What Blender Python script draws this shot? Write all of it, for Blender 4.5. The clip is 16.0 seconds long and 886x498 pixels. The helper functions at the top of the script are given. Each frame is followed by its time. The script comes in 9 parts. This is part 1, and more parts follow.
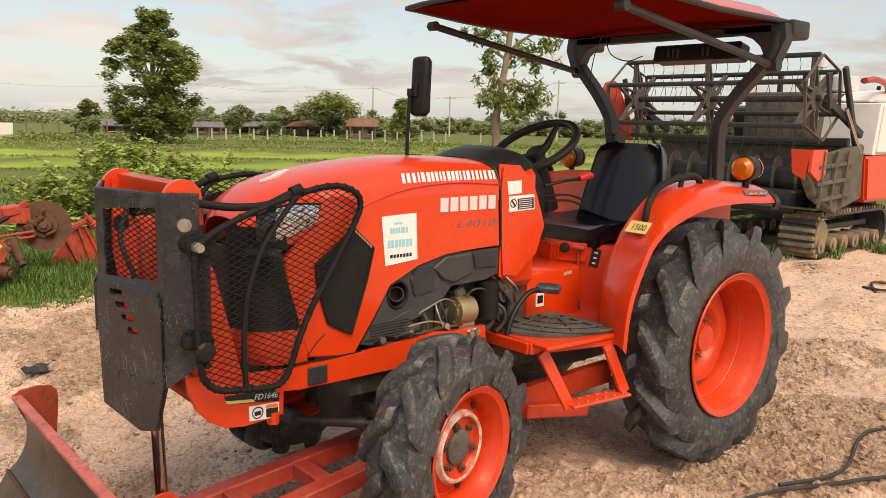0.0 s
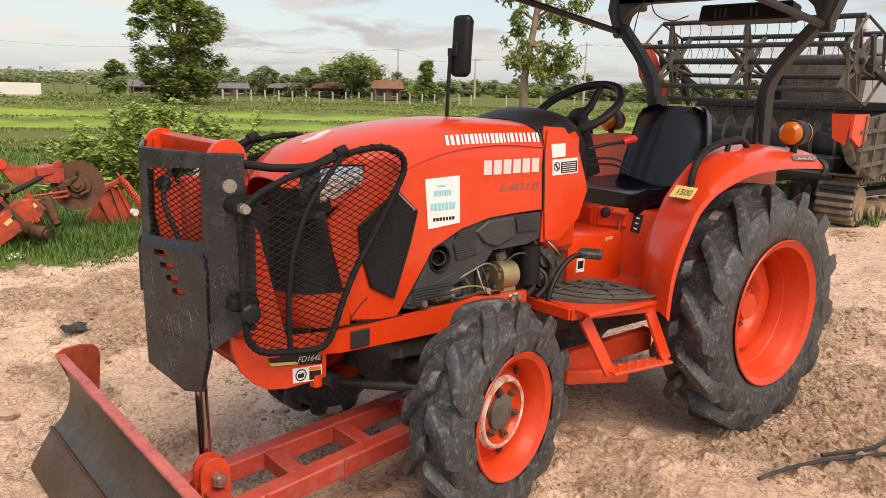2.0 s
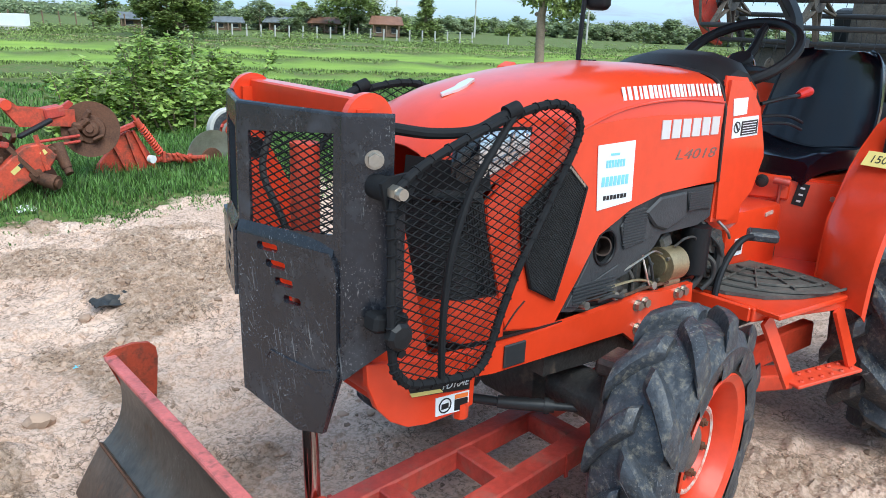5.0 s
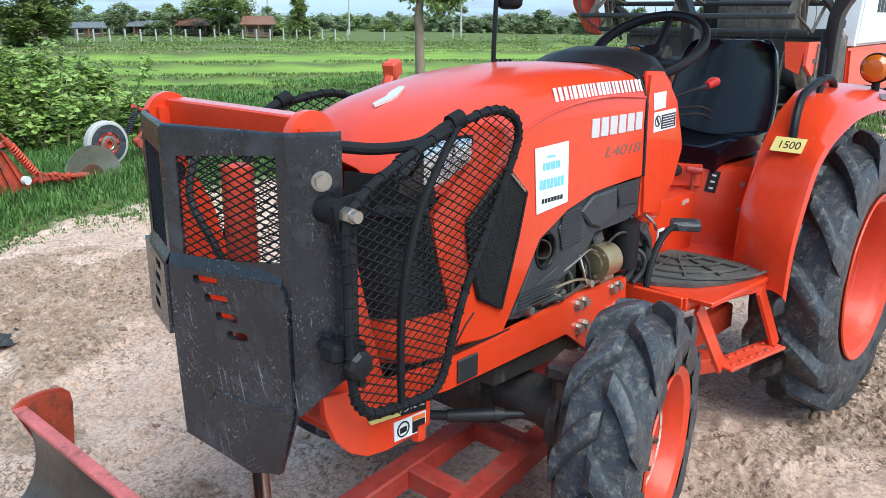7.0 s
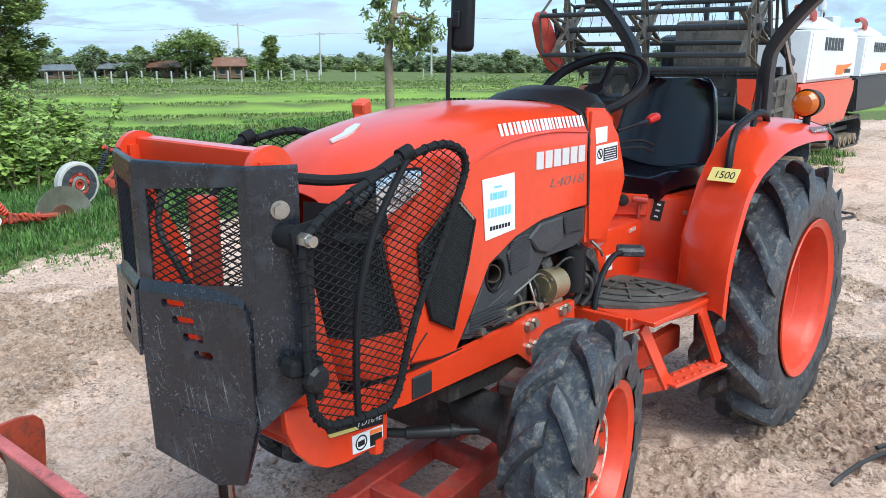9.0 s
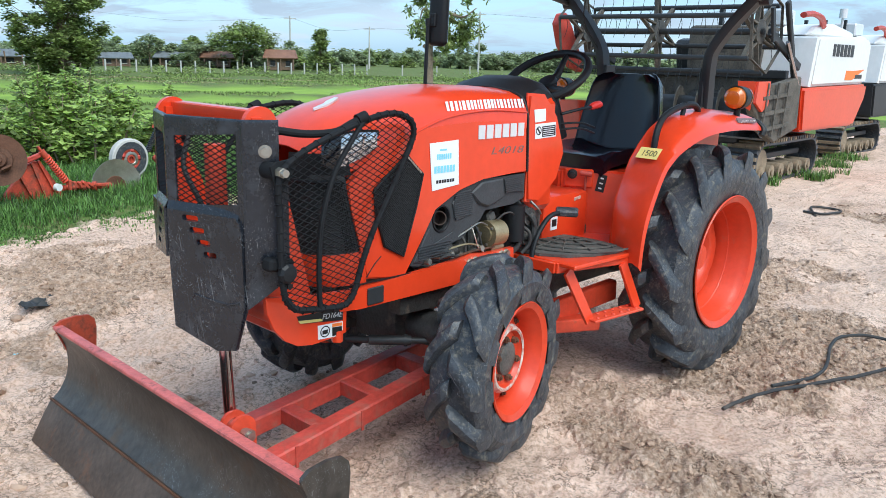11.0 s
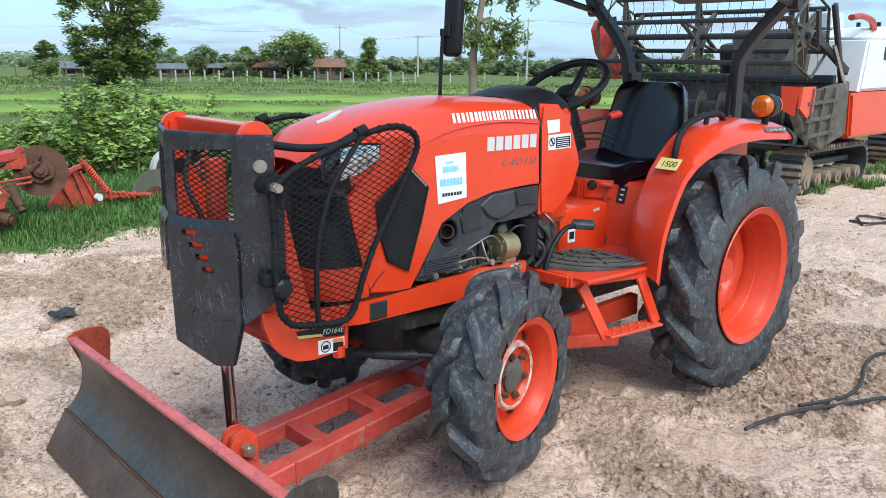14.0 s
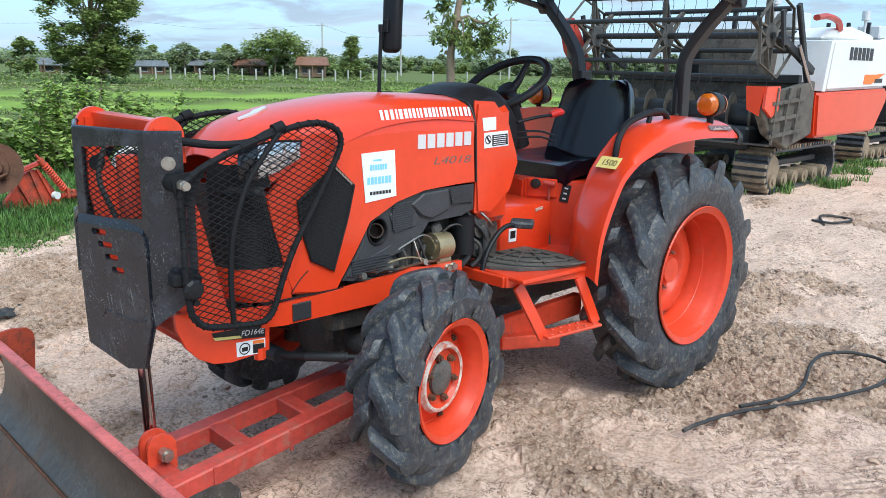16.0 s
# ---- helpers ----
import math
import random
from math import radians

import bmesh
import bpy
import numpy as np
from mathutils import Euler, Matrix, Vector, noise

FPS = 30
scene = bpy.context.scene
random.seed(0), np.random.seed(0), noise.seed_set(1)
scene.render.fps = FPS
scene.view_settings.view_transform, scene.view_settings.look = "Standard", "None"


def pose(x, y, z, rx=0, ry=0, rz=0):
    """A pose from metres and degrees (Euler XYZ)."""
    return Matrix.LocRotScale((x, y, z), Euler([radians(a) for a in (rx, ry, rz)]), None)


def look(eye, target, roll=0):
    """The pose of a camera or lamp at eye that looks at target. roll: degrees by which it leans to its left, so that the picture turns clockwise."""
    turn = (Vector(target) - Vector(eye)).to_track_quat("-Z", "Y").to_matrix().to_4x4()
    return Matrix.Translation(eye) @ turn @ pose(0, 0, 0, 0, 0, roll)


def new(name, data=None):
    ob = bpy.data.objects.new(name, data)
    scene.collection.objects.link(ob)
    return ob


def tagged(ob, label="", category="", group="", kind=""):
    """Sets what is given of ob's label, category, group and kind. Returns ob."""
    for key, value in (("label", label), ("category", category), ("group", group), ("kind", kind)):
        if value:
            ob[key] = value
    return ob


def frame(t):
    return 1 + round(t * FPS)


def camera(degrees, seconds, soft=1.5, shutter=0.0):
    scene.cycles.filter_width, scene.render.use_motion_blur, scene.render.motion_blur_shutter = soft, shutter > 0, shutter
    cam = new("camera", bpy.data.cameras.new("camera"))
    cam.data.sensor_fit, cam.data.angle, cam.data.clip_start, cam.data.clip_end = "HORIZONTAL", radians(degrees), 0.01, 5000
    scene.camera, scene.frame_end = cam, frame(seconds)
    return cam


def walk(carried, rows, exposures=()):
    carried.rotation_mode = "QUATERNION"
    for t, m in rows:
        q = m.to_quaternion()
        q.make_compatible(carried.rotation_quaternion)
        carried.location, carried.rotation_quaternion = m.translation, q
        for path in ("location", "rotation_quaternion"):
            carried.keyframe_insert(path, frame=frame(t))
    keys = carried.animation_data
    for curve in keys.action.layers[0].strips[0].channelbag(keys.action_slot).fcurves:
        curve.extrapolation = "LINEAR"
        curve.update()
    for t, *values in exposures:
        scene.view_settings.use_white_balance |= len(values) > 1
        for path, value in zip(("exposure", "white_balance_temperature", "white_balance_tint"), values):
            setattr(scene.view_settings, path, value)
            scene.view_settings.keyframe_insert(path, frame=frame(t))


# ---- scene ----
cam = camera(58.0, 16.0, soft=0.85)
PATH = [
    (0, (3.265, 2.481, 1.521), (1.98, 0.983, 1.2), 1.3),
    (0.5, (3.27, 2.469, 1.519), (1.996, 0.965, 1.182), 1.4),
    (1, (3.257, 2.47, 1.516), (1.998, 0.957, 1.163), 1.4),
    (1.5, (3.256, 2.451, 1.522), (2.008, 0.935, 1.143), 1.5),
    (2, (3.293, 2.405, 1.512), (2.061, 0.884, 1.1), 1.6),
    (2.5, (3.395, 2.324, 1.495), (2.175, 0.805, 1.042), 1.8),
    (3, (3.401, 2.233, 1.477), (2.197, 0.712, 0.989), 1.9),
    (3.5, (3.313, 2.029, 1.468), (2.121, 0.507, 0.955), 2.0),
    (4, (3.26, 1.872, 1.463), (2.066, 0.354, 0.942), 2.3),
    (4.2, (3.264, 1.81, 1.467), (2.072, 0.293, 0.939), 2.3),
    (6.3, (3.241, 1.443, 1.492), (1.891, 0.087, 0.908), 1.5),
    (6.5, (3.26, 1.449, 1.487), (1.887, 0.111, 0.915), 1.0),
    (7, (3.298, 1.443, 1.505), (1.875, 0.155, 0.946), 0.5),
    (7.5, (3.326, 1.438, 1.512), (1.856, 0.192, 0.976), 0.1),
    (8, (3.327, 1.436, 1.51), (1.831, 0.212, 0.997), -0.0),
    (8.2, (3.321, 1.436, 1.508), (1.82, 0.214, 1.006), -0.2),
    (10.3, (3.619, 2.075, 1.522), (2.191, 0.745, 1.082), 1.4),
    (10.5, (3.661, 2.136, 1.513), (2.24, 0.803, 1.063), 1.5),
    (11, (3.698, 2.281, 1.5), (2.286, 0.947, 1.024), 1.6),
    (11.5, (3.609, 2.348, 1.516), (2.2, 1.013, 1.032), 1.4),
    (12, (3.52, 2.378, 1.52), (2.118, 1.034, 1.042), 1.2),
    (12.5, (3.54, 2.374, 1.518), (2.153, 1.009, 1.057), 1.0),
    (13, (3.555, 2.374, 1.523), (2.195, 0.979, 1.069), 0.7),
    (13.5, (3.556, 2.359, 1.523), (2.218, 0.945, 1.067), 0.7),
    (14, (3.55, 2.354, 1.518), (2.223, 0.931, 1.056), 0.9),
    (14.5, (3.555, 2.353, 1.523), (2.226, 0.935, 1.054), 1.0),
    (15, (3.556, 2.369, 1.521), (2.217, 0.959, 1.05), 1.1),
    (15.5, (3.468, 2.422, 1.518), (2.121, 1.021, 1.047), 1.1),
    (16, (3.366, 2.453, 1.511), (2.011, 1.057, 1.047), 1.2),
]
EXPOSURES = [(0.0, 0.0, 8600, 16), (1.5, 0.0, 8400, 16), (2.5, 0.1, 7000, 10), (3.5, 0.2, 5550, 1), (6.3, 0.3, 5450, 0), (8.2, 0.3, 5450, 0), (10.3, 0.15, 5500, 0), (16.0, 0.15, 5500, 0)]
walk(cam, [(t, look(eye, target, roll)) for t, eye, target, roll in PATH], EXPOSURES)

# ---- world and light: late afternoon under broken cloud ----
SUN_ELEV, SUN_AZ = radians(52), radians(10)
world = bpy.data.worlds.new("sky_world")
scene.world = world
world.use_nodes = True
wn, wl = world.node_tree.nodes, world.node_tree.links
wn.clear()


def wnode(kind, **kw):
    n = wn.new(kind)
    for k, v in kw.items():
        n.inputs[k].default_value = v
    return n


w_out, w_bg = wn.new("ShaderNodeOutputWorld"), wnode("ShaderNodeBackground", Strength=0.185)
sky = wn.new("ShaderNodeTexSky")
sky.sky_type, sky.sun_disc = "NISHITA", False
sky.sun_elevation, sky.sun_rotation = SUN_ELEV, SUN_AZ
sky.air_density, sky.dust_density, sky.ozone_density = 1.0, 1.0, 1.5
w_tc = wn.new("ShaderNodeTexCoord")
w_sep, w_div, w_add, w_com = wn.new("ShaderNodeSeparateXYZ"), wn.new("ShaderNodeMath"), wn.new("ShaderNodeMath"), wn.new("ShaderNodeCombineXYZ")
w_div2 = wn.new("ShaderNodeMath")
wl.new(w_tc.outputs["Generated"], w_sep.inputs[0])
w_add.operation, w_div.operation, w_div2.operation = "ADD", "DIVIDE", "DIVIDE"
w_add.inputs[1].default_value = 0.16
w_max = wn.new("ShaderNodeMath")
w_max.operation = "MAXIMUM"
w_max.inputs[1].default_value = 0.0
wl.new(w_sep.outputs[2], w_max.inputs[0])
wl.new(w_max.outputs[0], w_add.inputs[0])
wl.new(w_sep.outputs[0], w_div.inputs[0])
wl.new(w_add.outputs[0], w_div.inputs[1])
wl.new(w_sep.outputs[1], w_div2.inputs[0])
wl.new(w_add.outputs[0], w_div2.inputs[1])
wl.new(w_div.outputs[0], w_com.inputs[0])
wl.new(w_div2.outputs[0], w_com.inputs[1])
w_n1 = wnode("ShaderNodeTexNoise", Scale=1.7, Detail=9.0, Roughness=0.6, Distortion=0.5)
w_n2 = wnode("ShaderNodeTexNoise", Scale=0.5, Detail=4.0, Roughness=0.5)
wl.new(w_com.outputs[0], w_n1.inputs["Vector"])
wl.new(w_com.outputs[0], w_n2.inputs["Vector"])
w_r1, w_r2 = wn.new("ShaderNodeValToRGB"), wn.new("ShaderNodeValToRGB")
w_r1.color_ramp.elements[0].position, w_r1.color_ramp.elements[1].position = 0.47, 0.6
w_r2.color_ramp.elements[0].position, w_r2.color_ramp.elements[1].position = 0.35, 0.68
w_r2.color_ramp.elements[0].color, w_r2.color_ramp.elements[1].color = (4.3, 4.5, 4.8, 1), (1.8, 2.0, 2.5, 1)
wl.new(w_n1.outputs[0], w_r1.inputs[0])
wl.new(w_n2.outputs[0], w_r2.inputs[0])
# a pale veil of high cloud over the blue, then the grey cumulus
w_veil, w_cloud = wn.new("ShaderNodeMix"), wn.new("ShaderNodeMix")
w_veil.data_type = w_cloud.data_type = "RGBA"
w_veil.inputs[0].default_value = 0.6
w_veil.inputs[7].default_value = (2.7, 3.7, 4.9, 1)
wl.new(sky.outputs[0], w_veil.inputs[6])
wl.new(w_veil.outputs[2], w_cloud.inputs[6])
wl.new(w_r2.outputs[0], w_cloud.inputs[7])
w_cm = wn.new("ShaderNodeMath")
w_cm.operation = "MULTIPLY"
w_cm.inputs[1].default_value = 0.88
wl.new(w_r1.outputs[0], w_cm.inputs[0])
wl.new(w_cm.outputs[0], w_cloud.inputs[0])
wl.new(w_cloud.outputs[2], w_bg.inputs[0])
wl.new(w_bg.outputs[0], w_out.inputs[0])

sun = new("sun", bpy.data.lights.new("sun", "SUN"))
sun.data.energy, sun.data.angle, sun.data.color = 3.5, radians(45), (1.0, 0.9, 0.78)
sun.matrix_world = look((0, 0, 0), (-math.sin(SUN_AZ) * math.cos(SUN_ELEV), -math.cos(SUN_AZ) * math.cos(SUN_ELEV), -math.sin(SUN_ELEV)))

# ---- materials ----


def mat(name, base, rough=0.5, metal=0.0, var=0.18, scale=6.0, bump=0.0, bscale=60.0, dirt=None, dirt_amt=0.0, dscale=3.0, coat=0.0, island=0.0, spec=0.5, scratch=0.0, leafy=0.0):
    """Two scales of colour variation, optional dirt or wear patches, fine relief."""
    m = bpy.data.materials.new(name)
    m.use_nodes = True
    n, l = m.node_tree.nodes, m.node_tree.links
    b = n["Principled BSDF"]
    b.inputs["Roughness"].default_value, b.inputs["Metallic"].default_value = rough, metal
    b.inputs["Specular IOR Level"].default_value = spec
    if coat:
        b.inputs["Coat Weight"].default_value, b.inputs["Coat Roughness"].default_value = coat, 0.12
    tc = n.new("ShaderNodeTexCoord")
    n1, n2 = n.new("ShaderNodeTexNoise"), n.new("ShaderNodeTexNoise")
    n1.inputs["Scale"].default_value, n2.inputs["Scale"].default_value = scale, scale * 9
    n1.inputs["Detail"].default_value = n2.inputs["Detail"].default_value = 6
    l.new(tc.outputs["Object"], n1.inputs["Vector"])
    l.new(tc.outputs["Object"], n2.inputs["Vector"])
    mx = n.new("ShaderNodeMath")
    mx.operation = "MULTIPLY_ADD"
    mx.inputs[1].default_value = 0.45
    l.new(n2.outputs[0], mx.inputs[0])
    sc = n.new("ShaderNodeMath")
    sc.operation = "MULTIPLY"
    sc.inputs[1].default_value = 0.55
    l.new(n1.outputs[0], sc.inputs[0])
    l.new(sc.outputs[0], mx.inputs[2])
    fac = mx.outputs[0]
    if island:
        geo = n.new("ShaderNodeNewGeometry")
        mi = n.new("ShaderNodeMath")
        mi.operation = "MULTIPLY_ADD"
        mi.inputs[1].default_value = island
        l.new(geo.outputs["Random Per Island"], mi.inputs[0])
        sub = n.new("ShaderNodeMath")
        sub.operation = "SUBTRACT"
        sub.inputs[1].default_value = island / 2
        l.new(fac, sub.inputs[0])
        l.new(sub.outputs[0], mi.inputs[2])
        fac = mi.outputs[0]
    ramp = n.new("ShaderNodeValToRGB")
    e = ramp.color_ramp.elements
    e[0].position, e[1].position = 0.3, 0.7
    e[0].color = (*[c * (1 - var) for c in base], 1)
    e[1].color = (*[min(1, c * (1 + var)) for c in base], 1)
    l.new(fac, ramp.inputs[0])
    col = ramp.outputs[0]
    if dirt:
        n3 = n.new("ShaderNodeTexNoise")
        n3.inputs["Scale"].default_value, n3.inputs["Detail"].default_value, n3.inputs["Roughness"].default_value = dscale, 9, 0.7
        l.new(tc.outputs["Object"], n3.inputs["Vector"])
        r3 = n.new("ShaderNodeValToRGB")
        r3.color_ramp.elements[0].position, r3.color_ramp.elements[1].position = 0.72 - dirt_amt * 0.4, 0.86 - dirt_amt * 0.3
        l.new(n3.outputs[0], r3.inputs[0])
        mix = n.new("ShaderNodeMix")
        mix.data_type = "RGBA"
        mix.inputs[7].default_value = (*dirt, 1)
        l.new(r3.outputs[0], mix.inputs[0])
        l.new(col, mix.inputs[6])
        col = mix.outputs[2]
        rr = n.new("ShaderNodeMapRange")
        rr.inputs["To Min"].default_value, rr.inputs["To Max"].default_value = rough, min(1, rough + 0.35)
        l.new(r3.outputs[0], rr.inputs["Value"])
        l.new(rr.outputs[0], b.inputs["Roughness"])
    if scratch:
        gate = n.new("ShaderNodeTexNoise")
        gate.inputs["Scale"].default_value, gate.inputs["Detail"].default_value = 7.0, 4
        l.new(tc.outputs["Object"], gate.inputs["Vector"])
        gr = n.new("ShaderNodeValToRGB")
        gr.color_ramp.elements[0].position, gr.color_ramp.elements[1].position = 0.46, 0.62
        gr.color_ramp.elements[1].color = (scratch, scratch, scratch, 1)
        l.new(gate.outputs[0], gr.inputs[0])
        for rx, rz, sc in ((10, 60, 210.0), (50, 95, 260.0), (-35, 80, 190.0), (80, 100, 230.0)):
            mp = n.new("ShaderNodeMapping")
            mp.vector_type = "TEXTURE"
            mp.inputs["Rotation"].default_value = (0, radians(rx), radians(rz))
            mp.inputs["Scale"].default_value = (34.0, 1.0, 1.0)
            l.new(tc.outputs["Object"], mp.inputs["Vector"])
            ns = n.new("ShaderNodeTexNoise")
            ns.inputs["Scale"].default_value, ns.inputs["Detail"].default_value = sc, 1
            l.new(mp.outputs[0], ns.inputs["Vector"])
            rs = n.new("ShaderNodeMapRange")
            rs.inputs["From Min"].default_value, rs.inputs["From Max"].default_value = 0.68, 0.75
            l.new(ns.outputs[0], rs.inputs["Value"])
            gm = n.new("ShaderNodeMath")
            gm.operation = "MULTIPLY"
            l.new(rs.outputs[0], gm.inputs[0])
            l.new(gr.outputs[0], gm.inputs[1])
            ms = n.new("ShaderNodeMix")
            ms.data_type = "RGBA"
            ms.inputs[7].default_value = (0.34, 0.35, 0.36, 1)
            l.new(gm.outputs[0], ms.inputs[0])
            l.new(col, ms.inputs[6])
            col = ms.outputs[2]
    l.new(col, b.inputs["Base Color"])
    if leafy:
        tl, mixs = n.new("ShaderNodeBsdfTranslucent"), n.new("ShaderNodeMixShader")
        l.new(col, tl.inputs["Color"])
        mixs.inputs[0].default_value = leafy
        l.new(b.outputs[0], mixs.inputs[1])
        l.new(tl.outputs[0], mixs.inputs[2])
        l.new(mixs.outputs[0], n["Material Output"].inputs["Surface"])
    if bump:
        nb = n.new("ShaderNodeTexNoise")
        nb.inputs["Scale"].default_value, nb.inputs["Detail"].default_value = bscale, 8
        l.new(tc.outputs["Object"], nb.inputs["Vector"])
        bp = n.new("ShaderNodeBump")
        bp.inputs["Strength"].default_value, bp.inputs["Distance"].default_value = bump, 0.01
        l.new(nb.outputs[0], bp.inputs["Height"])
        l.new(bp.outputs[0], b.inputs["Normal"])
    return m


DUST = (0.36, 0.26, 0.19)
ORANGE = mat("orange_paint", (0.69, 0.052, 0.013), 0.28, var=0.1, scale=3, coat=0.5, dirt=DUST, dirt_amt=0.13, dscale=6, bump=0.02, bscale=30, spec=0.38)
ORANGE_R = mat("orange_rim_paint", (0.62, 0.052, 0.015), 0.42, var=0.14, scale=4, coat=0.15, dirt=(0.42, 0.15, 0.09), dirt_amt=0.27, dscale=8, bump=0.03, bscale=40, spec=0.4)
ORANGE_W = mat("worn_orange_paint", (0.68, 0.07, 0.028), 0.45, var=0.2, scale=5, dirt=(0.2, 0.13, 0.09), dirt_amt=0.38, dscale=9, bump=0.1, bscale=50)
RED_W = mat("faded_red_paint", (0.47, 0.058, 0.04), 0.45, var=0.35, scale=5, dirt=(0.36, 0.13, 0.095), dirt_amt=0.5, dscale=15, bump=0.2, bscale=60)
PINK_W = mat("pinkish_red_paint", (0.54, 0.13, 0.115), 0.5, var=0.3, scale=9, dirt=(0.085, 0.065, 0.06), dirt_amt=0.42, dscale=20, bump=0.2, bscale=60)
EDGE_M = mat("scoured_brown_steel", (0.1, 0.07, 0.052), 0.45, metal=0.4, var=0.45, scale=5, dirt=(0.26, 0.13, 0.075), dirt_amt=0.45, dscale=6, bump=0.2, bscale=50)
RUST_O = mat("rusting_orange_paint", (0.4, 0.06, 0.025), 0.6, var=0.3, scale=12, dirt=(0.085, 0.045, 0.03), dirt_amt=0.62, dscale=24, bump=0.25, bscale=70)
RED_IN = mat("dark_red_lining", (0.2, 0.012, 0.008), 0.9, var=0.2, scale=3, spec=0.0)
BLACK_P = mat("black_plastic", (0.011, 0.0115, 0.013), 0.45, var=0.25, scale=8, dirt=(0.05, 0.045, 0.04), dirt_amt=0.15, bump=0.06, bscale=300, spec=0.28)
BLACK_M = mat("scratched_black_steel", (0.015, 0.017, 0.023), 0.27, var=0.5, scale=6, scratch=0.5, dirt=(0.05, 0.053, 0.062), dirt_amt=0.47, dscale=9, bump=0.1, bscale=45, spec=0.55)
GREY_M = mat("grey_painted_steel", (0.03, 0.031, 0.033), 0.45, var=0.2, scale=5, dirt=(0.1, 0.09, 0.08), dirt_amt=0.12, spec=0.4)
RUBBER = mat("dusty_rubber", (0.040, 0.044, 0.052), 0.44, var=0.6, scale=12, dirt=(0.2, 0.178, 0.138), dirt_amt=0.49, dscale=42, scratch=0.45, bump=0.6, bscale=38)
VINYL = mat("black_vinyl", (0.004, 0.0045, 0.009), 0.2, var=0.2, scale=6, bump=0.22, bscale=9, spec=0.5)
STEEL = mat("bare_steel", (0.42, 0.39, 0.34), 0.35, metal=0.85, var=0.25, scale=12, dirt=(0.24, 0.15, 0.08), dirt_amt=0.3)
CHROME = mat("chrome_rod", (0.55, 0.5, 0.5), 0.14, metal=1.0, var=0.08, scale=10)
BLADE_M = mat("worn_blade_steel", (0.075, 0.064, 0.054), 0.4, metal=0.35, var=0.55, scale=3.5, scratch=0.5, dirt=(0.15, 0.1, 0.066), dirt_amt=0.46, dscale=5, bump=0.15, bscale=45)
RUST = mat("rusty_steel", (0.12, 0.055, 0.03), 0.75, metal=0.2, var=0.45, scale=9, dirt=(0.03, 0.022, 0.018), dirt_amt=0.4, dscale=6, bump=0.3, bscale=70)
ENGINE = mat("oily_engine_casting", (0.11, 0.105, 0.095), 0.5, metal=0.3, var=0.5, scale=14, dirt=(0.24, 0.19, 0.15), dirt_amt=0.4, dscale=12, bump=0.3, bscale=90)
BRASS = mat("zinc_plated_housing", (0.42, 0.34, 0.2), 0.42, metal=0.7, var=0.25, scale=16, dirt=(0.16, 0.11, 0.07), dirt_amt=0.3)
AXLE_M = mat("greasy_black_casting", (0.045, 0.042, 0.04), 0.45, metal=0.2, var=0.5, scale=10, dirt=(0.18, 0.14, 0.1), dirt_amt=0.4, dscale=9, bump=0.3, bscale=80)
WHITE_P = mat("white_sticker_paper", (0.78, 0.79, 0.8), 0.5, var=0.05, scale=10)
WHITE_W = mat("worn_white_paint", (0.6, 0.53, 0.46), 0.65, var=0.3, scale=14, dirt=(0.5, 0.085, 0.035), dirt_amt=0.68, dscale=20, bump=0.2, bscale=60)
WHITE_B = mat("off_white_bodywork", (0.75, 0.75, 0.73), 0.35, var=0.06, scale=2, dirt=(0.5, 0.45, 0.38), dirt_amt=0.1)
CYAN = mat("pale_cyan_print", (0.25, 0.6, 0.72), 0.5, var=0.08)
YELLOW = mat("yellow_sticker", (0.72, 0.6, 0.2), 0.45, var=0.08)
SILVER = mat("silver_lettering", (0.72, 0.72, 0.72), 0.3, metal=0.3, var=0.05)
SILVER_D = mat("grey_lettering", (0.16, 0.1, 0.09), 0.4, var=0.05)
BLACK_T = mat("black_print", (0.012, 0.012, 0.012), 0.5, var=0.05)
ORANGE_T = mat("orange_print", (0.85, 0.2, 0.03), 0.5, var=0.05)
AMBER = mat("amber_lens", (0.55, 0.13, 0.008), 0.14, var=0.15, scale=40, coat=0.5)
MESH_P = mat("black_grille_mesh", (0.04, 0.041, 0.042), 0.55, var=0.3, scale=10, dirt=(0.1, 0.09, 0.08), dirt_amt=0.25, bump=0.2, bscale=260)
HOSE = mat("black_hose", (0.03, 0.029, 0.028), 0.65, var=0.3, scale=20, dirt=(0.17, 0.14, 0.11), dirt_amt=0.4)
RED_K = mat("red_knob_plastic", (0.6, 0.03, 0.02), 0.35, var=0.05)
WOOD = mat("weathered_wood", (0.2, 0.13, 0.085), 0.8, var=0.35, scale=3, bump=0.2)
ROOF_R = mat("rusty_tin_roof", (0.24, 0.12, 0.075), 0.6, var=0.3, scale=1.2)
ROOF_B = mat("grey_tin_roof", (0.16, 0.17, 0.175), 0.6, var=0.3, scale=1.5)
CONC = mat("pale_concrete", (0.5, 0.48, 0.44), 0.8, var=0.15, scale=3)
BARK = mat("tree_bark", (0.27, 0.20, 0.14), 0.9, var=0.4, scale=4, bump=0.6, bscale=14)
STONE = mat("dry_clay_clods", (0.37, 0.255, 0.182), 0.95, var=0.3, scale=9, island=0.8, bump=0.3, bscale=40, spec=0.2)
LEAF_BUSH = mat("bush_leaves", (0.35, 0.45, 0.12), 0.45, var=0.55, scale=4, island=1.0, leafy=0.5)
LEAF_TREE = mat("tree_leaves", (0.28, 0.34, 0.11), 0.6, var=0.5, scale=0.5, island=0.9, leafy=0.5)
# paler and greyer than the near leaves: distance haze put into the colour
LEAF_HAZED = mat("hazed_distant_leaves", (0.31, 0.36, 0.19), 0.7, var=0.4, scale=0.15, island=0.8, leafy=0.5)
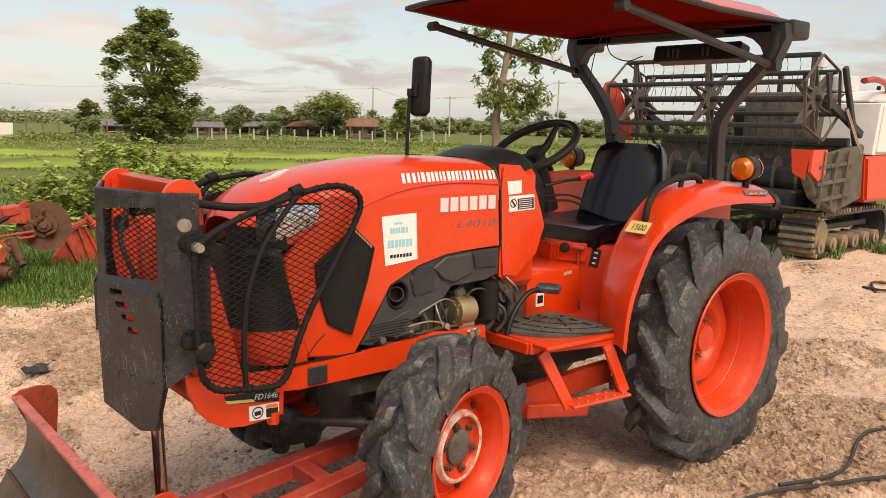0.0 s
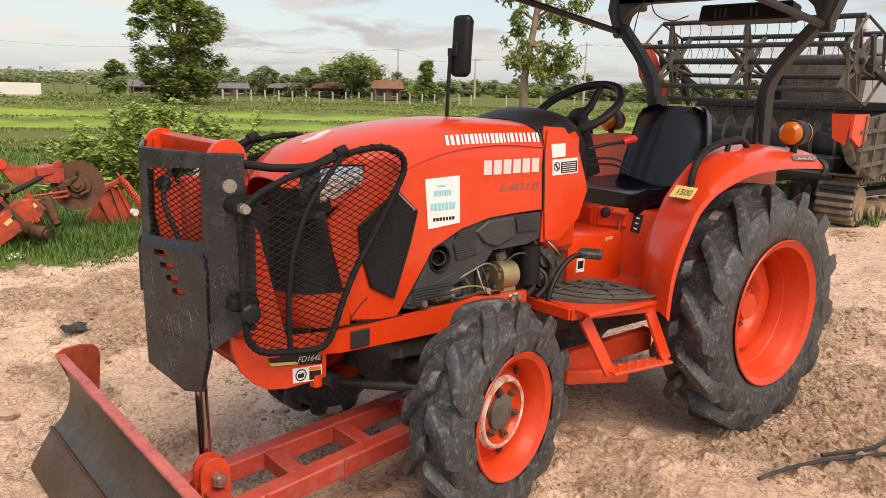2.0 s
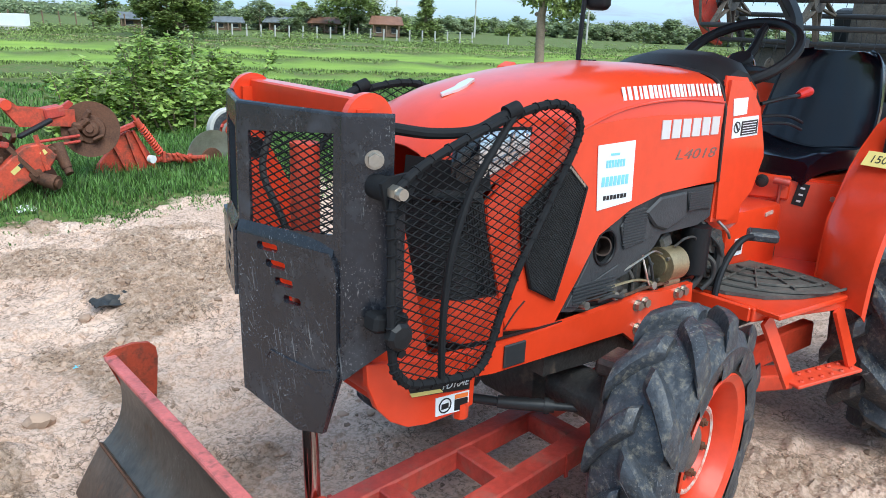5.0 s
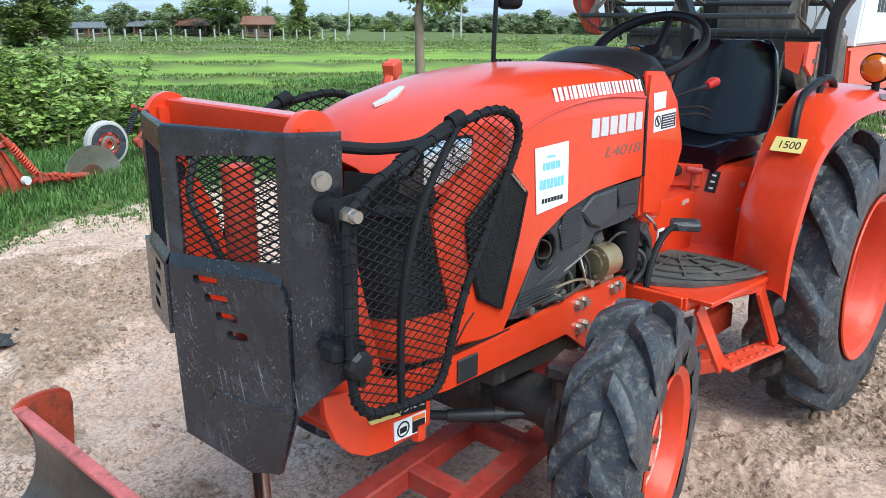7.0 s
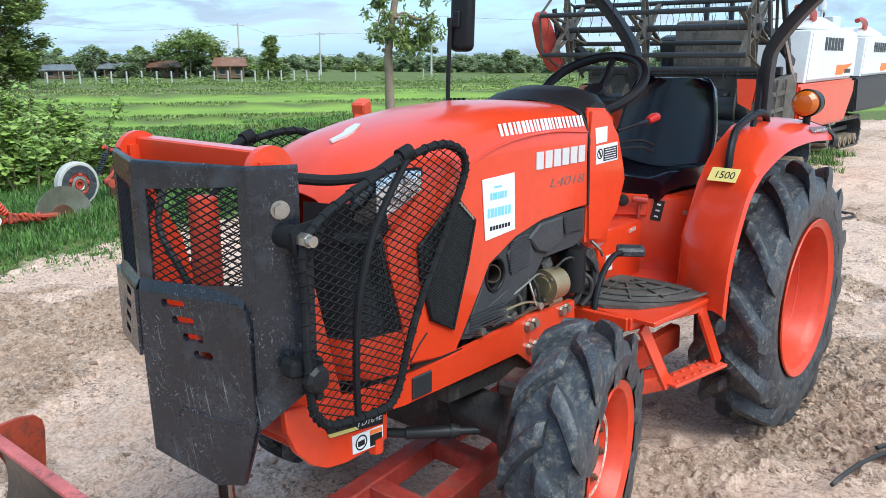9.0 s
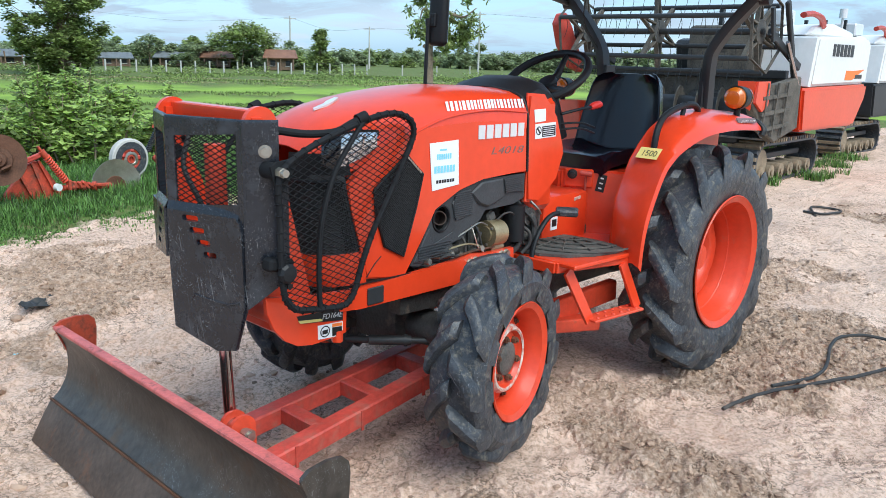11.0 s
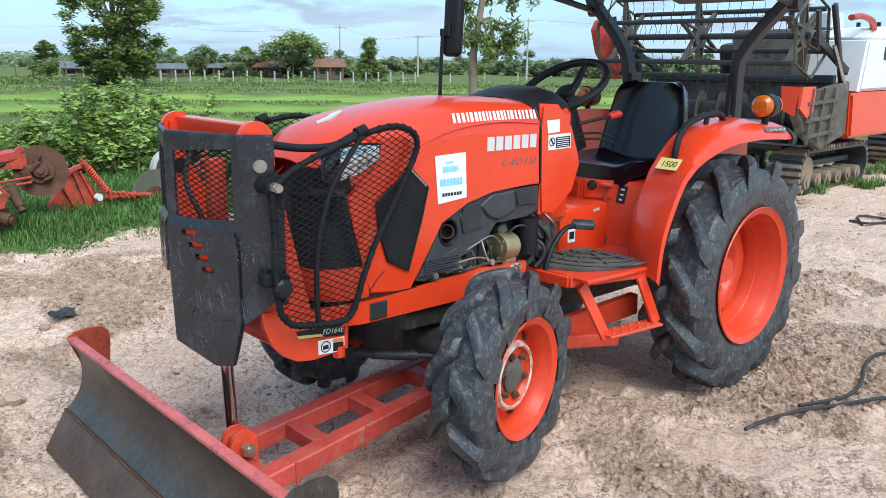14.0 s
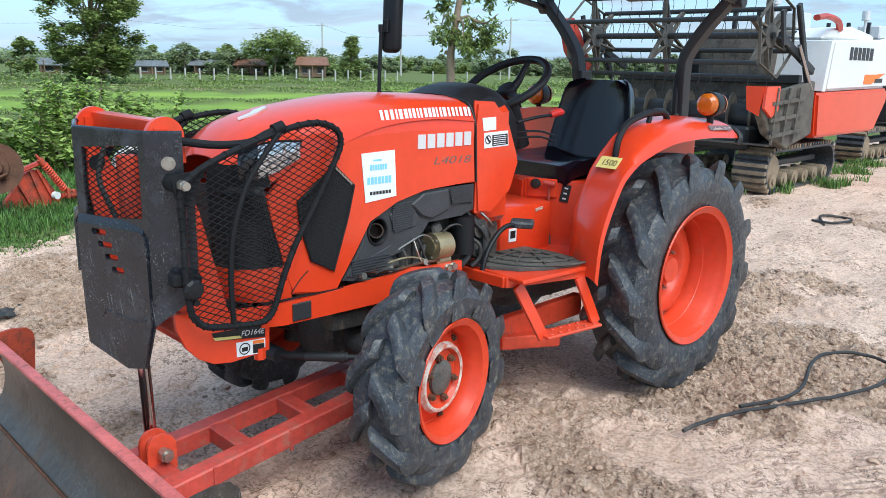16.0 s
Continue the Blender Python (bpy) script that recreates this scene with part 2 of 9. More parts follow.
WEED = mat("bund_weed_blades", (0.25, 0.32, 0.09), 0.6, var=0.5, scale=0.3, island=0.9, leafy=0.4)
STRAW_W = mat("dry_weed_blades", (0.44, 0.38, 0.20), 0.7, var=0.4, scale=0.3, island=0.7, leafy=0.3)
GRASS = mat("grass_blades", (0.15, 0.26, 0.06), 0.5, var=0.55, scale=3, island=0.9, leafy=0.45)

COVER_P = mat("dusty_black_cover", (0.046, 0.047, 0.05), 0.55, var=0.3, scale=9, dirt=(0.1, 0.095, 0.085), dirt_amt=0.3, dscale=8, bump=0.15, bscale=160, spec=0.4)
WIRE_M = mat("black_wire_steel", (0.014, 0.0145, 0.016), 0.7, var=0.3, scale=9, dirt=(0.04, 0.038, 0.036), dirt_amt=0.3, dscale=12, bump=0.05, bscale=90, spec=0.15)
MAT_M = mat("dusty_floor_mat", (0.085, 0.08, 0.072), 0.75, var=0.35, scale=9, dirt=(0.2, 0.17, 0.14), dirt_amt=0.4, dscale=8, bump=0.25, bscale=120, spec=0.3)
MUD_M = mat("mud_caked_steel", (0.12, 0.105, 0.085), 0.7, metal=0.2, var=0.5, scale=8, dirt=(0.04, 0.038, 0.036), dirt_amt=0.5, dscale=6, bump=0.3, bscale=50)
TRACK_M = mat("dried_mud_on_track", (0.27, 0.205, 0.135), 0.85, var=0.4, scale=10, dirt=(0.07, 0.06, 0.05), dirt_amt=0.4, dscale=7, bump=0.35, bscale=50)
PLOUGH_O = mat("grimy_orange_paint", (0.52, 0.068, 0.03), 0.6, var=0.3, scale=7, dirt=(0.11, 0.06, 0.04), dirt_amt=0.62, dscale=10, bump=0.25, bscale=60)
DARK_BROWN = mat("dark_brown", (0.045, 0.026, 0.018), 0.8, var=0.4, scale=20)
NEAR_BLACK = mat("near_black", (0.006, 0.006, 0.006), 0.9, var=0.2)
LAMP = mat("faceted_lamp_glass", (0.62, 0.64, 0.67), 0.07, metal=0.75, var=0.45, scale=14, coat=1.0, bump=0.12, bscale=22)
SMOKED = mat("smoked_lens", (0.012, 0.013, 0.018), 0.12, var=0.2, coat=1.0)
mirror_m = mat("mirror_glass", (0.75, 0.77, 0.8), 0.04, metal=1.0, var=0.02)


def ground_material():
    """Bare clay in the yard, rough grass at its edge, bunds and young rice beyond."""
    m = bpy.data.materials.new("yard_and_fields")
    m.use_nodes = True
    n, l = m.node_tree.nodes, m.node_tree.links
    b = n["Principled BSDF"]
    b.inputs["Roughness"].default_value = 0.92
    b.inputs["Specular IOR Level"].default_value = 0.25
    tc = n.new("ShaderNodeTexCoord")

    def noise_n(scale, detail=8, rough=0.55):
        q = n.new("ShaderNodeTexNoise")
        q.inputs["Scale"].default_value, q.inputs["Detail"].default_value, q.inputs["Roughness"].default_value = scale, detail, rough
        l.new(tc.outputs["Object"], q.inputs["Vector"])
        return q.outputs[0]

    def ramp_n(src, p0, c0, p1, c1):
        q = n.new("ShaderNodeValToRGB")
        q.color_ramp.elements[0].position, q.color_ramp.elements[1].position = p0, p1
        q.color_ramp.elements[0].color, q.color_ramp.elements[1].color = (*c0, 1), (*c1, 1)
        l.new(src, q.inputs[0])
        return q.outputs[0]

    def mix_n(fac, a, c):
        q = n.new("ShaderNodeMix")
        q.data_type = "RGBA"
        l.new(fac, q.inputs[0])
        l.new(a, q.inputs[6])
        l.new(c, q.inputs[7])
        return q.outputs[2]

    at = n.new("ShaderNodeAttribute")
    at.attribute_name = "cover"
    sep = n.new("ShaderNodeSeparateColor")
    l.new(at.outputs["Color"], sep.inputs[0])
    # packed pale clay, and broken brown crumbs where the yard is churned
    clay = ramp_n(noise_n(1.6, 9, 0.62), 0.3, (0.68, 0.475, 0.36), 0.7, (0.86, 0.645, 0.515))
    crumb = ramp_n(noise_n(16, 9, 0.72), 0.36, (0.46, 0.305, 0.205), 0.62, (0.82, 0.61, 0.465))
    ch = n.new("ShaderNodeMath")
    ch.operation = "MULTIPLY_ADD"
    ch.inputs[1].default_value = 0.9
    l.new(noise_n(4.5, 8, 0.7), ch.inputs[0])
    l.new(sep.outputs[2], ch.inputs[2])
    churn = ramp_n(ch.outputs[0], 0.72, (0, 0, 0), 0.98, (0.95, 0.95, 0.95))
    dirt = mix_n(churn, clay, crumb)
    # thin dark brown cracks, with the shade between lumps put into their colour
    c0, c1, c2, c3 = [n.new("ShaderNodeMath") for _ in range(4)]
    c0.operation, c1.operation, c2.operation, c3.operation = "SUBTRACT", "ABSOLUTE", "LESS_THAN", "MULTIPLY"
    c0.inputs[1].default_value, c2.inputs[1].default_value = 0.5, 0.018
    l.new(noise_n(13, 9, 0.66), c0.inputs[0])
    l.new(c0.outputs[0], c1.inputs[0])
    l.new(c1.outputs[0], c2.inputs[0])
    l.new(c2.outputs[0], c3.inputs[0])
    l.new(ramp_n(noise_n(3.4, 6, 0.7), 0.42, (0.08, 0.08, 0.08), 0.58, (0.85, 0.85, 0.85)), c3.inputs[1])
    dirt = mix_n(c3.outputs[0], dirt, ramp_n(noise_n(30), 0.3, (0.16, 0.105, 0.07), 0.7, (0.27, 0.19, 0.14)))
    fine = ramp_n(noise_n(60, 7, 0.7), 0.43, (0.66, 0.6, 0.54), 0.54, (1.0, 1.0, 1.0))
    mul = n.new("ShaderNodeMix")
    mul.data_type, mul.blend_type = "RGBA", "MULTIPLY"
    mul.inputs[0].default_value = 0.8
    l.new(dirt, mul.inputs[6])
    l.new(fine, mul.inputs[7])
    dirt = mul.outputs[2]
    verge = mix_n(ramp_n(noise_n(2.2, 6, 0.65), 0.4, (0, 0, 0), 0.62, (1, 1, 1)), ramp_n(noise_n(7), 0.3, (0.07, 0.11, 0.025), 0.7, (0.15, 0.22, 0.05)), ramp_n(noise_n(5), 0.3, (0.2, 0.16, 0.08), 0.7, (0.12, 0.16, 0.04)))
    rice = ramp_n(noise_n(0.35, 6), 0.3, (0.18, 0.27, 0.045), 0.7, (0.31, 0.43, 0.065))
    edge = n.new("ShaderNodeMath")
    edge.operation = "MULTIPLY_ADD"
    edge.inputs[1].default_value = 0.9
    l.new(noise_n(2.6, 6, 0.7), edge.inputs[0])
    l.new(sep.outputs[0], edge.inputs[2])
    gm = ramp_n(edge.outputs[0], 0.86, (0, 0, 0), 1.0, (1, 1, 1))
    col = mix_n(gm, dirt, verge)
    col = mix_n(sep.outputs[1], col, rice)
    l.new(col, b.inputs["Base Color"])
    bp = n.new("ShaderNodeBump")
    bp.inputs["Strength"].default_value, bp.inputs["Distance"].default_value = 1.0, 0.05
    # crumbs stand up where the clay is broken, and hardly on the packed parts
    lump, amp, hm = n.new("ShaderNodeMath"), n.new("ShaderNodeMapRange"), n.new("ShaderNodeMath")
    lump.operation, hm.operation = "MULTIPLY", "MULTIPLY_ADD"
    amp.inputs["To Min"].default_value, amp.inputs["To Max"].default_value = 0.28, 1.0
    l.new(churn, amp.inputs["Value"])
    l.new(noise_n(13, 12, 0.74), lump.inputs[0])
    l.new(amp.outputs[0], lump.inputs[1])
    hm.inputs[1].default_value = 0.2
    l.new(noise_n(55, 9, 0.75), hm.inputs[0])
    l.new(lump.outputs[0], hm.inputs[2])
    wave, wm, wa = n.new("ShaderNodeTexWave"), n.new("ShaderNodeMath"), n.new("ShaderNodeMath")
    wave.bands_direction = "DIAGONAL"
    wave.inputs["Scale"].default_value, wave.inputs["Distortion"].default_value, wave.inputs["Detail"].default_value = 11.0, 1.6, 2.0
    l.new(tc.outputs["Object"], wave.inputs["Vector"])
    wm.operation, wa.operation = "MULTIPLY", "MULTIPLY_ADD"
    l.new(wave.outputs["Fac"], wm.inputs[0])
    l.new(at.outputs["Alpha"], wm.inputs[1])
    wa.inputs[1].default_value = 0.16
    l.new(wm.outputs[0], wa.inputs[0])
    l.new(hm.outputs[0], wa.inputs[2])
    l.new(wa.outputs[0], bp.inputs["Height"])
    l.new(bp.outputs[0], b.inputs["Normal"])
    return m


GROUND = ground_material()

# ---- mesh helpers ----


def part(name, bm, material, parent=None, label="", smooth=True, angle=35):
    bmesh.ops.recalc_face_normals(bm, faces=bm.faces)
    me = bpy.data.meshes.new(name)
    bm.to_mesh(me)
    bm.free()
    me.materials.append(material)
    if smooth:
        me.shade_smooth()
        me.set_sharp_from_angle(angle=radians(angle))
    ob = new(name, me)
    if parent:
        ob.parent = parent
    if label:
        tagged(ob, label)
    return ob


def empty(name, x=0.0, y=0.0, z=0.0, rz=0.0):
    ob = new(name)
    ob.matrix_basis = pose(x, y, z, 0, 0, rz)
    return ob


def box(bm, c, s, rot=(0, 0, 0), bev=0.0, seg=1):
    m = pose(*c, *rot) @ Matrix.Diagonal((*s, 1))
    r = bmesh.ops.create_cube(bm, size=1, matrix=m)
    if bev:
        vs = set(r["verts"])
        es = [e for e in bm.edges if e.verts[0] in vs and e.verts[1] in vs]
        bmesh.ops.bevel(bm, geom=es, offset=bev, segments=seg, affect="EDGES", profile=0.5)
    return bm


def bar(bm, a, b, w, h, up=(0, 0, 1), bev=0.0):
    """A rectangular bar from a to b, w wide and h along up."""
    a, b, up = Vector(a), Vector(b), Vector(up)
    d = (b - a)
    x = d.normalized()
    y = up.cross(x).normalized()
    z = x.cross(y)
    m = Matrix((( *x, 0), (*y, 0), (*z, 0), (0, 0, 0, 1))).transposed()
    m.translation = (a + b) / 2
    r = bmesh.ops.create_cube(bm, size=1, matrix=m @ Matrix.Diagonal((d.length, w, h, 1)))
    if bev:
        vs = set(r["verts"])
        bmesh.ops.bevel(bm, geom=[e for e in bm.edges if e.verts[0] in vs and e.verts[1] in vs], offset=bev, segments=1, affect="EDGES", profile=0.5)
    return bm


def rod(bm, a, b, r, r2=None, seg=14, caps=True):
    a, b = Vector(a), Vector(b)
    d = b - a
    q = d.to_track_quat("Z", "Y").to_matrix().to_4x4()
    q.translation = (a + b) / 2
    bmesh.ops.create_cone(bm, cap_ends=caps, segments=seg, radius1=r, radius2=r if r2 is None else r2, depth=d.length, matrix=q)
    return bm


def smooth_path(pts, n=6):
    """Points on a Catmull-Rom curve through pts."""
    P = [Vector(p) for p in pts]
    if len(P) < 3:
        return P
    P = [2 * P[0] - P[1]] + P + [2 * P[-1] - P[-2]]
    out = []
    for i in range(1, len(P) - 2):
        for k in range(n):
            t = k / n
            a, b, c, d = P[i - 1], P[i], P[i + 1], P[i + 2]
            out.append(0.5 * ((2 * b) + (c - a) * t + (2 * a - 5 * b + 4 * c - d) * t * t + (3 * b - a - 3 * c + d) * t ** 3))
    out.append(P[-2])
    return out


def tube(bm, pts, r, seg=8, closed=False, ridge=0.0, caps=True):
    """A round tube along pts; r may be a number or a list; ridge adds wound ribs."""
    P = [Vector(p) for p in pts]
    rings, n = [], len(P)
    ref = None
    for i, p in enumerate(P):
        a = P[(i - 1) % n] if (closed or i) else P[i]
        b = P[(i + 1) % n] if (closed or i < n - 1) else P[i]
        t = (b - a).normalized()
        if ref is None:
            ref = t.orthogonal().normalized()
        ref = (ref - t * ref.dot(t))
        ref = ref.normalized() if ref.length > 1e-6 else t.orthogonal().normalized()
        o = t.cross(ref)
        rr = (r[i] if isinstance(r, (list, tuple)) else r) * (1 + (ridge if i % 2 else 0))
        rings.append([bm.verts.new(p + (ref * math.cos(2 * math.pi * k / seg) + o * math.sin(2 * math.pi * k / seg)) * rr) for k in range(seg)])
    for i in range(n if closed else n - 1):
        A, B = rings[i], rings[(i + 1) % n]
        for k in range(seg):
            bm.faces.new((A[k], A[(k + 1) % seg], B[(k + 1) % seg], B[k]))
    if caps and not closed:
        bm.faces.new(rings[0][::-1])
        bm.faces.new(rings[-1])
    return bm


def plate(bm, pts, thick, m=None):
    """A plate from a 2D outline in the local xz plane, thick along y (towards +y)."""
    m = m or Matrix()
    A = [bm.verts.new(m @ Vector((x, 0, z))) for x, z in pts]
    B = [bm.verts.new(m @ Vector((x, thick, z))) for x, z in pts]
    bm.faces.new(A)
    bm.faces.new(B[::-1])
    k = len(pts)
    for i in range(k):
        bm.faces.new((A[i], B[i], B[(i + 1) % k], A[(i + 1) % k]))
    return bm


def plate_holes(bm, outer, holes, thick, m=None):
    """A plate in the local xz plane with holes cut through it, thick along y."""
    m = m or Matrix()
    edges = []
    for loop in [outer] + holes:
        vs = [bm.verts.new((x, 0, z)) for x, z in loop]
        edges += [bm.edges.new((vs[i], vs[(i + 1) % len(vs)])) for i in range(len(vs))]
    fs = [g for g in bmesh.ops.triangle_fill(bm, use_beauty=True, use_dissolve=False, edges=edges)["geom"] if isinstance(g, bmesh.types.BMFace)]
    ex = bmesh.ops.extrude_face_region(bm, geom=fs, use_keep_orig=True)
    for g in ex["geom"]:
        if isinstance(g, bmesh.types.BMVert):
            g.co.y += thick
    bmesh.ops.transform(bm, matrix=m, verts=bm.verts)
    return bm


def ring_pts(cx, cz, r, n=24, squash=1.0):
    return [(cx + r * math.cos(2 * math.pi * k / n), cz + r * squash * math.sin(2 * math.pi * k / n)) for k in range(n)]


def round_rect(x0, x1, z0, z1, r, n=4):
    out = []
    for cx, cz, a0 in ((x1 - r, z1 - r, 0), (x0 + r, z1 - r, 90), (x0 + r, z0 + r, 180), (x1 - r, z0 + r, 270)):
        out += [(cx + r * math.cos(radians(a0 + 90 * k / n)), cz + r * math.sin(radians(a0 + 90 * k / n))) for k in range(n + 1)]
    return out


def lathe(bm, prof, m, seg=48, close=False):
    """Turns a profile of (along, radius) about the local y axis."""
    rings = []
    for a, r in prof:
        if r < 1e-6:
            rings.append([bm.verts.new(m @ Vector((0, a, 0)))] * seg)
        else:
            rings.append([bm.verts.new(m @ Vector((r * math.cos(2 * math.pi * k / seg), a, r * math.sin(2 * math.pi * k / seg)))) for k in range(seg)])
    n = len(rings)
    for i in range(n if close else n - 1):
        A, B = rings[i], rings[(i + 1) % n]
        for k in range(seg):
            q = []
            for v in (A[k], A[(k + 1) % seg], B[(k + 1) % seg], B[k]):
                if v not in q:
                    q.append(v)
            if len(q) > 2:
                bm.faces.new(q)
    return bm


def loft(bm, secs, closed=False, cap=False):
    """Skins rows of points of equal length."""
    rings = [[bm.verts.new(p) for p in s] for s in secs]
    k = len(rings[0])
    for A, B in zip(rings, rings[1:]):
        for i in range(k if closed else k - 1):
            j = (i + 1) % k
            bm.faces.new((A[i], A[j], B[j], B[i]))
    if cap:
        bm.faces.new(rings[0])
        bm.faces.new(rings[-1][::-1])
    return bm


def solid(bm, t):
    """Gives an open skin a thickness."""
    bmesh.ops.recalc_face_normals(bm, faces=bm.faces)
    bmesh.ops.solidify(bm, geom=bm.faces[:], thickness=t)
    return bm


def inside_spans(poly, p, d):
    """The stretches of the line p + s d that lie inside a 2D outline."""
    hits = []
    k = len(poly)
    for i in range(k):
        a, b = Vector(poly[i]), Vector(poly[(i + 1) % k])
        e = b - a
        den = d.x * e.y - d.y * e.x
        if abs(den) < 1e-9:
            continue
        w = a - p
        s, u = (w.x * e.y - w.y * e.x) / den, (w.x * d.y - w.y * d.x) / den
        if 0 <= u < 1:
            hits.append(s)
    hits.sort()
    return list(zip(hits[::2], hits[1::2]))


def screen(bm, poly, m, wide=0.05, high=0.025, r=0.002, bulge=0.0):
    """Expanded-metal diamonds of thin strands, cut to an outline in the local xz plane."""
    xs, zs = [p[0] for p in poly], [p[1] for p in poly]
    c = Vector(((min(xs) + max(xs)) / 2, (min(zs) + max(zs)) / 2))
    span = max(max(xs) - min(xs), max(zs) - min(zs)) * 1.2
    for sgn in (1, -1):
        d = Vector((wide, sgn * high)).normalized()
        nrm = Vector((-d.y, d.x))
        pitch = wide * high / math.hypot(wide, high)
        k = int(span / pitch)
        for i in range(-k, k + 1):
            p = c + nrm * (i * pitch)
            for s0, s1 in inside_spans(poly, p, d):
                if s1 - s0 < 0.004:
                    continue
                a, b = p + d * s0, p + d * s1
                rod(bm, m @ Vector((a.x, 0.0015 * sgn, a.y)), m @ Vector((b.x, 0.0015 * sgn, b.y)), r, seg=4, caps=False)
    return bm


def text_mesh(body, size, material, m, parent, name="lettering", depth=0.002, font_shear=0.0, width=None):
    """Raised letters in the built-in font, laid in the local xy plane of m."""
    cu = bpy.data.curves.new(name, "FONT")
    cu.body, cu.size, cu.extrude, cu.shear = body, size, depth, font_shear
    tmp = bpy.data.objects.new(name, cu)
    scene.collection.objects.link(tmp)
    me = bpy.data.meshes.new_from_object(tmp.evaluated_get(bpy.context.evaluated_depsgraph_get()))
    bpy.data.objects.remove(tmp)
    w = max(v.co.x for v in me.vertices) - min(v.co.x for v in me.vertices)
    sx = (width / w) if width else 1.0
    me.transform(m @ Matrix.Diagonal((sx, 1, 1, 1)))
    me.materials.clear()
    me.materials.append(material)
    ob = new(name, me)
    ob.parent = parent
    return ob


def side_frame(x, y, z, tilt=0.0):
    """Lies on a wall that faces +y; local x runs towards the tractor's rear, local y up."""
    return Matrix.Translation((x, y, z)) @ Matrix(((-1, 0, 0, 0), (0, 0, 1, 0), (0, 1, 0, 0), (0, 0, 0, 1))) @ pose(0, 0, 0, tilt, 0, 0)

# ---- ground: one sheet from the yard to the horizon ----


def sstep(a, b, v):
    t = min(1, max(0, (v - a) / (b - a)))
    return t * t * (3 - 2 * t)


EDGE = [(-60, -2.5), (-20, -2.8), (-9, -3.1), (-6, -3.2), (-4.5, -3.6), (-2, -4.5), (0, -4.5), (0.6, -4.3), (1.1, -4.15), (1.7, -3.9), (2.4, -3.9), (3.2, -4.1), (6, -4.9), (60, -9)]
VIEW = Vector((-0.56, -0.828))


def grass_edge(x):
    for (x0, y0), (x1, y1) in zip(EDGE, EDGE[1:]):
        if x0 <= x <= x1:
            return y0 + (y1 - y0) * (x - x0) / (x1 - x0)
    return EDGE[0][1] if x < 0 else EDGE[-1][1]


def along(x, y):
    """How far out over the fields a place lies, and how far to the side."""
    dx, dy = x - 3.4, y - 2.3
    return dx * VIEW.x + dy * VIEW.y, dx * VIEW.y - dy * VIEW.x


def churned(x, y):
    """How broken the clay is at a place, 0 to 1."""
    v = 0.27 + 0.62 * noise.noise((x * 0.8 + 5, y * 0.8, 1.7)) + 0.42 * noise.noise((x * 2.3, y * 2.3, 5.1))
    # broken ground beside the rear wheel, before the front one, and along the far side of the blade
    for bx, by, wx, wy, a in ((-0.45, 1.0, 0.75, 0.32, 0.5), (-0.1, 0.3, 0.5, 0.4, 0.3), (1.05, 1.25, 0.3, 0.22, 0.45), (0.55, 0.75, 0.35, 0.2, 0.3), (2.6, -1.75, 0.6, 0.4, 0.35), (2.2, -1.2, 0.35, 0.5, 0.3), (3.1, -0.9, 0.4, 0.5, 0.4), (1.6, -2.9, 0.8, 0.25, 0.3)):
        v += a * math.exp(-((x - bx) / wx) ** 2 - ((y - by) / wy) ** 2)
    return sstep(0.3, 0.78, v)


def ground_z(x, y):
    out, side = along(x, y)
    z = 0.022 * min(5.0, max(0.0, -x - 0.6)) + 0.02 * sstep(0.6, 1.6, x)
    z += 0.012 * noise.noise((x * 1.2 + 0.8 * y, y * 5.5 - x * 2.0, 4.4)) * (1 - sstep(5, 9, abs(x) + abs(y)))
    z -= 0.85 * sstep(15.5, 19.0, out)
    n = noise.noise((x * 0.55, y * 0.55, 3.1))
    near = 1 - sstep(14, 40, out)
    z += 0.03 * n * near
    z += 0.03 * noise.fractal((x * 2.3, y * 2.3, 7.7), 0.7, 2.1, 6) * near
    rough = churned(x, y)
    if near > 0.02:
        z += ((0.012 + 0.045 * rough) * abs(noise.noise((x * 6.0, y * 6.0, 0.4))) + (0.004 + 0.03 * rough) * abs(noise.noise((x * 15, y * 15, 2.0)))) * near
    z -= 0.05 * math.exp(-((x - 2.68) / 0.22) ** 2) * sstep(1.15, 0.85, abs(y))
    # tyre ruts behind the wheels
    for wy in (0.55, -0.55):
        z -= 0.02 * math.exp(-((y - wy - 0.06 * math.sin(x)) / 0.17) ** 2) * sstep(2.2, 1.2, abs(x + 0.6) - 1.5)
    for bx, by, h, w in ((-0.5, 1.0, 0.05, 0.35), (-0.75, 0.25, 0.05, 0.4), (-1.2, 1.5, 0.03, 0.5), (3.1, -1.2, 0.04, 0.5), (1.9, -2.6, 0.03, 0.6)):
        z += h * math.exp(-((x - bx) ** 2 + (y - by) ** 2) / (w * w))
    if out > 24:
        for r, h in ((26.3, 0.14), (31.5, 0.14), (39.8, 0.16), (50.8, 0.18), (64.5, 0.25)):
            z += h * math.exp(-((out - r - 0.05 * side) / 0.55) ** 2)
    return z


def cell_hash(p):
    return math.modf(abs(math.sin(p.x * 127.1 + p.y * 311.7) * 43758.5453))[0]


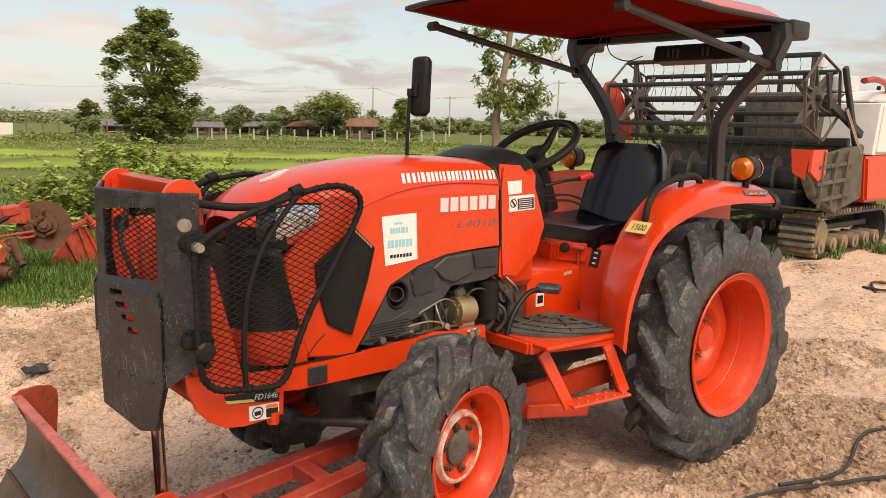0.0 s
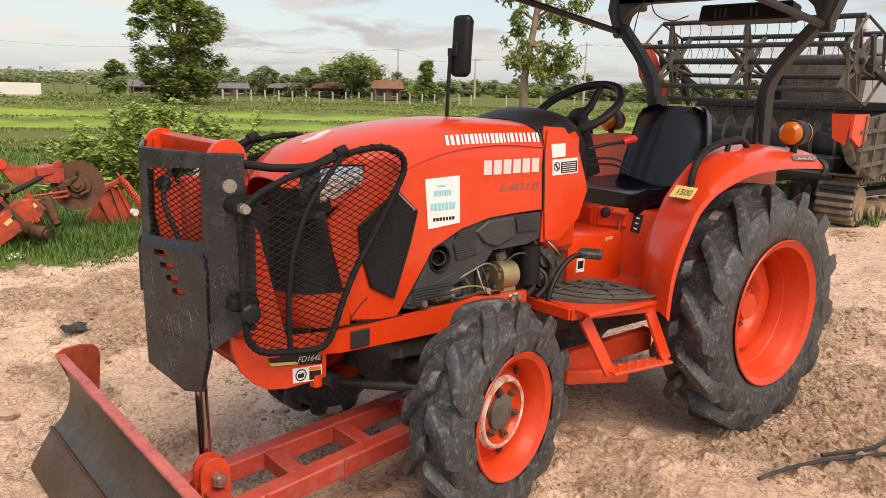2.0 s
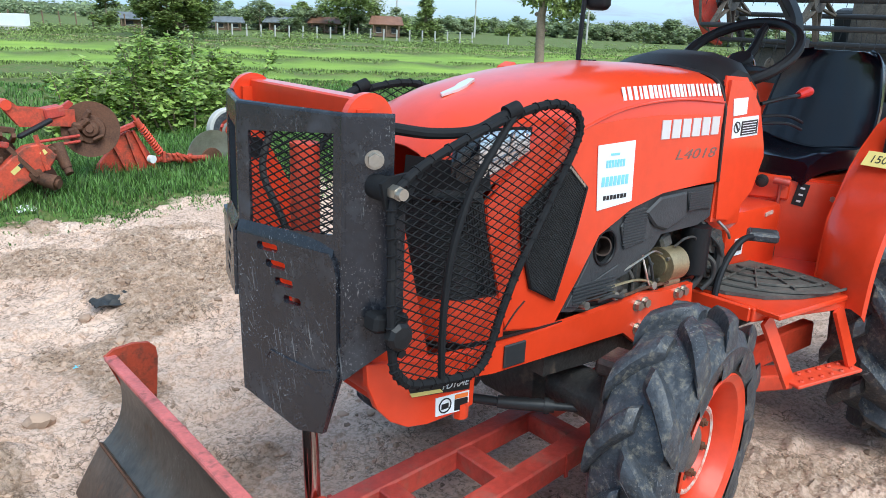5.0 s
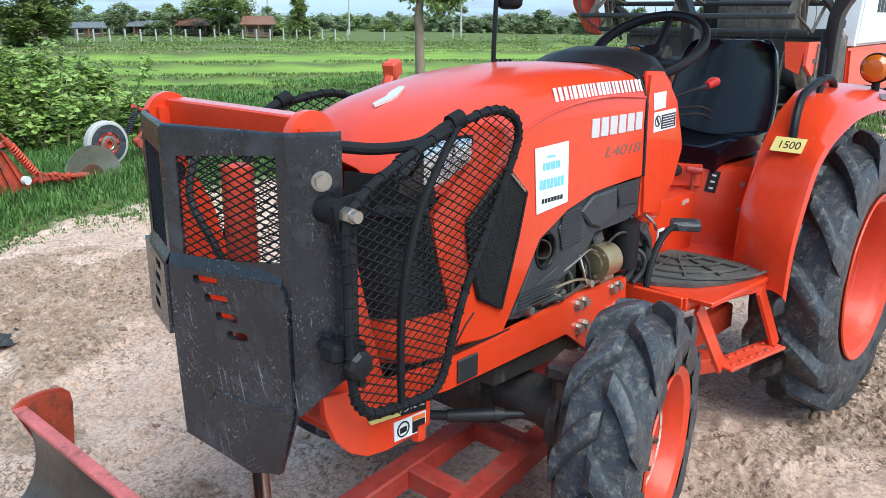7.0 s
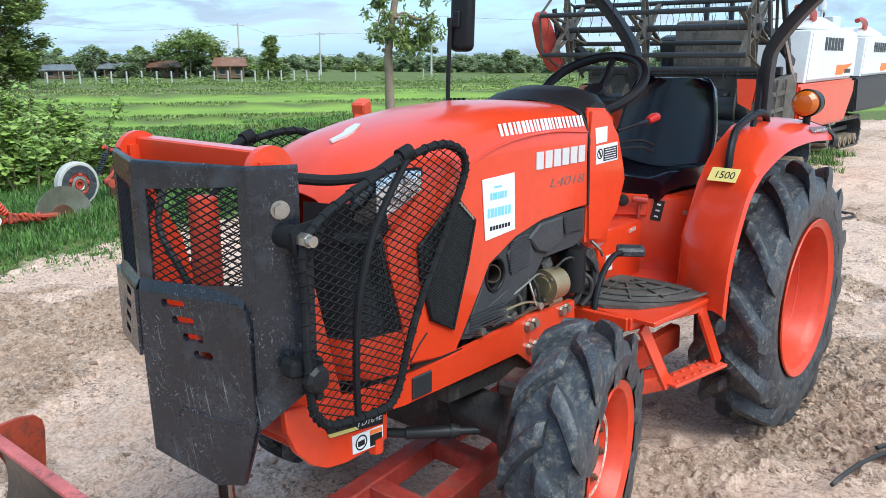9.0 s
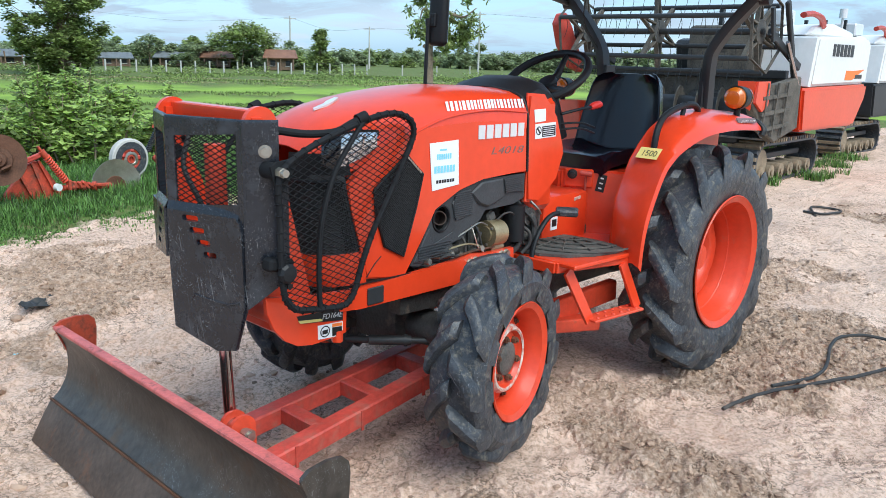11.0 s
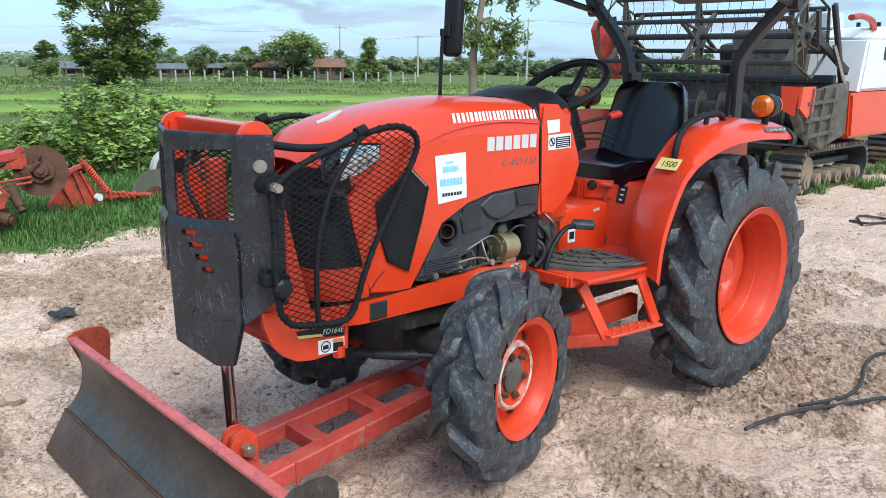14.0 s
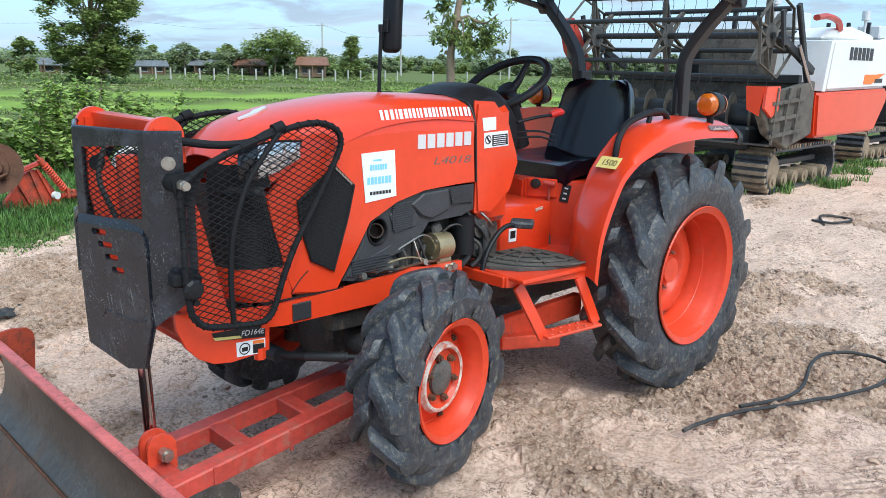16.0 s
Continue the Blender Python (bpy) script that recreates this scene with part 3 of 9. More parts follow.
def crumbs(x, y):
    """Broken lumps of clay standing on the yard: flat-topped bits of several sizes."""
    c = churned(x, y)
    z = 0.0
    if abs(x - 2.66) < 0.16 and abs(y) < 0.95:
        return 0.0
    wx, wy = 0.05 * noise.noise((x * 7, y * 7, 1.0)), 0.05 * noise.noise((x * 7, y * 7, 8.0))
    left = sstep(1.2, 2.0, x) * sstep(-0.3, -0.9, y)
    d, p = noise.voronoi(((x + 1.6 * wx) * 7.0, (y + 1.6 * wy) * 10.0, 3.0))
    if cell_hash(p[0]) > 0.93 - 0.5 * left:
        z = 0.007 * (0.5 + cell_hash(p[0] * 2.3)) * (1 + left) * sstep(0.03, 0.14, d[1] - d[0])
    for f, amp, lo in ((10.0, 0.03, 0.6), (19.0, 0.022, 0.35), (38.0, 0.012, 0.25)):
        d, p = noise.voronoi(((x + wx) * f, (y + wy) * f * 1.2, 0.0))
        h = cell_hash(p[0])
        if h > 1 - (1 - lo) * (0.12 + 0.88 * c):
            z = max(z, amp * (0.35 + 0.65 * cell_hash(p[0] * 1.7)) * sstep(0.0, 0.38, d[1] - d[0]))
    return z


def rice_cover(x, y):
    out, side = along(x, y)
    o = out - 0.05 * side
    for r0, r1 in ((27.5, 30.2), (32.6, 38.4), (41.2, 49.2), (52.4, 60.5)):
        if side < -6 and r1 < 35:
            continue
        if r1 > 60 and side < 4:
            continue
        v = sstep(r0 - 0.2, r0 + 0.2, o) * (1 - sstep(r1 - 0.2, r1 + 0.2, o))
        if v > 0.01:
            return v
    return 0.0


def stations(lo, hi, step, far):
    s = [lo + step * i for i in range(int((hi - lo) / step) + 1)]
    d, a = step, s[-1]
    up = []
    while a < far:
        d *= 1.09
        a += d
        up.append(a)
    d, a, dn = step, s[0], []
    while a > -far:
        d *= 1.09
        a -= d
        dn.append(a)
    return dn[::-1] + s + up


def prints(x, y):
    """Where tyres have pressed a tread into the clay, 0 to 1."""
    v = 0.0
    for y0, slope, x0, x1 in ((1.28, 0.06, 0.1, 1.5), (1.02, 0.12, 0.35, 1.6), (1.62, -0.1, -0.9, 0.9), (-1.55, 0.2, 0.6, 2.6), (-2.4, 0.1, -0.5, 2.0)):
        d = abs(y - y0 - slope * x - 0.05 * math.sin(1.9 * x))
        v = max(v, sstep(0.075, 0.05, d) * sstep(x0, x0 + 0.2, x) * sstep(x1, x1 - 0.2, x))
    return v * (0.35 + 0.65 * sstep(-0.15, 0.2, noise.noise((x * 3, y * 3, 6.6)))) * (1 - 0.7 * churned(x, y))


def build_ground():
    xs, ys = stations(-3.0, 4.0, 0.0145, 900), stations(-4.3, 2.0, 0.0145, 900)
    verts, cover = [], []
    for y in ys:
        for x in xs:
            near = -3.4 < x < 4.4 and -5.0 < y < 2.8
            verts.append((x, y, ground_z(x, y) + (crumbs(x, y) if near else 0.0)))
            g = sstep(grass_edge(x) + 0.35, grass_edge(x) - 0.9, y)
            out = along(x, y)[0]
            if 15.0 < out < 19.5 and noise.noise((x * 0.45, y * 0.45, 6.0)) > 0.12:
                g *= 0.25
            cover.append((g * 0.95, rice_cover(x, y), churned(x, y), prints(x, y) if near else 0.0))
    k = len(xs)
    faces = [(j * k + i, j * k + i + 1, (j + 1) * k + i + 1, (j + 1) * k + i) for j in range(len(ys) - 1) for i in range(k - 1)]
    me = bpy.data.meshes.new("ground")
    me.from_pydata(verts, [], faces)
    at = me.color_attributes.new("cover", "FLOAT_COLOR", "POINT")
    at.data.foreach_set("color", [c for q in cover for c in q])
    me.materials.append(GROUND)
    me.polygons.foreach_set("use_smooth", [not (-3.4 < verts[f[0]][0] < 4.4 and -5.0 < verts[f[0]][1] < 2.8 and (cover[f[0]][2] > 0.25 or verts[f[0]][0] > 1.6)) for f in faces])
    return tagged(new("ground", me), "churned pale clay yard running out into green rice fields", "ground", kind="structure")


build_ground()

# ---- the tractor: rear axle over the origin, nose towards +x, its left side towards +y ----
tractor = tagged(empty("tractor"), "orange farm tractor with canopy, front guards and dozer blade", "tractor")


def tyre_mesh(R, half, r_rim, lugs, lug_h, lug_w, sweep):
    """A lugged agricultural tyre about the y axis."""
    bm = bmesh.new()
    Rc = R - lug_h
    prof = [(-half * 0.86, r_rim - 0.012), (-half * 0.93, r_rim + 0.015), (-half * 1.02, r_rim + (Rc - r_rim) * 0.35), (-half * 1.05, r_rim + (Rc - r_rim) * 0.62),
            (-half * 0.97, Rc - 0.03), (-half * 0.82, Rc - 0.008), (-half * 0.4, Rc), (0, Rc + 0.003)]
    prof = prof + [(-a, r) for a, r in prof[-2::-1]]
    lathe(bm, prof, Matrix(), 72)
    pieces = []
    for i in range(lugs * 2):
        piece = bmesh.new()
        sgn = 1 if i % 2 else -1
        a0 = math.pi * i / lugs
        rows = []
        jit = random.uniform(0.93, 1.05)
        for s in (0.0, 0.18, 0.38, 0.6, 0.82, 0.97, 1.06, 1.13):
            y = sgn * half * (-0.06 + s * 1.0)
            ang = a0 - sweep * (0.55 * s + 0.45 * s ** 2.2)
            base = Rc - 0.02 - 0.02 * s * s - (0.06 * max(0, s - 0.8) / 0.3)
            top = R - 0.004 - 0.016 * s * s
            if s < 0.05:
                top -= lug_h * 0.35
            if s > 1.0:
                y = sgn * half * (0.97 + 0.5 * (s - 1.0))
                top = R - 0.02 - lug_h * (0.55 if s < 1.1 else 1.5)
            top = Rc + (top - Rc) * jit
            w = lug_w * (0.85 + 0.3 * s)
            row = []
            mid = base + (top - base) * 0.82
            for dw, rr in ((-0.68, base), (-0.54, mid - 0.004), (-0.40, top - 0.003), (-0.2, top), (0.2, top), (0.40, top - 0.003), (0.54, mid - 0.004), (0.68, base)):
                a = ang + dw * w / R
                row.append((rr * math.cos(a), y, rr * math.sin(a)))
            rows.append(row)
        loft(piece, rows, closed=True, cap=True)
        pieces.append(piece)
    return bm, pieces


def add_tyre(name, parent, R, half, r_rim, lugs, lug_h, lug_w, sweep, m):
    bm, pieces = tyre_mesh(R, half, r_rim, lugs, lug_h, lug_w, sweep)
    bmesh.ops.transform(bm, matrix=m, verts=bm.verts)
    ty = part(name, bm, RUBBER, parent, "dusty black lugged rubber tyre", angle=28)
    for p in pieces:
        bmesh.ops.transform(p, matrix=m, verts=p.verts)
        part("lug", p, RUBBER, ty, angle=28)
    return ty


def wheel_bolts(parent, m, y, ring, count, r=0.011, h=0.02, mtl=STEEL):
    for i in range(count):
        a = 2 * math.pi * i / count + 0.3
        bm = bmesh.new()
        c = Vector((ring * math.cos(a), y, ring * math.sin(a)))
        rod(bm, m @ c, m @ (c + Vector((0, h, 0))), r, seg=6)
        rod(bm, m @ c, m @ (c + Vector((0, h * 1.5, 0))), r * 0.55, seg=8)
        part("wheel_bolt", bm, mtl, parent)


def rear_wheel(side):
    m = Matrix.Translation((0.005, 0.555 * side, 0.548)) @ (Matrix() if side > 0 else pose(0, 0, 0, 0, 0, 180))
    prof = [(0.168, 0.322), (0.172, 0.326), (0.166, 0.33), (0.150, 0.318), (0.148, 0.300), (0.118, 0.294), (0.10, 0.283), (0.03, 0.278), (0.0, 0.264), (-0.06, 0.26), (-0.09, 0.278),
            (-0.148, 0.300), (-0.150, 0.318), (-0.166, 0.33), (-0.168, 0.318), (-0.158, 0.295), (-0.09, 0.270), (-0.06, 0.252), (0.0, 0.256), (0.03, 0.271), (0.10, 0.276), (0.12, 0.287), (0.155, 0.296)]
    prof = [(a * 0.86, r) for a, r in prof]
    bm = lathe(bmesh.new(), prof, m, 64, close=True)
    w = part("rear_wheel", bm, ORANGE_R, tractor, "orange steel rear wheel with deep dished rim")
    add_tyre("tyre", w, 0.566, 0.146, 0.325, 13, 0.062, 0.078, 0.34, m)
    bm = bmesh.new()
    rows = []
    for r, y, lobe in ((0.0, 0.0, 0), (0.06, 0.0, 0), (0.12, 0.0, 0), (0.14, 0.03, 0.0), (0.15, 0.036, 0.0), (0.205, 0.036, 0.05), (0.22, 0.03, 0.05), (0.24, -0.02, 0.05), (0.262, -0.04, 0.0)):
        rows.append([m @ Vector(((r * (1 + lobe * (abs(math.cos(3 * t)) - 0.6))) * math.cos(t), y - 0.055, (r * (1 + lobe * (abs(math.cos(3 * t)) - 0.6))) * math.sin(t))) for t in [2 * math.pi * k / 48 for k in range(48)]])
    loft(bm, rows[1:], closed=True)
    part("wheel_disc", bm, ORANGE_R, w, "dished orange wheel centre")
    bm = bmesh.new()
    rod(bm, m @ Vector((0, -0.05, 0)), m @ Vector((0, 0.005, 0)), 0.07, 0.06, 24)
    part("hub_cap", bm, ORANGE_W, w)
    for al, r, th in ((0.088, 0.284, 0.004), (0.02, 0.271, 0.005)):
        bm = lathe(bmesh.new(), [(al - th, r), (al, r - th), (al + th, r), (al, r + th)], m, 64, close=True)
        part("rim_bead", bm, ORANGE_R, w)
    wheel_bolts(w, m, -0.055, 0.1, 6)
    # axle
    bm = bmesh.new()
    rod(bm, (0.015, 0.1 * side, 0.544), (0.015, 0.5 * side, 0.544), 0.075, 0.06, 20)
    part("rear_axle_housing", bm, ENGINE, tractor)


rear_wheel(1)
rear_wheel(-1)


def front_wheel(side):
    yaw = 12.5
    m0 = Matrix.Translation((1.53 if side > 0 else 1.56, 0.63 * side, 0.425)) @ pose(0, 0, 0, 0, 0, yaw + (0 if side > 0 else 180))
    m = m0 @ Matrix.Translation((0, -0.092, 0))
    prof = [(0.098, 0.214), (0.102, 0.219), (0.097, 0.222), (0.085, 0.210), (0.08, 0.198), (0.055, 0.19), (0.04, 0.183), (-0.04, 0.178), (-0.085, 0.2), (-0.098, 0.22), (-0.1, 0.212), (-0.085, 0.19), (-0.04, 0.17), (0.04, 0.175), (0.06, 0.185), (0.09, 0.197)]
    bm = lathe(bmesh.new(), prof, m, 56, close=True)
    w = part("front_wheel", bm, ORANGE_R, tractor, "orange steel front wheel with worn paint")
    add_tyre("tyre", w, 0.387, 0.101, 0.218, 11, 0.046, 0.08, 0.36, m)
    bm = lathe(bmesh.new(), [(0.030, 0.05), (0.030, 0.098), (0.048, 0.108), (0.05, 0.118), (0.03, 0.128), (0.012, 0.15), (0.002, 0.168), (0.004, 0.176), (-0.008, 0.178), (-0.004, 0.148), (0.02, 0.122), (0.036, 0.108), (0.02, 0.095), (0.02, 0.05)], m, 48, close=True)
    part("wheel_disc", bm, ORANGE_R, w)
    bm = lathe(bmesh.new(), [(0.049, 0.1065), (0.0535, 0.112), (0.0515, 0.1195), (0.034, 0.1285), (0.031, 0.1265), (0.047, 0.117), (0.0475, 0.111)], m, 48, close=True)
    part("worn_ring", bm, WHITE_W, w, "ring of chipped whitish primer")
    bm = lathe(bmesh.new(), [(0.028, 0.0), (0.028, 0.064), (0.042, 0.062), (0.046, 0.055), (0.05, 0.03), (0.05, 0.0)], m, 32)
    part("hub_cap", bm, ENGINE, w, "dark oily hub cap")
    wheel_bolts(w, m, 0.031, 0.08, 6, 0.0135, 0.016, RUST)
    wheel_bolts(w, m, 0.0, 0.158, 6, 0.012, 0.016, RUST)
    # thin raised rings round the rim: whitish, dark brown and worn orange
    for al, r, th, mt, nm in ((0.058, 0.1885, 0.003, WHITE_W, "rim_scuff"), (0.072, 0.1935, 0.004, DARK_BROWN, "rim_groove"), (0.086, 0.2, 0.003, ORANGE_W, "rim_bead")):
        bm = lathe(bmesh.new(), [(al - th, r), (al, r - th * 0.7), (al + th, r), (al, r + th)], m, 48, close=True)
        part(nm, bm, mt, w)
    # knuckle and kingpin
    bm = bmesh.new()
    rod(bm, m @ Vector((0, -0.22, 0)), m @ Vector((0, 0.02, 0)), 0.07, 0.085, 20)
    rod(bm, m @ Vector((0, -0.17, -0.12)), m @ Vector((0, -0.17, 0.16)), 0.06, 0.055, 16)
    box(bm, tuple(m @ Vector((0, -0.17, 0.17))), (0.13, 0.12, 0.05), (0, 0, yaw), 0.012)
    part("steering_knuckle", bm, AXLE_M, tractor)


front_wheel(1)
front_wheel(-1)


def chassis():
    bm = bmesh.new()
    rod(bm, (1.56, -0.42, 0.45), (1.56, 0.42, 0.45), 0.07, seg=20)
    rod(bm, (1.56, 0.36, 0.45), (1.56, 0.375, 0.45), 0.105, seg=20)
    for k in range(8):
        t = 2 * math.pi * k / 8
        rod(bm, (1.56 + 0.09 * math.cos(t), 0.35, 0.45 + 0.09 * math.sin(t)), (1.56 + 0.09 * math.cos(t), 0.388, 0.45 + 0.09 * math.sin(t)), 0.011, seg=6)
    rod(bm, (1.56, 0.28, 0.45), (1.56, 0.44, 0.45), 0.075, 0.1, seg=20)
    rod(bm, (1.56, -0.28, 0.45), (1.56, -0.44, 0.45), 0.075, 0.1, seg=20)
    box(bm, (1.56, 0, 0.46), (0.24, 0.26, 0.19), bev=0.04, seg=2)
    part("front_axle", bm, AXLE_M, tractor, "oily dark cast front axle")
    bm = bmesh.new()
    rod(bm, (1.86, -0.30, 0.42), (1.84, 0.02, 0.42), 0.03)
    rod(bm, (1.84, 0.0, 0.42), (1.775, 0.085, 0.42), 0.014)
    rod(bm, (1.775, 0.085, 0.42), (1.66, 0.20, 0.42), 0.019)
    rod(bm, (1.68, 0.18, 0.42), (1.67, 0.19, 0.42), 0.024)
    rod(bm, (1.66, 0.20, 0.42), (1.535, 0.325, 0.42), 0.012)
    rod(bm, (1.535, 0.33, 0.39), (1.535, 0.33, 0.45), 0.022)
    box(bm, (1.53, 0.38, 0.42), (0.06, 0.14, 0.035), bev=0.008)
    part("tie_rod", bm, GREY_M, tractor, "greasy steering tie rod and ram")
    # engine, clutch housing, gearbox
    bm = bmesh.new()
    box(bm, (1.38, 0, 0.78), (0.62, 0.30, 0.42), bev=0.03)
    box(bm, (1.38, 0, 0.55), (0.55, 0.26, 0.14), bev=0.03)
    for i in range(7):
        box(bm, (1.14 + i * 0.075, 0.155, 0.74 + 0.02 * (i % 2)), (0.035, 0.03, 0.16), bev=0.008)
    part("engine_block", bm, ENGINE, tractor, "grimy cast-iron engine block")
    bm = bmesh.new()
    box(bm, (0.85, 0, 0.64), (0.5, 0.26, 0.40), bev=0.04, seg=2)
    box(bm, (0.35, 0, 0.56), (0.7, 0.26, 0.36), bev=0.05, seg=2)
    box(bm, (-0.05, 0, 0.62), (0.4, 0.34, 0.46), bev=0.06, seg=2)
    part("gearbox", bm, ENGINE, tractor, "dark cast gearbox and clutch housing")
    # front frame rails
    for s in (1, -1):
        bm = bmesh.new()
        pts = [(2.06, 0.705), (1.85, 0.708), (1.6, 0.716), (1.43, 0.728), (1.40, 0.735), (1.30, 0.722), (1.135, 0.72), (1.12, 0.565), (1.19, 0.548), (1.25, 0.52), (1.32, 0.525), (1.46, 0.625), (1.97, 0.63), (2.06, 0.64)]
        plate(bm, pts, 0.022, Matrix.Translation((0, 0.242 if s > 0 else -0.264, 0)))
        rail = part("frame_rail", bm, ORANGE, tractor, smooth=False)
        for x, z in ((1.41, 0.70), (1.375, 0.703), (1.40, 0.626), (1.365, 0.628), (1.205, 0.628), (1.175, 0.632), (1.215, 0.702), (1.185, 0.705)):
            bm = bmesh.new()
            rod(bm, (x, 0.262 * s, z), (x, 0.28 * s, z), 0.0135, seg=6)
            rod(bm, (x, 0.262 * s, z), (x, 0.266 * s, z), 0.018, seg=16)
            part("bolt", bm, STEEL, rail, smooth=False)
        bm = bmesh.new()
        box(bm, (1.905, 0.268 * s, 0.668), (0.075, 0.008, 0.062), bev=0.003)
        part("serial_plate", bm, GREY_M, rail, "dull grey plate")
        bm = bmesh.new()
        bar(bm, (1.75, 0.2 * s, 0.6), (1.2, 0.2 * s, 0.58), 0.06, 0.10)
        part("side_member", bm, AXLE_M, tractor)
    # rear lower rails and hitch beams beneath the step
    for s in (1, -1):
        bm = bmesh.new()
        bar(bm, (1.2, 0.25 * s, 0.36), (0.38, 0.3 * s, 0.40), 0.05, 0.10, bev=0.006)
        bar(bm, (0.92, 0.28 * s, 0.33), (0.62, 0.36 * s, 0.30), 0.09, 0.06, bev=0.006)
        part("blade_mount_beam", bm, ORANGE_W, tractor)


chassis()


def hood():
    """Bonnet: a crowned top, flat sides with a crease, a raked nose; open where the black side cover sits."""
    bm = bmesh.new()
    X = [1.07, 1.2, 1.39, 1.55, 1.67, 1.80, 1.91, 1.99, 2.06, 2.12, 2.16]
    ZT = [1.366, 1.374, 1.379, 1.372, 1.359, 1.339, 1.316, 1.290, 1.260, 1.222, 1.185]
    W = [0.25, 0.25, 0.25, 0.25, 0.249, 0.247, 0.243, 0.236, 0.222, 0.198, 0.165]
    rows = []
    for x, zt, w in zip(X, ZT, W):
        zc = zt - 0.075 - 0.03 * sstep(1.6, 2.1, x)
        half = [(0, zt), (0.3 * w, zt - 0.002), (0.6 * w, zt - 0.012), (0.80 * w, zt - 0.030), (0.91 * w, zt - 0.050), (0.965 * w, zc), (w, zc - 0.02), (w * 1.005, zc - 0.08)]
        rows.append([(x, -y, z) for y, z in half[:0:-1]] + [(x, y, z) for y, z in half])
    loft(bm, rows)
    solid(bm, 0.006)
    h = part("hood", bm, ORANGE, tractor, "glossy orange bonnet", angle=30)
    # side panels with the cut-outs for grille and engine cover
    for s in (1, -1):
        top = [(1.07, 1.24), (1.2, 1.245), (1.39, 1.25), (1.55, 1.245), (1.67, 1.235), (1.80, 1.213), (1.88, 1.19), (1.93, 1.14)]
        low = [(1.055, 1.03), (1.331, 1.03), (1.469, 1.0), (1.60, 0.94), (1.665, 0.83), (1.75, 0.70), (1.93, 0.728), (1.952, 0.80), (1.968, 0.87), (1.998, 0.97), (2.03, 1.07)]
        poly = top + low[::-1]
        bm = plate(bmesh.new(), poly, 0.02, Matrix.Translation((0, 0.232 if s > 0 else -0.252, 0)))
        bmesh.ops.bevel(bm, geom=[e for e in bm.edges if abs(e.verts[0].co.y - e.verts[1].co.y) < 1e-4], offset=0.006, segments=2, affect="EDGES")
        sp = part("hood_side_panel", bm, ORANGE, h, angle=40)
        pent = [(1.755, 1.15), (1.674, 1.075), (1.705, 0.96), (1.765, 0.785), (1.855, 0.835), (1.895, 0.96), (1.905, 1.04)]
        bm = plate(bmesh.new(), pent, 0.008, Matrix.Translation((0, 0.250 if s > 0 else -0.258, 0)))
        g = part("side_grille", bm, MESH_P, h, "black perforated side grille", smooth=False)
        bm = tube(bmesh.new(), [(x, 0.258 * s, z) for x, z in pent], 0.006, 6, closed=True)
        part("grille_frame", bm, BLACK_P, g)
        bm = screen(bmesh.new(), pent, Matrix.Translation((0, 0.2605 * s, 0)), 0.009, 0.009, 0.0012)
        tagged(part("grille_mesh", bm, BLACK_P, g, smooth=False), kind="stuff")
        for k in range(6):
            bm = box(bmesh.new(), (1.749 - k * 0.012, 0.2605 * s, 1.138 - k * 0.0105), (0.006, 0.006, 0.014), (0, 40, 0))
            part("louvre", bm, STEEL, g)
        # styling line along the crease
        bm = tube(bmesh.new(), smooth_path([(1.075, 0.2525 * s, 1.275), (1.3, 0.2525 * s, 1.29), (1.55, 0.2525 * s, 1.27), (1.78, 0.250 * s, 1.20)]), 0.0035, 6)
        part("crease_moulding", bm, ORANGE, h)
    # nose: front cheeks, grille and lower apron
    for s in (1, -1):
        bm = bmesh.new()
        loft(bm, [[(2.02, 0.245 * s, 1.17), (2.10, 0.222 * s, 1.17), (2.17, 0.165 * s, 1.17), (2.205, 0.09 * s, 1.17)],
                  [(2.0, 0.248 * s, 1.10), (2.10, 0.225 * s, 1.09), (2.18, 0.165 * s, 1.09), (2.215, 0.09 * s, 1.09)]])
        part("lamp_surround", solid(bm, 0.006), BLACK_P, h)
        bm = bmesh.new()
        rows = []
        nose = lambda x: 2 + (x - 2) / 0.66 if x > 2 else x
        edge = lambda z: 1.955 + (z - 0.83) * 0.31
        for z in (1.10, 1.06, 0.98, 0.90, 0.83):
            rows.append([(nose(x), y * s, z) for x, y in ((edge(z) - 0.012, 0.2445), (edge(z) + 0.02, 0.243), (2.062, 0.229), (2.112, 0.175), (2.136, 0.09), (2.142, 0))])
        loft(bm, rows)
        g = part("front_grille", solid(bm, 0.01), MESH_P, h, "black honeycomb radiator grille")
        bm = bmesh.new()
        for k in range(24):
            z = 1.065 - k * 0.0098
            tube(bm, smooth_path([(nose(edge(z) + 0.004), 0.2465 * s, z), (nose(2.064), 0.232 * s, z), (nose(2.115), 0.177 * s, z), (nose(2.139), 0.09 * s, z)], 3), 0.0016, 4)
        for k in range(26):
            q = k / 25
            x, y = 2.0 + 0.135 * q ** 0.75, 0.2485 - 0.155 * q ** 1.7
            rod(bm, (nose(x + 0.03 * (1 - q)), y * s, 1.07), (nose(x - 0.035 * (1 - q)), y * s, 0.835), 0.0016, seg=4)
        tagged(part("grille_mesh", bm, BLACK_P, g, smooth=False), kind="stuff")
        bm = tube(bmesh.new(), [(nose(x), y * s, 1.078) for x, y in ((2.03, 0.2475), (2.064, 0.2335), (2.117, 0.178), (2.14, 0.09))], 0.007, 6)
        part("grille_bar", bm, BLACK_P, g)
        bm = bmesh.new()
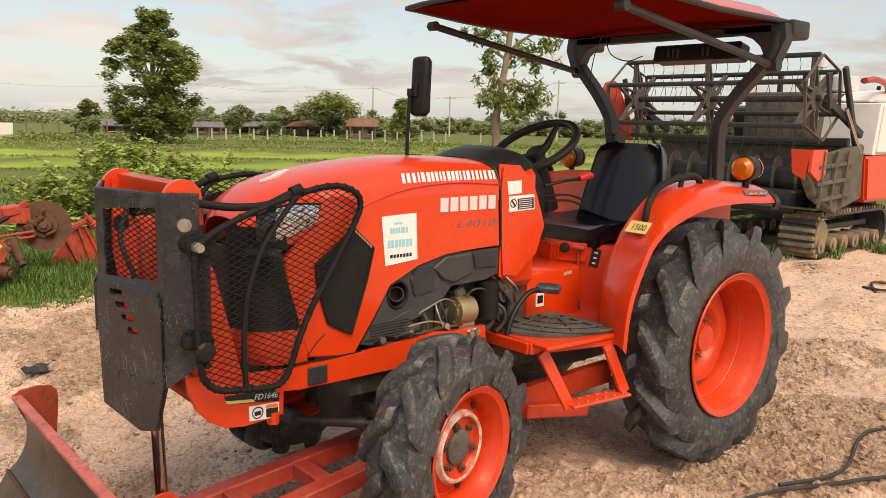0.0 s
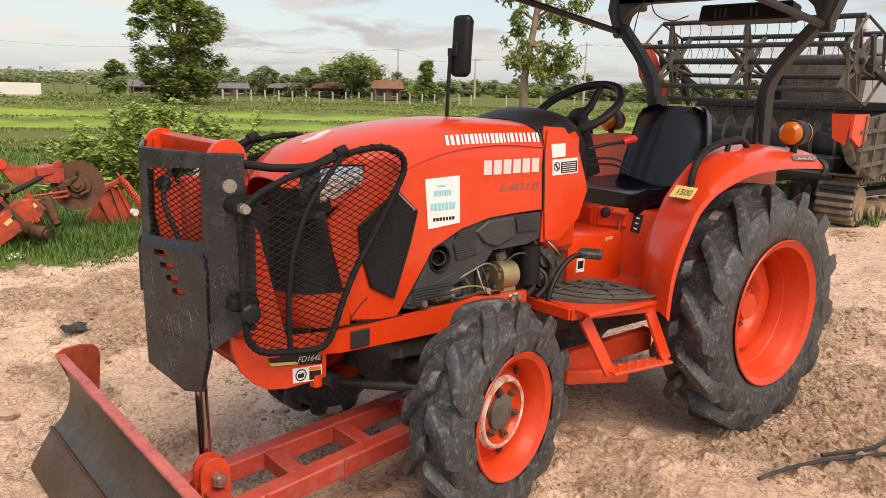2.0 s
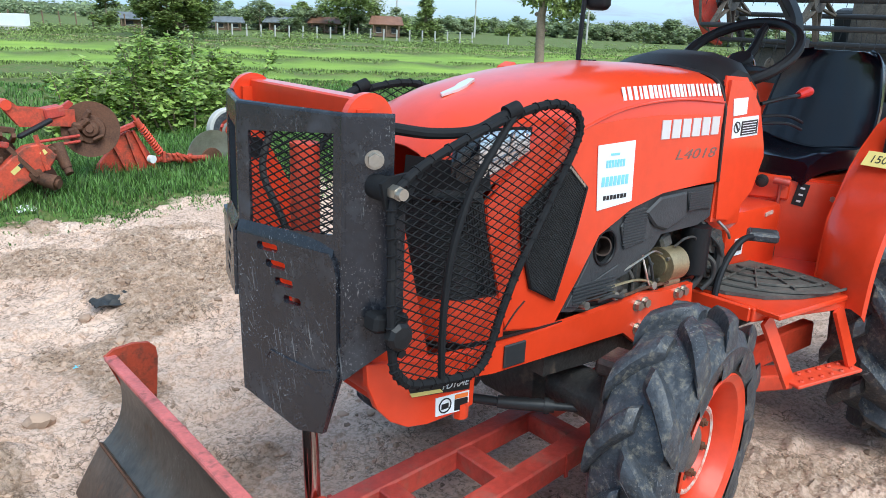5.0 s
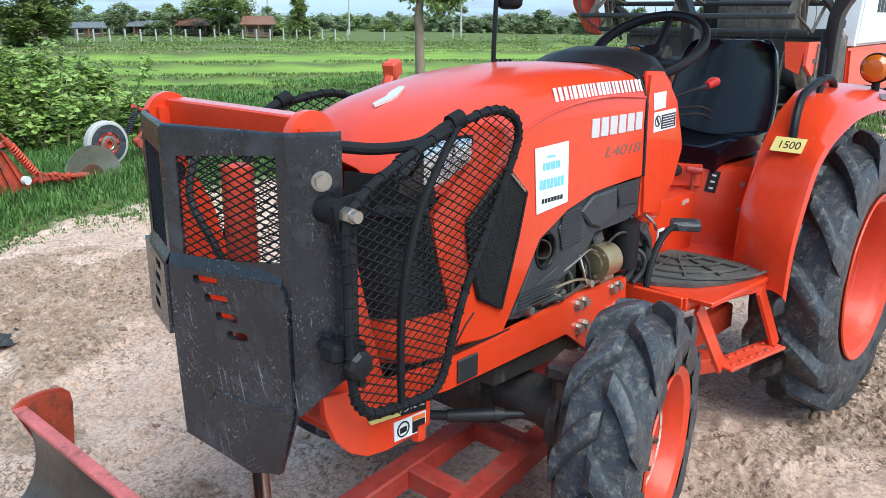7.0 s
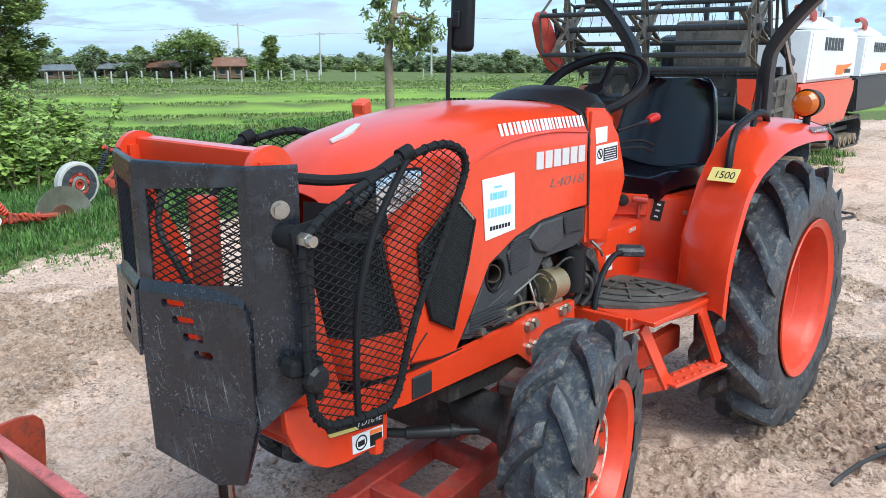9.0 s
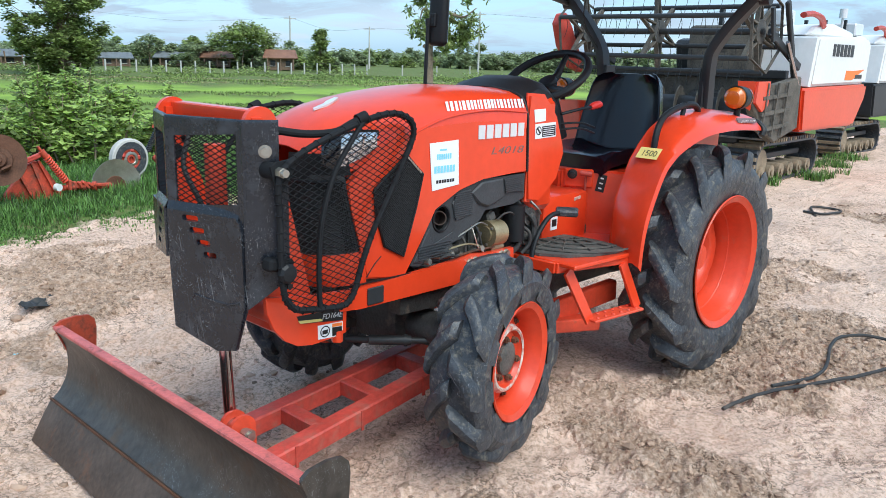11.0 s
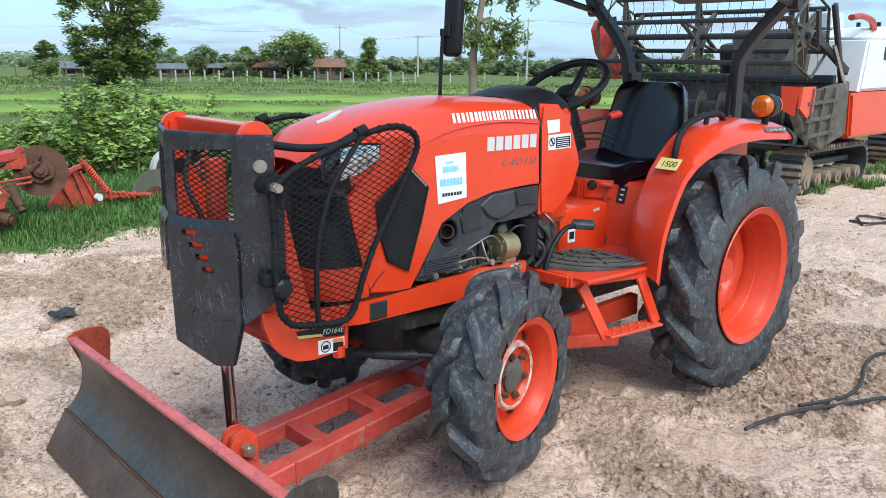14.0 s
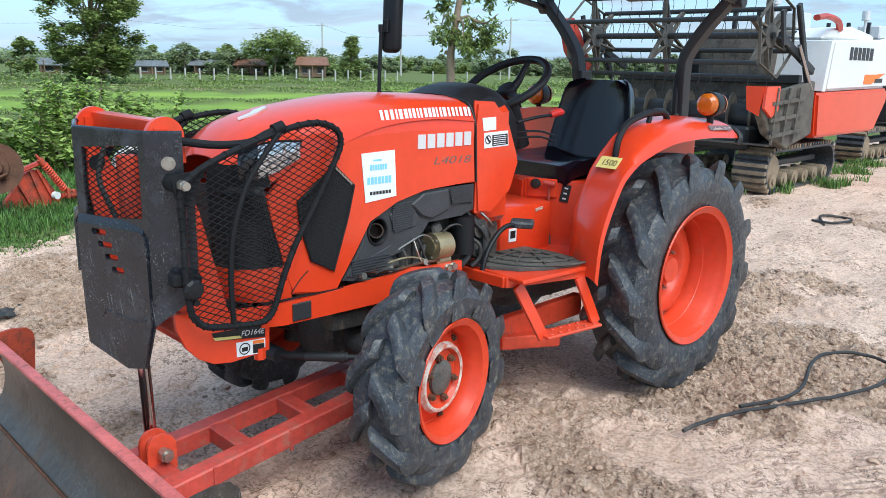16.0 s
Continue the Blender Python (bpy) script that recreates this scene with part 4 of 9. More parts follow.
        loft(bm, [[(nose(x), y * s, z) for x, y in ((1.935, 0.25), (1.99, 0.247), (2.064, 0.231), (2.116, 0.177), (2.14, 0.09), (2.146, 0))] for z in (0.83, 0.79, 0.745)] + [[(nose(x), y * s, 0.715) for x, y in ((1.93, 0.246), (1.985, 0.243), (2.05, 0.226), (2.10, 0.17), (2.12, 0.09), (2.126, 0))]])
        part("nose_apron", solid(bm, 0.008), ORANGE, h)
        # headlamp
        bm = bmesh.new()
        lamp = [(2.135, 0.205), (2.09, 0.228), (2.03, 0.242), (1.96, 0.2475), (1.885, 0.2505)]
        cap = [(2.135, 0.205), (2.10, 0.225), (2.055, 0.238)]
        up = [1.205, 1.222, 1.236, 1.24, 1.236]
        dn = [1.135, 1.125, 1.13, 1.15, 1.185]
        loft(bm, [[(x, y * s, z) for (x, y), z in zip(lamp, up)], [(x + 0.012, (y + 0.010) * s, (a + c) / 2) for (x, y), a, c in zip(lamp, up, dn)], [(x, y * s, z) for (x, y), z in zip(lamp, dn)]])
        hl = part("headlight", solid(bm, 0.004), LAMP, h, "clear faceted headlight lens")
        bm = bmesh.new()
        loft(bm, [[(x + 0.006, (y + 0.006) * s, z + 0.004) for (x, y), z in zip(cap, up)], [(x + 0.018, (y + 0.016) * s, (a + c) / 2) for (x, y), a, c in zip(cap, up, dn)], [(x + 0.006, (y + 0.006) * s, z - 0.004) for (x, y), z in zip(cap, dn)]])
        part("lamp_smoked_end", solid(bm, 0.003), SMOKED, hl, "smoked dark end of the lens")
        for xa, za, xb, zb in ((1.90, 1.228, 1.935, 1.165), (1.945, 1.232, 1.975, 1.150), (1.90, 1.20, 2.02, 1.165)):
            bm = bar(bmesh.new(), (xa, 0.2565 * s, za), (xb, 0.2575 * s, zb), 0.003, 0.006)
            part("lamp_facet", bm, CHROME, hl)
        bm = bmesh.new()
        loft(bm, [[(x - 0.004, (y + 0.0005) * s, z + 0.006) for (x, y), z in zip(lamp, up)], [(x - 0.004, (y + 0.0005) * s, z - 0.016) for (x, y), z in zip(lamp, up)]])
        part("lamp_brow", solid(bm, 0.004), BLACK_P, hl)
    # chromed badge on the nose
    bm = bmesh.new()
    loft(bm, [[(1.975, 0.012, 1.303), (1.985, 0.03, 1.301)], [(1.93, 0.014, 1.318), (1.935, 0.036, 1.314)], [(1.915, 0.01, 1.326), (1.91, 0.034, 1.322)], [(1.86, -0.012, 1.336), (1.855, 0.004, 1.336)]])
    part("nose_badge", solid(bm, 0.007), SILVER, h, "silver nose badge", smooth=False)
    # black side cover, exhaust outlet
    for s in (1, -1):
        poly = [(1.055, 1.022), (1.331, 1.022), (1.469, 0.99), (1.592, 0.93), (1.655, 0.82), (1.715, 0.735), (1.665, 0.725), (1.56, 0.775), (1.44, 0.80), (1.33, 0.86), (1.30, 0.895), (1.12, 0.90), (1.055, 0.92)]
        bm = plate_holes(bmesh.new(), poly, [ring_pts(1.555, 0.893, 0.043, 28, 1.12)], 0.016, Matrix.Translation((0, 0.226 if s > 0 else -0.242, 0)))
        c = part("engine_cover", bm, COVER_P, tractor, "black ribbed plastic engine side cover", smooth=False)
        for nm, pl_, y0, t in (("cover_boss", [(1.205, 1.016), (1.335, 1.012), (1.40, 0.975), (1.345, 0.925), (1.29, 0.908), (1.20, 0.935)], 0.2425, 0.012), ("cover_panel", [(1.068, 1.012), (1.195, 1.012), (1.18, 0.955), (1.068, 0.945)], 0.2425, 0.006), ("cover_panel", [(1.395, 0.99), (1.465, 0.985), (1.50, 0.945), (1.475, 0.875), (1.37, 0.89), (1.36, 0.925)], 0.2425, 0.005), ("cover_panel", [(1.62, 0.87), (1.70, 0.745), (1.66, 0.738), (1.50, 0.80), (1.49, 0.835), (1.60, 0.80)], 0.2425, 0.004)):
            bm = plate(bmesh.new(), pl_, t, Matrix.Translation((0, y0 if s > 0 else -y0 - t, 0)))
            bmesh.ops.recalc_face_normals(bm, faces=bm.faces)
            bmesh.ops.bevel(bm, geom=[e for e in bm.edges if abs(e.verts[0].co.y - e.verts[1].co.y) < 1e-4], offset=min(0.006, t * 0.6), segments=1, affect="EDGES")
            part(nm, bm, COVER_P, c, smooth=False)
        for x0, x1, z0, z1, n in ((1.385, 1.49, 0.89, 0.982, 12), (1.075, 1.185, 0.955, 1.008, 8), (1.50, 1.68, 0.75, 0.80, 6)):
            for k in range(n):
                z = z0 + (z1 - z0) * k / (n - 1)
                sl = 0.10 if x0 > 1.4 else 0.02
                bm = bar(bmesh.new(), (x0 + (z1 - z) * sl, 0.2485 * s, z + 0.003), (x1 - (z1 - z) * sl, 0.2485 * s, z), 0.004, 0.0035)
                part("rib", bm, COVER_P, c, smooth=False)
        bm = tube(bmesh.new(), [(x, 0.243 * s, z) for x, z in ring_pts(1.555, 0.893, 0.044, 32, 1.12)], 0.005, 6, closed=True)
        part("outlet_ring", bm, BLACK_P, c)
        bm = lathe(bmesh.new(), [(-0.10, 0.0), (-0.10, 0.05), (-0.016, 0.052)], Matrix.Translation((1.555, 0.241 * s, 0.893)) @ pose(0, 0, 0, 0, 0, 0 if s > 0 else 180), 28)
        part("outlet_well", bm, NEAR_BLACK, c)
        bm = lathe(bmesh.new(), [(-0.07, 0.030), (0.0, 0.028), (0.0, 0.024), (-0.06, 0.023), (-0.06, 0.0)], Matrix.Translation((1.552, 0.232 * s, 0.893)) @ pose(0, 0, 0, 14, 0, -24 if s > 0 else 156), 24)
        part("exhaust_pipe", bm, DARK_BROWN, c, "dark brown exhaust stub")
    # dash side panel and cowl
    for s in (1, -1):
        poly = [(1.06, 1.352), (0.945, 1.345), (0.90, 1.30), (0.865, 1.25), (0.80, 1.13), (0.79, 1.09), (0.835, 0.975), (0.955, 0.885), (1.045, 0.90), (1.045, 1.03), (1.062, 1.21)]
        bm = plate(bmesh.new(), poly, 0.03, Matrix.Translation((0, 0.222 if s > 0 else -0.252, 0)))
        bmesh.ops.bevel(bm, geom=[e for e in bm.edges if abs(e.verts[0].co.y - e.verts[1].co.y) < 1e-4], offset=0.012, segments=2, affect="EDGES")
        part("dash_side_panel", bm, ORANGE, tractor, angle=40)
    bm = bmesh.new()
    rows = []
    for x, zt, w, d in ((1.064, 1.369, 0.247, 0.10), (1.0, 1.40, 0.22, 0.10), (0.93, 1.415, 0.2, 0.12), (0.84, 1.40, 0.185, 0.15), (0.76, 1.36, 0.17, 0.18), (0.70, 1.30, 0.16, 0.2)):
        half = [(0, zt), (0.5 * w, zt - 0.003), (0.8 * w, zt - 0.018), (0.97 * w, zt - 0.05), (w, zt - d)]
        rows.append([(x, -y, z) for y, z in half[:0:-1]] + [(x, y, z) for y, z in half])
    loft(bm, rows, cap=False)
    part("dash_cowl", solid(bm, 0.006), BLACK_P, tractor, "black plastic instrument cowl")
    bm = box(bmesh.new(), (0.90, 0, 1.08), (0.24, 0.40, 0.5), bev=0.03)
    part("dash_column", bm, ORANGE, tractor)
    # shut line between bonnet and dash
    bm = tube(bmesh.new(), smooth_path([(1.066, 0.05, 1.368), (1.066, 0.2, 1.342), (1.064, 0.246, 1.27), (1.06, 0.25, 1.21), (1.05, 0.25, 1.03)]), 0.006, 6)
    part("rubber_seal", bm, BLACK_T, tractor)
    return h


bonnet = hood()
# the nose is blunt: draw in what stands too far forward
for ob in [c for c in bonnet.children_recursive] + [bonnet]:
    if ob.type == "MESH":
        for v in ob.data.vertices:
            if v.co.x > 2.0:
                v.co.x = 2.0 + (v.co.x - 2.0) * 0.66


def cab():
    # steering wheel
    m = pose(0.612, -0.004, 1.405, 0, 33, 0)
    bm = tube(bmesh.new(), [m @ Vector((0.2 * math.cos(t), 0.2 * math.sin(t), 0)) for t in [2 * math.pi * k / 56 for k in range(56)]], 0.0185, 10, closed=True)
    sw = part("steering_wheel", bm, BLACK_P, tractor, "black three-spoke steering wheel")
    for a in (90, 210, 330):
        t = radians(a + 90)
        bm = tube(bmesh.new(), [m @ Vector((r * math.cos(t), r * math.sin(t), z)) for r, z in ((0.02, -0.045), (0.08, -0.04), (0.15, -0.012), (0.195, 0))], [0.022, 0.018, 0.014, 0.012], 8)
        part("spoke", bm, BLACK_P, sw)
    bm = lathe(bmesh.new(), [(-0.06, 0.035), (-0.03, 0.045), (-0.015, 0.04), (-0.01, 0.0)], m @ pose(0, 0, 0, 90, 0, 0), 24)
    part("horn_cap", bm, BLACK_P, sw)
    bm = rod(bmesh.new(), m @ Vector((0, 0, -0.05)), m @ Vector((0.06, 0, -0.3)), 0.03, 0.05, 16)
    part("steering_column", bm, BLACK_P, tractor)
    bm = bmesh.new()
    tube(bm, smooth_path([(0.72, 0.17, 1.25), (0.62, 0.2, 1.27), (0.5, 0.19, 1.275)]), 0.007, 8)
    lv = part("shuttle_lever", bm, BLACK_P, tractor)
    bm = tube(bmesh.new(), smooth_path([(0.52, 0.19, 1.275), (0.47, 0.19, 1.285), (0.43, 0.19, 1.285)], 3), [0.012, 0.016, 0.018, 0.018, 0.018, 0.016, 0.01], 10)
    part("lever_grip", bm, RED_K, lv, "red plastic grip")
    for dz in (-0.035, -0.06):
        bm = tube(bmesh.new(), smooth_path([(0.75, 0.1, 1.23 + dz), (0.62, 0.2, 1.245 + dz), (0.52, 0.22, 1.22 + dz)]), 0.005, 6)
        part("control_lever", bm, BLACK_P, tractor)
    # seat: cushion and backrest
    seat = bmesh.new()
    rows = []
    for x, zc, w, edge in ((-0.09, 1.03, 0.22, 0.05), (0.0, 1.025, 0.236, 0.055), (0.12, 1.02, 0.24, 0.055), (0.24, 1.03, 0.236, 0.05), (0.33, 1.045, 0.222, 0.02), (0.385, 1.035, 0.20, -0.01)):
        rows.append([(x, y * w, zc + edge * abs(y) ** 3 - 0.012 * (abs(y) > 0.95)) for y in (-1, -0.92, -0.7, -0.4, 0, 0.4, 0.7, 0.92, 1)])
    loft(seat, rows)
    ret = bmesh.ops.extrude_face_region(seat, geom=seat.faces[:])
    for v in [g for g in ret["geom"] if isinstance(g, bmesh.types.BMVert)]:
        v.co.z -= 0.075
        v.co.y *= 0.93
    s = part("seat", seat, VINYL, tractor, "shiny black vinyl driver's seat", angle=50)
    back = bmesh.new()
    rows = []
    for z, x, w in ((1.02, -0.06, 0.232), (1.10, -0.09, 0.236), (1.20, -0.118, 0.230), (1.30, -0.138, 0.214), (1.37, -0.146, 0.198), (1.405, -0.15, 0.172), (1.42, -0.155, 0.13)):
        rows.append([(x + 0.07 * abs(y) ** 3, y * w, z) for y in (-1, -0.92, -0.7, -0.4, 0, 0.4, 0.7, 0.92, 1)])
    loft(back, rows)
    ret = bmesh.ops.extrude_face_region(back, geom=back.faces[:])
    for v in [g for g in ret["geom"] if isinstance(g, bmesh.types.BMVert)]:
        v.co.x -= 0.06
        v.co.y *= 0.95
    part("backrest", back, VINYL, s, angle=50)
    bm = bmesh.new()
    for sg in (1, -1):
        tube(bm, smooth_path([(0.012, 0.230 * sg, 1.04), (-0.022, 0.234 * sg, 1.12), (-0.05, 0.228 * sg, 1.21), (-0.07, 0.212 * sg, 1.30), (-0.082, 0.194 * sg, 1.372), (-0.11, 0.165 * sg, 1.41), (-0.15, 0.12 * sg, 1.424)], 5), 0.005, 6)
    tube(bm, smooth_path([(-0.03, -0.17, 1.052), (-0.02, 0, 1.034), (-0.03, 0.18, 1.056)]), 0.004, 6)
    part("seam", bm, VINYL, s)
    bm = bmesh.new()
    box(bm, (0.13, 0, 0.94), (0.4, 0.36, 0.07), bev=0.01)
    part("seat_base", bm, BLACK_P, s)
    # bodywork below the seat, floor, transmission tunnel
    # seat body: its front runs to a blunt point, with the levers and labels on it
    def seat_front(q, z, off=0.0):
        """A place on the seat body's front, q from the middle to the mudguard."""
        return Vector((0.465 - 0.21 * q + 0.878 * off, 0.385 * q + 0.479 * off, z))

    def on_front(q, z, off):
        m = Matrix(((-0.479, 0, 0.878, 0), (0.878, 0, 0.479, 0), (0, 1, 0, 0), (0, 0, 0, 1)))
        return Matrix.Translation(seat_front(q, z, off)) @ m

    bm = bmesh.new()
    ring = [(0.465, 0.0), (0.255, 0.383), (-0.15, 0.383), (-0.15, -0.383), (0.255, -0.383)]
    loft(bm, [[(x, y, z) for x, y in ring] for z in (0.55, 0.965)], closed=True, cap=True)
    bmesh.ops.bevel(bm, geom=[e for e in bm.edges if min(v.co.z for v in e.verts) > 0.9 or abs(e.verts[0].co.z - e.verts[1].co.z) > 0.2], offset=0.012, segments=2, affect="EDGES")
    part("seat_platform", bm, ORANGE, tractor)
    bm = box(bmesh.new(), (0.45, 0, 0.645), (0.42, 0.76, 0.02), bev=0.003)
    part("floor_pan", bm, ORANGE, tractor)
    bm = box(bmesh.new(), (0.60, 0, 0.75), (0.36, 0.30, 0.25), bev=0.022, seg=2)
    part("tunnel_cover", bm, ORANGE, tractor)
    bm = box(bmesh.new(), (0, 0, 0), (0.14, 0.09, 0.014), bev=0.006)
    bmesh.ops.transform(bm, matrix=on_front(0.22, 0.925, 0.006), verts=bm.verts)
    lp = part("lever_panel", bm, ORANGE, tractor)
    bm = lathe(bmesh.new(), [(0, 0.024), (0.01, 0.024), (0.012, 0.015), (0.032, 0.014), (0.034, 0)], on_front(0.15, 0.945, 0.013) @ pose(0, 0, 0, 90, 0, 0), 20)
    part("knob", bm, BLACK_T, lp)
    bm = bmesh.new()
    rod(bm, seat_front(0.3, 0.84, 0.012), seat_front(0.3, 0.95, 0.03), 0.006)
    rod(bm, seat_front(0.24, 0.955, 0.035), seat_front(0.37, 0.95, 0.035), 0.014)
    part("position_lever", bm, RED_W, tractor, "red control lever")
    bm = box(bmesh.new(), (0, 0, 0), (0.042, 0.085, 0.004), bev=0.001)
    bmesh.ops.transform(bm, matrix=on_front(0.47, 0.905, 0.003) @ pose(0, 0, 0, 0, 0, -10), verts=bm.verts)
    st = part("shift_label", bm, BLACK_T, tractor, "black label with white marks", smooth=False)
    for k in range(3):
        bm = box(bmesh.new(), (0, 0, 0), (0.016, 0.007, 0.002))
        bmesh.ops.transform(bm, matrix=on_front(0.47, 0.905, 0.0065) @ pose(0, 0, 0, 0, 0, -10) @ Matrix.Translation((0, 0.025 - 0.025 * k, 0)), verts=bm.verts)
        part("label_mark", bm, WHITE_P, st, smooth=False)
    for q, z in ((0.12, 0.86), (0.72, 0.90), (0.72, 0.80)):
        bm = rod(bmesh.new(), seat_front(q, z, 0.0), seat_front(q, z, 0.008), 0.011, seg=6)
        part("bolt", bm, STEEL, tractor)
    bm = box(bmesh.new(), (0.52, 0.152, 0.845), (0.05, 0.004, 0.014), (0, 8, 0))
    part("inspection_slot", bm, WHITE_W, tractor, smooth=False)
    # fenders
    I = [(0.575, 0.62), (0.572, 0.76), (0.555, 0.88), (0.455, 1.05), (0.385, 1.12), (0.30, 1.185), (0.16, 1.245), (0.0, 1.262), (-0.2, 1.262), (-0.42, 1.245)]
    M = [(0.655, 0.62), (0.645, 0.76), (0.60, 0.88), (0.485, 1.045), (0.415, 1.11), (0.33, 1.17), (0.17, 1.235), (0.0, 1.25), (-0.2, 1.25), (-0.43, 1.235)]
    O = [(0.688, 0.62), (0.675, 0.76), (0.64, 0.87), (0.555, 1.02), (0.485, 1.08), (0.40, 1.122), (0.22, 1.17), (0.05, 1.187), (-0.17, 1.19), (-0.44, 1.175)]
    for sg in (1, -1):
        bm = bmesh.new()
        rows = []
        for (ix, iz), (mx, mz), (ox, oz) in zip(I, M, O):
            rows.append([(ix, 0.385 * sg, iz), ((ix + mx) / 2 + 0.005, 0.43 * sg, (iz + mz) / 2 + 0.004), (mx, 0.50 * sg, mz), ((mx + ox) / 2 + 0.006, 0.56 * sg, (mz + oz) / 2 + 0.012), (ox, 0.60 * sg, oz), (ox - 0.012, 0.608 * sg, oz - 0.018)])
        fine = []
        cols = [smooth_path([r[k] for r in rows], 4) for k in range(6)]
        fine = [[c[i] for c in cols] for i in range(len(cols[0]))]
        loft(bm, fine)
        f = part("rear_fender", solid(bm, 0.006), ORANGE, tractor, "orange curved rear mudguard", angle=50)
        bm = bmesh.new()
        wall = [(x, z) for x, z in I] + [(-0.42, 1.0), (0.1, 0.72), (0.575, 0.62)][0:2]
        plate(bm, wall, 0.012, Matrix.Translation((0, 0.377 if sg > 0 else -0.389, 0)))
        part("fender_wall", bm, ORANGE, f)
        bm = bmesh.new()
        tube(bm, smooth_path([(-0.40, 0.40 * sg, 1.20), (-0.455, 0.45 * sg, 1.225), (-0.46, 0.55 * sg, 1.20), (-0.455, 0.605 * sg, 1.165), (-0.44, 0.608 * sg, 1.13)]), 0.018, 8)
        part("fender_end_trim", bm, BLACK_P, f)
        bm = tube(bmesh.new(), smooth_path([(0.415, 0.475 * sg, 1.10), (0.405, 0.472 * sg, 1.15), (0.37, 0.465 * sg, 1.205), (0.30, 0.455 * sg, 1.25), (0.17, 0.455 * sg, 1.284), (0.06, 0.455 * sg, 1.294), (0.0, 0.455 * sg, 1.278), (-0.02, 0.455 * sg, 1.25)], 4), 0.015, 10)
        part("grab_rail", bm, BLACK_P, f, "black plastic-coated grab rail")
        bm = rod(bmesh.new(), (0.14, 0.455 * sg, 1.24), (0.12, 0.455 * sg, 1.305), 0.012)
        part("rail_post", bm, BLACK_P, f)
        # indicator lamp
        L = Matrix.Translation((-0.25, 0.535 * sg, 1.322)) @ pose(0, 0, 0, 0, 0, -90)
        bm = lathe(bmesh.new(), [(-0.075, 0.0), (-0.075, 0.045), (-0.06, 0.056), (0.0, 0.06), (0.004, 0.056)], L, 32)
        il = part("indicator_lamp", bm, BLACK_P, f, "round amber indicator in a black housing")
        for a0, a1 in ((0.0, 0.04), (-0.0762, -0.1)):
            bm = lathe(bmesh.new(), [(a0, 0.054), ((a0 + a1) / 2, 0.052), (a1 * 0.92 + a0 * 0.08, 0.035), (a1, 0.0)], L, 32)
            part("lens", bm, AMBER, il, "amber lens")
        bm = rod(bmesh.new(), (-0.28, 0.535 * sg, 1.23), (-0.28, 0.535 * sg, 1.28), 0.016)
        part("lamp_stem", bm, BLACK_P, il)
        if sg > 0:
            # fender stickers
            y = box(bmesh.new(), (0, 0, 0), (0.108, 0.062, 0.002))
            u, v = Vector((0.05, 0.9987, 0)), Vector((-0.7, 0.035, 0.713)).normalized()
            nn = u.cross(v)
            msk = Matrix(((u.x, v.x, nn.x, 0), (u.y, v.y, nn.y, 0), (u.z, v.z, nn.z, 0), (0, 0, 0, 1)))
            msk.translation = Vector((0.452, 0.482, 1.073)) + nn * 0.024
            bmesh.ops.transform(y, matrix=msk, verts=y.verts)
            ys = part("capacity_sticker", y, YELLOW, f, "yellow sticker reading 1500", smooth=False)
            text_mesh("1500", 0.045, BLACK_T, msk @ Matrix.Translation((-0.036, -0.016, 0.0016)), ys, width=0.07, depth=0.0004)
            y = plate(bmesh.new(), [(-0.40, 1.196), (-0.19, 1.206), (-0.19, 1.232), (-0.40, 1.222)], 0.002, Matrix.Translation((0, 0.592, 0)))
            bmesh.ops.rotate(y, cent=(-0.3, 0.592, 1.2), matrix=Matrix.Rotation(radians(35), 3, "X"), verts=y.verts)
            ss = part("shuttle_sticker", y, SILVER_D, f, "dark strip lettered Synchro Shuttle", smooth=False)
            text_mesh("Synchro Shuttle", 0.024, SILVER, Matrix.Translation((-0.2, 0.596, 1.207)) @ pose(0, 0, 0, -35, 0, 0) @ side_frame(0, 0, 0) @ pose(0, 0, 0, 0, 0, -2.5), ss, width=0.17, depth=0.0005)
    # foot platform with rubber mat, pedal, folding step
    for sg in (1, -1):
        bm = box(bmesh.new(), (0.815, 0.33 * sg, 0.662), (0.43, 0.40, 0.018), (0, 0, -4 * sg), bev=0.004)
        pl = part("foot_platform", bm, ORANGE, tractor)
        bm = bmesh.new()
        bar(bm, (1.045, 0.42 * sg, 0.645), (0.655, 0.53 * sg, 0.645), 0.02, 0.045, bev=0.003)
        bar(bm, (1.05, 0.15 * sg, 0.645), (1.045, 0.42 * sg, 0.645), 0.02, 0.045, bev=0.003)
        part("platform_lip", bm, ORANGE, pl)
        bm = bmesh.new()
        outline = [(1.03, 0.2), (1.015, 0.31), (0.95, 0.41), (0.84, 0.475), (0.72, 0.505), (0.645, 0.505), (0.61, 0.42), (0.60, 0.3), (0.62, 0.16), (0.85, 0.14)]
        plate(bm, [(x, y) for x, y in outline], 0.012)
        bmesh.ops.transform(bm, matrix=Matrix.Translation((0, 0, 0.684)) @ Matrix(((1, 0, 0, 0), (0, 0, sg, 0), (0, -1, 0, 0), (0, 0, 0, 1))), verts=bm.verts)
        mt = part("rubber_mat", bm, MAT_M, pl, "dusty ribbed rubber floor mat", smooth=False)
        for r in (0.1, 0.18, 0.26, 0.33):
            bm = tube(bmesh.new(), [(0.64 + r * math.cos(a), (0.2 + r * math.sin(a)) * sg, 0.689) for a in [radians(-12 + 10 * k) for k in range(11)]], 0.005, 5)
            part("mat_rib", bm, MAT_M, mt)
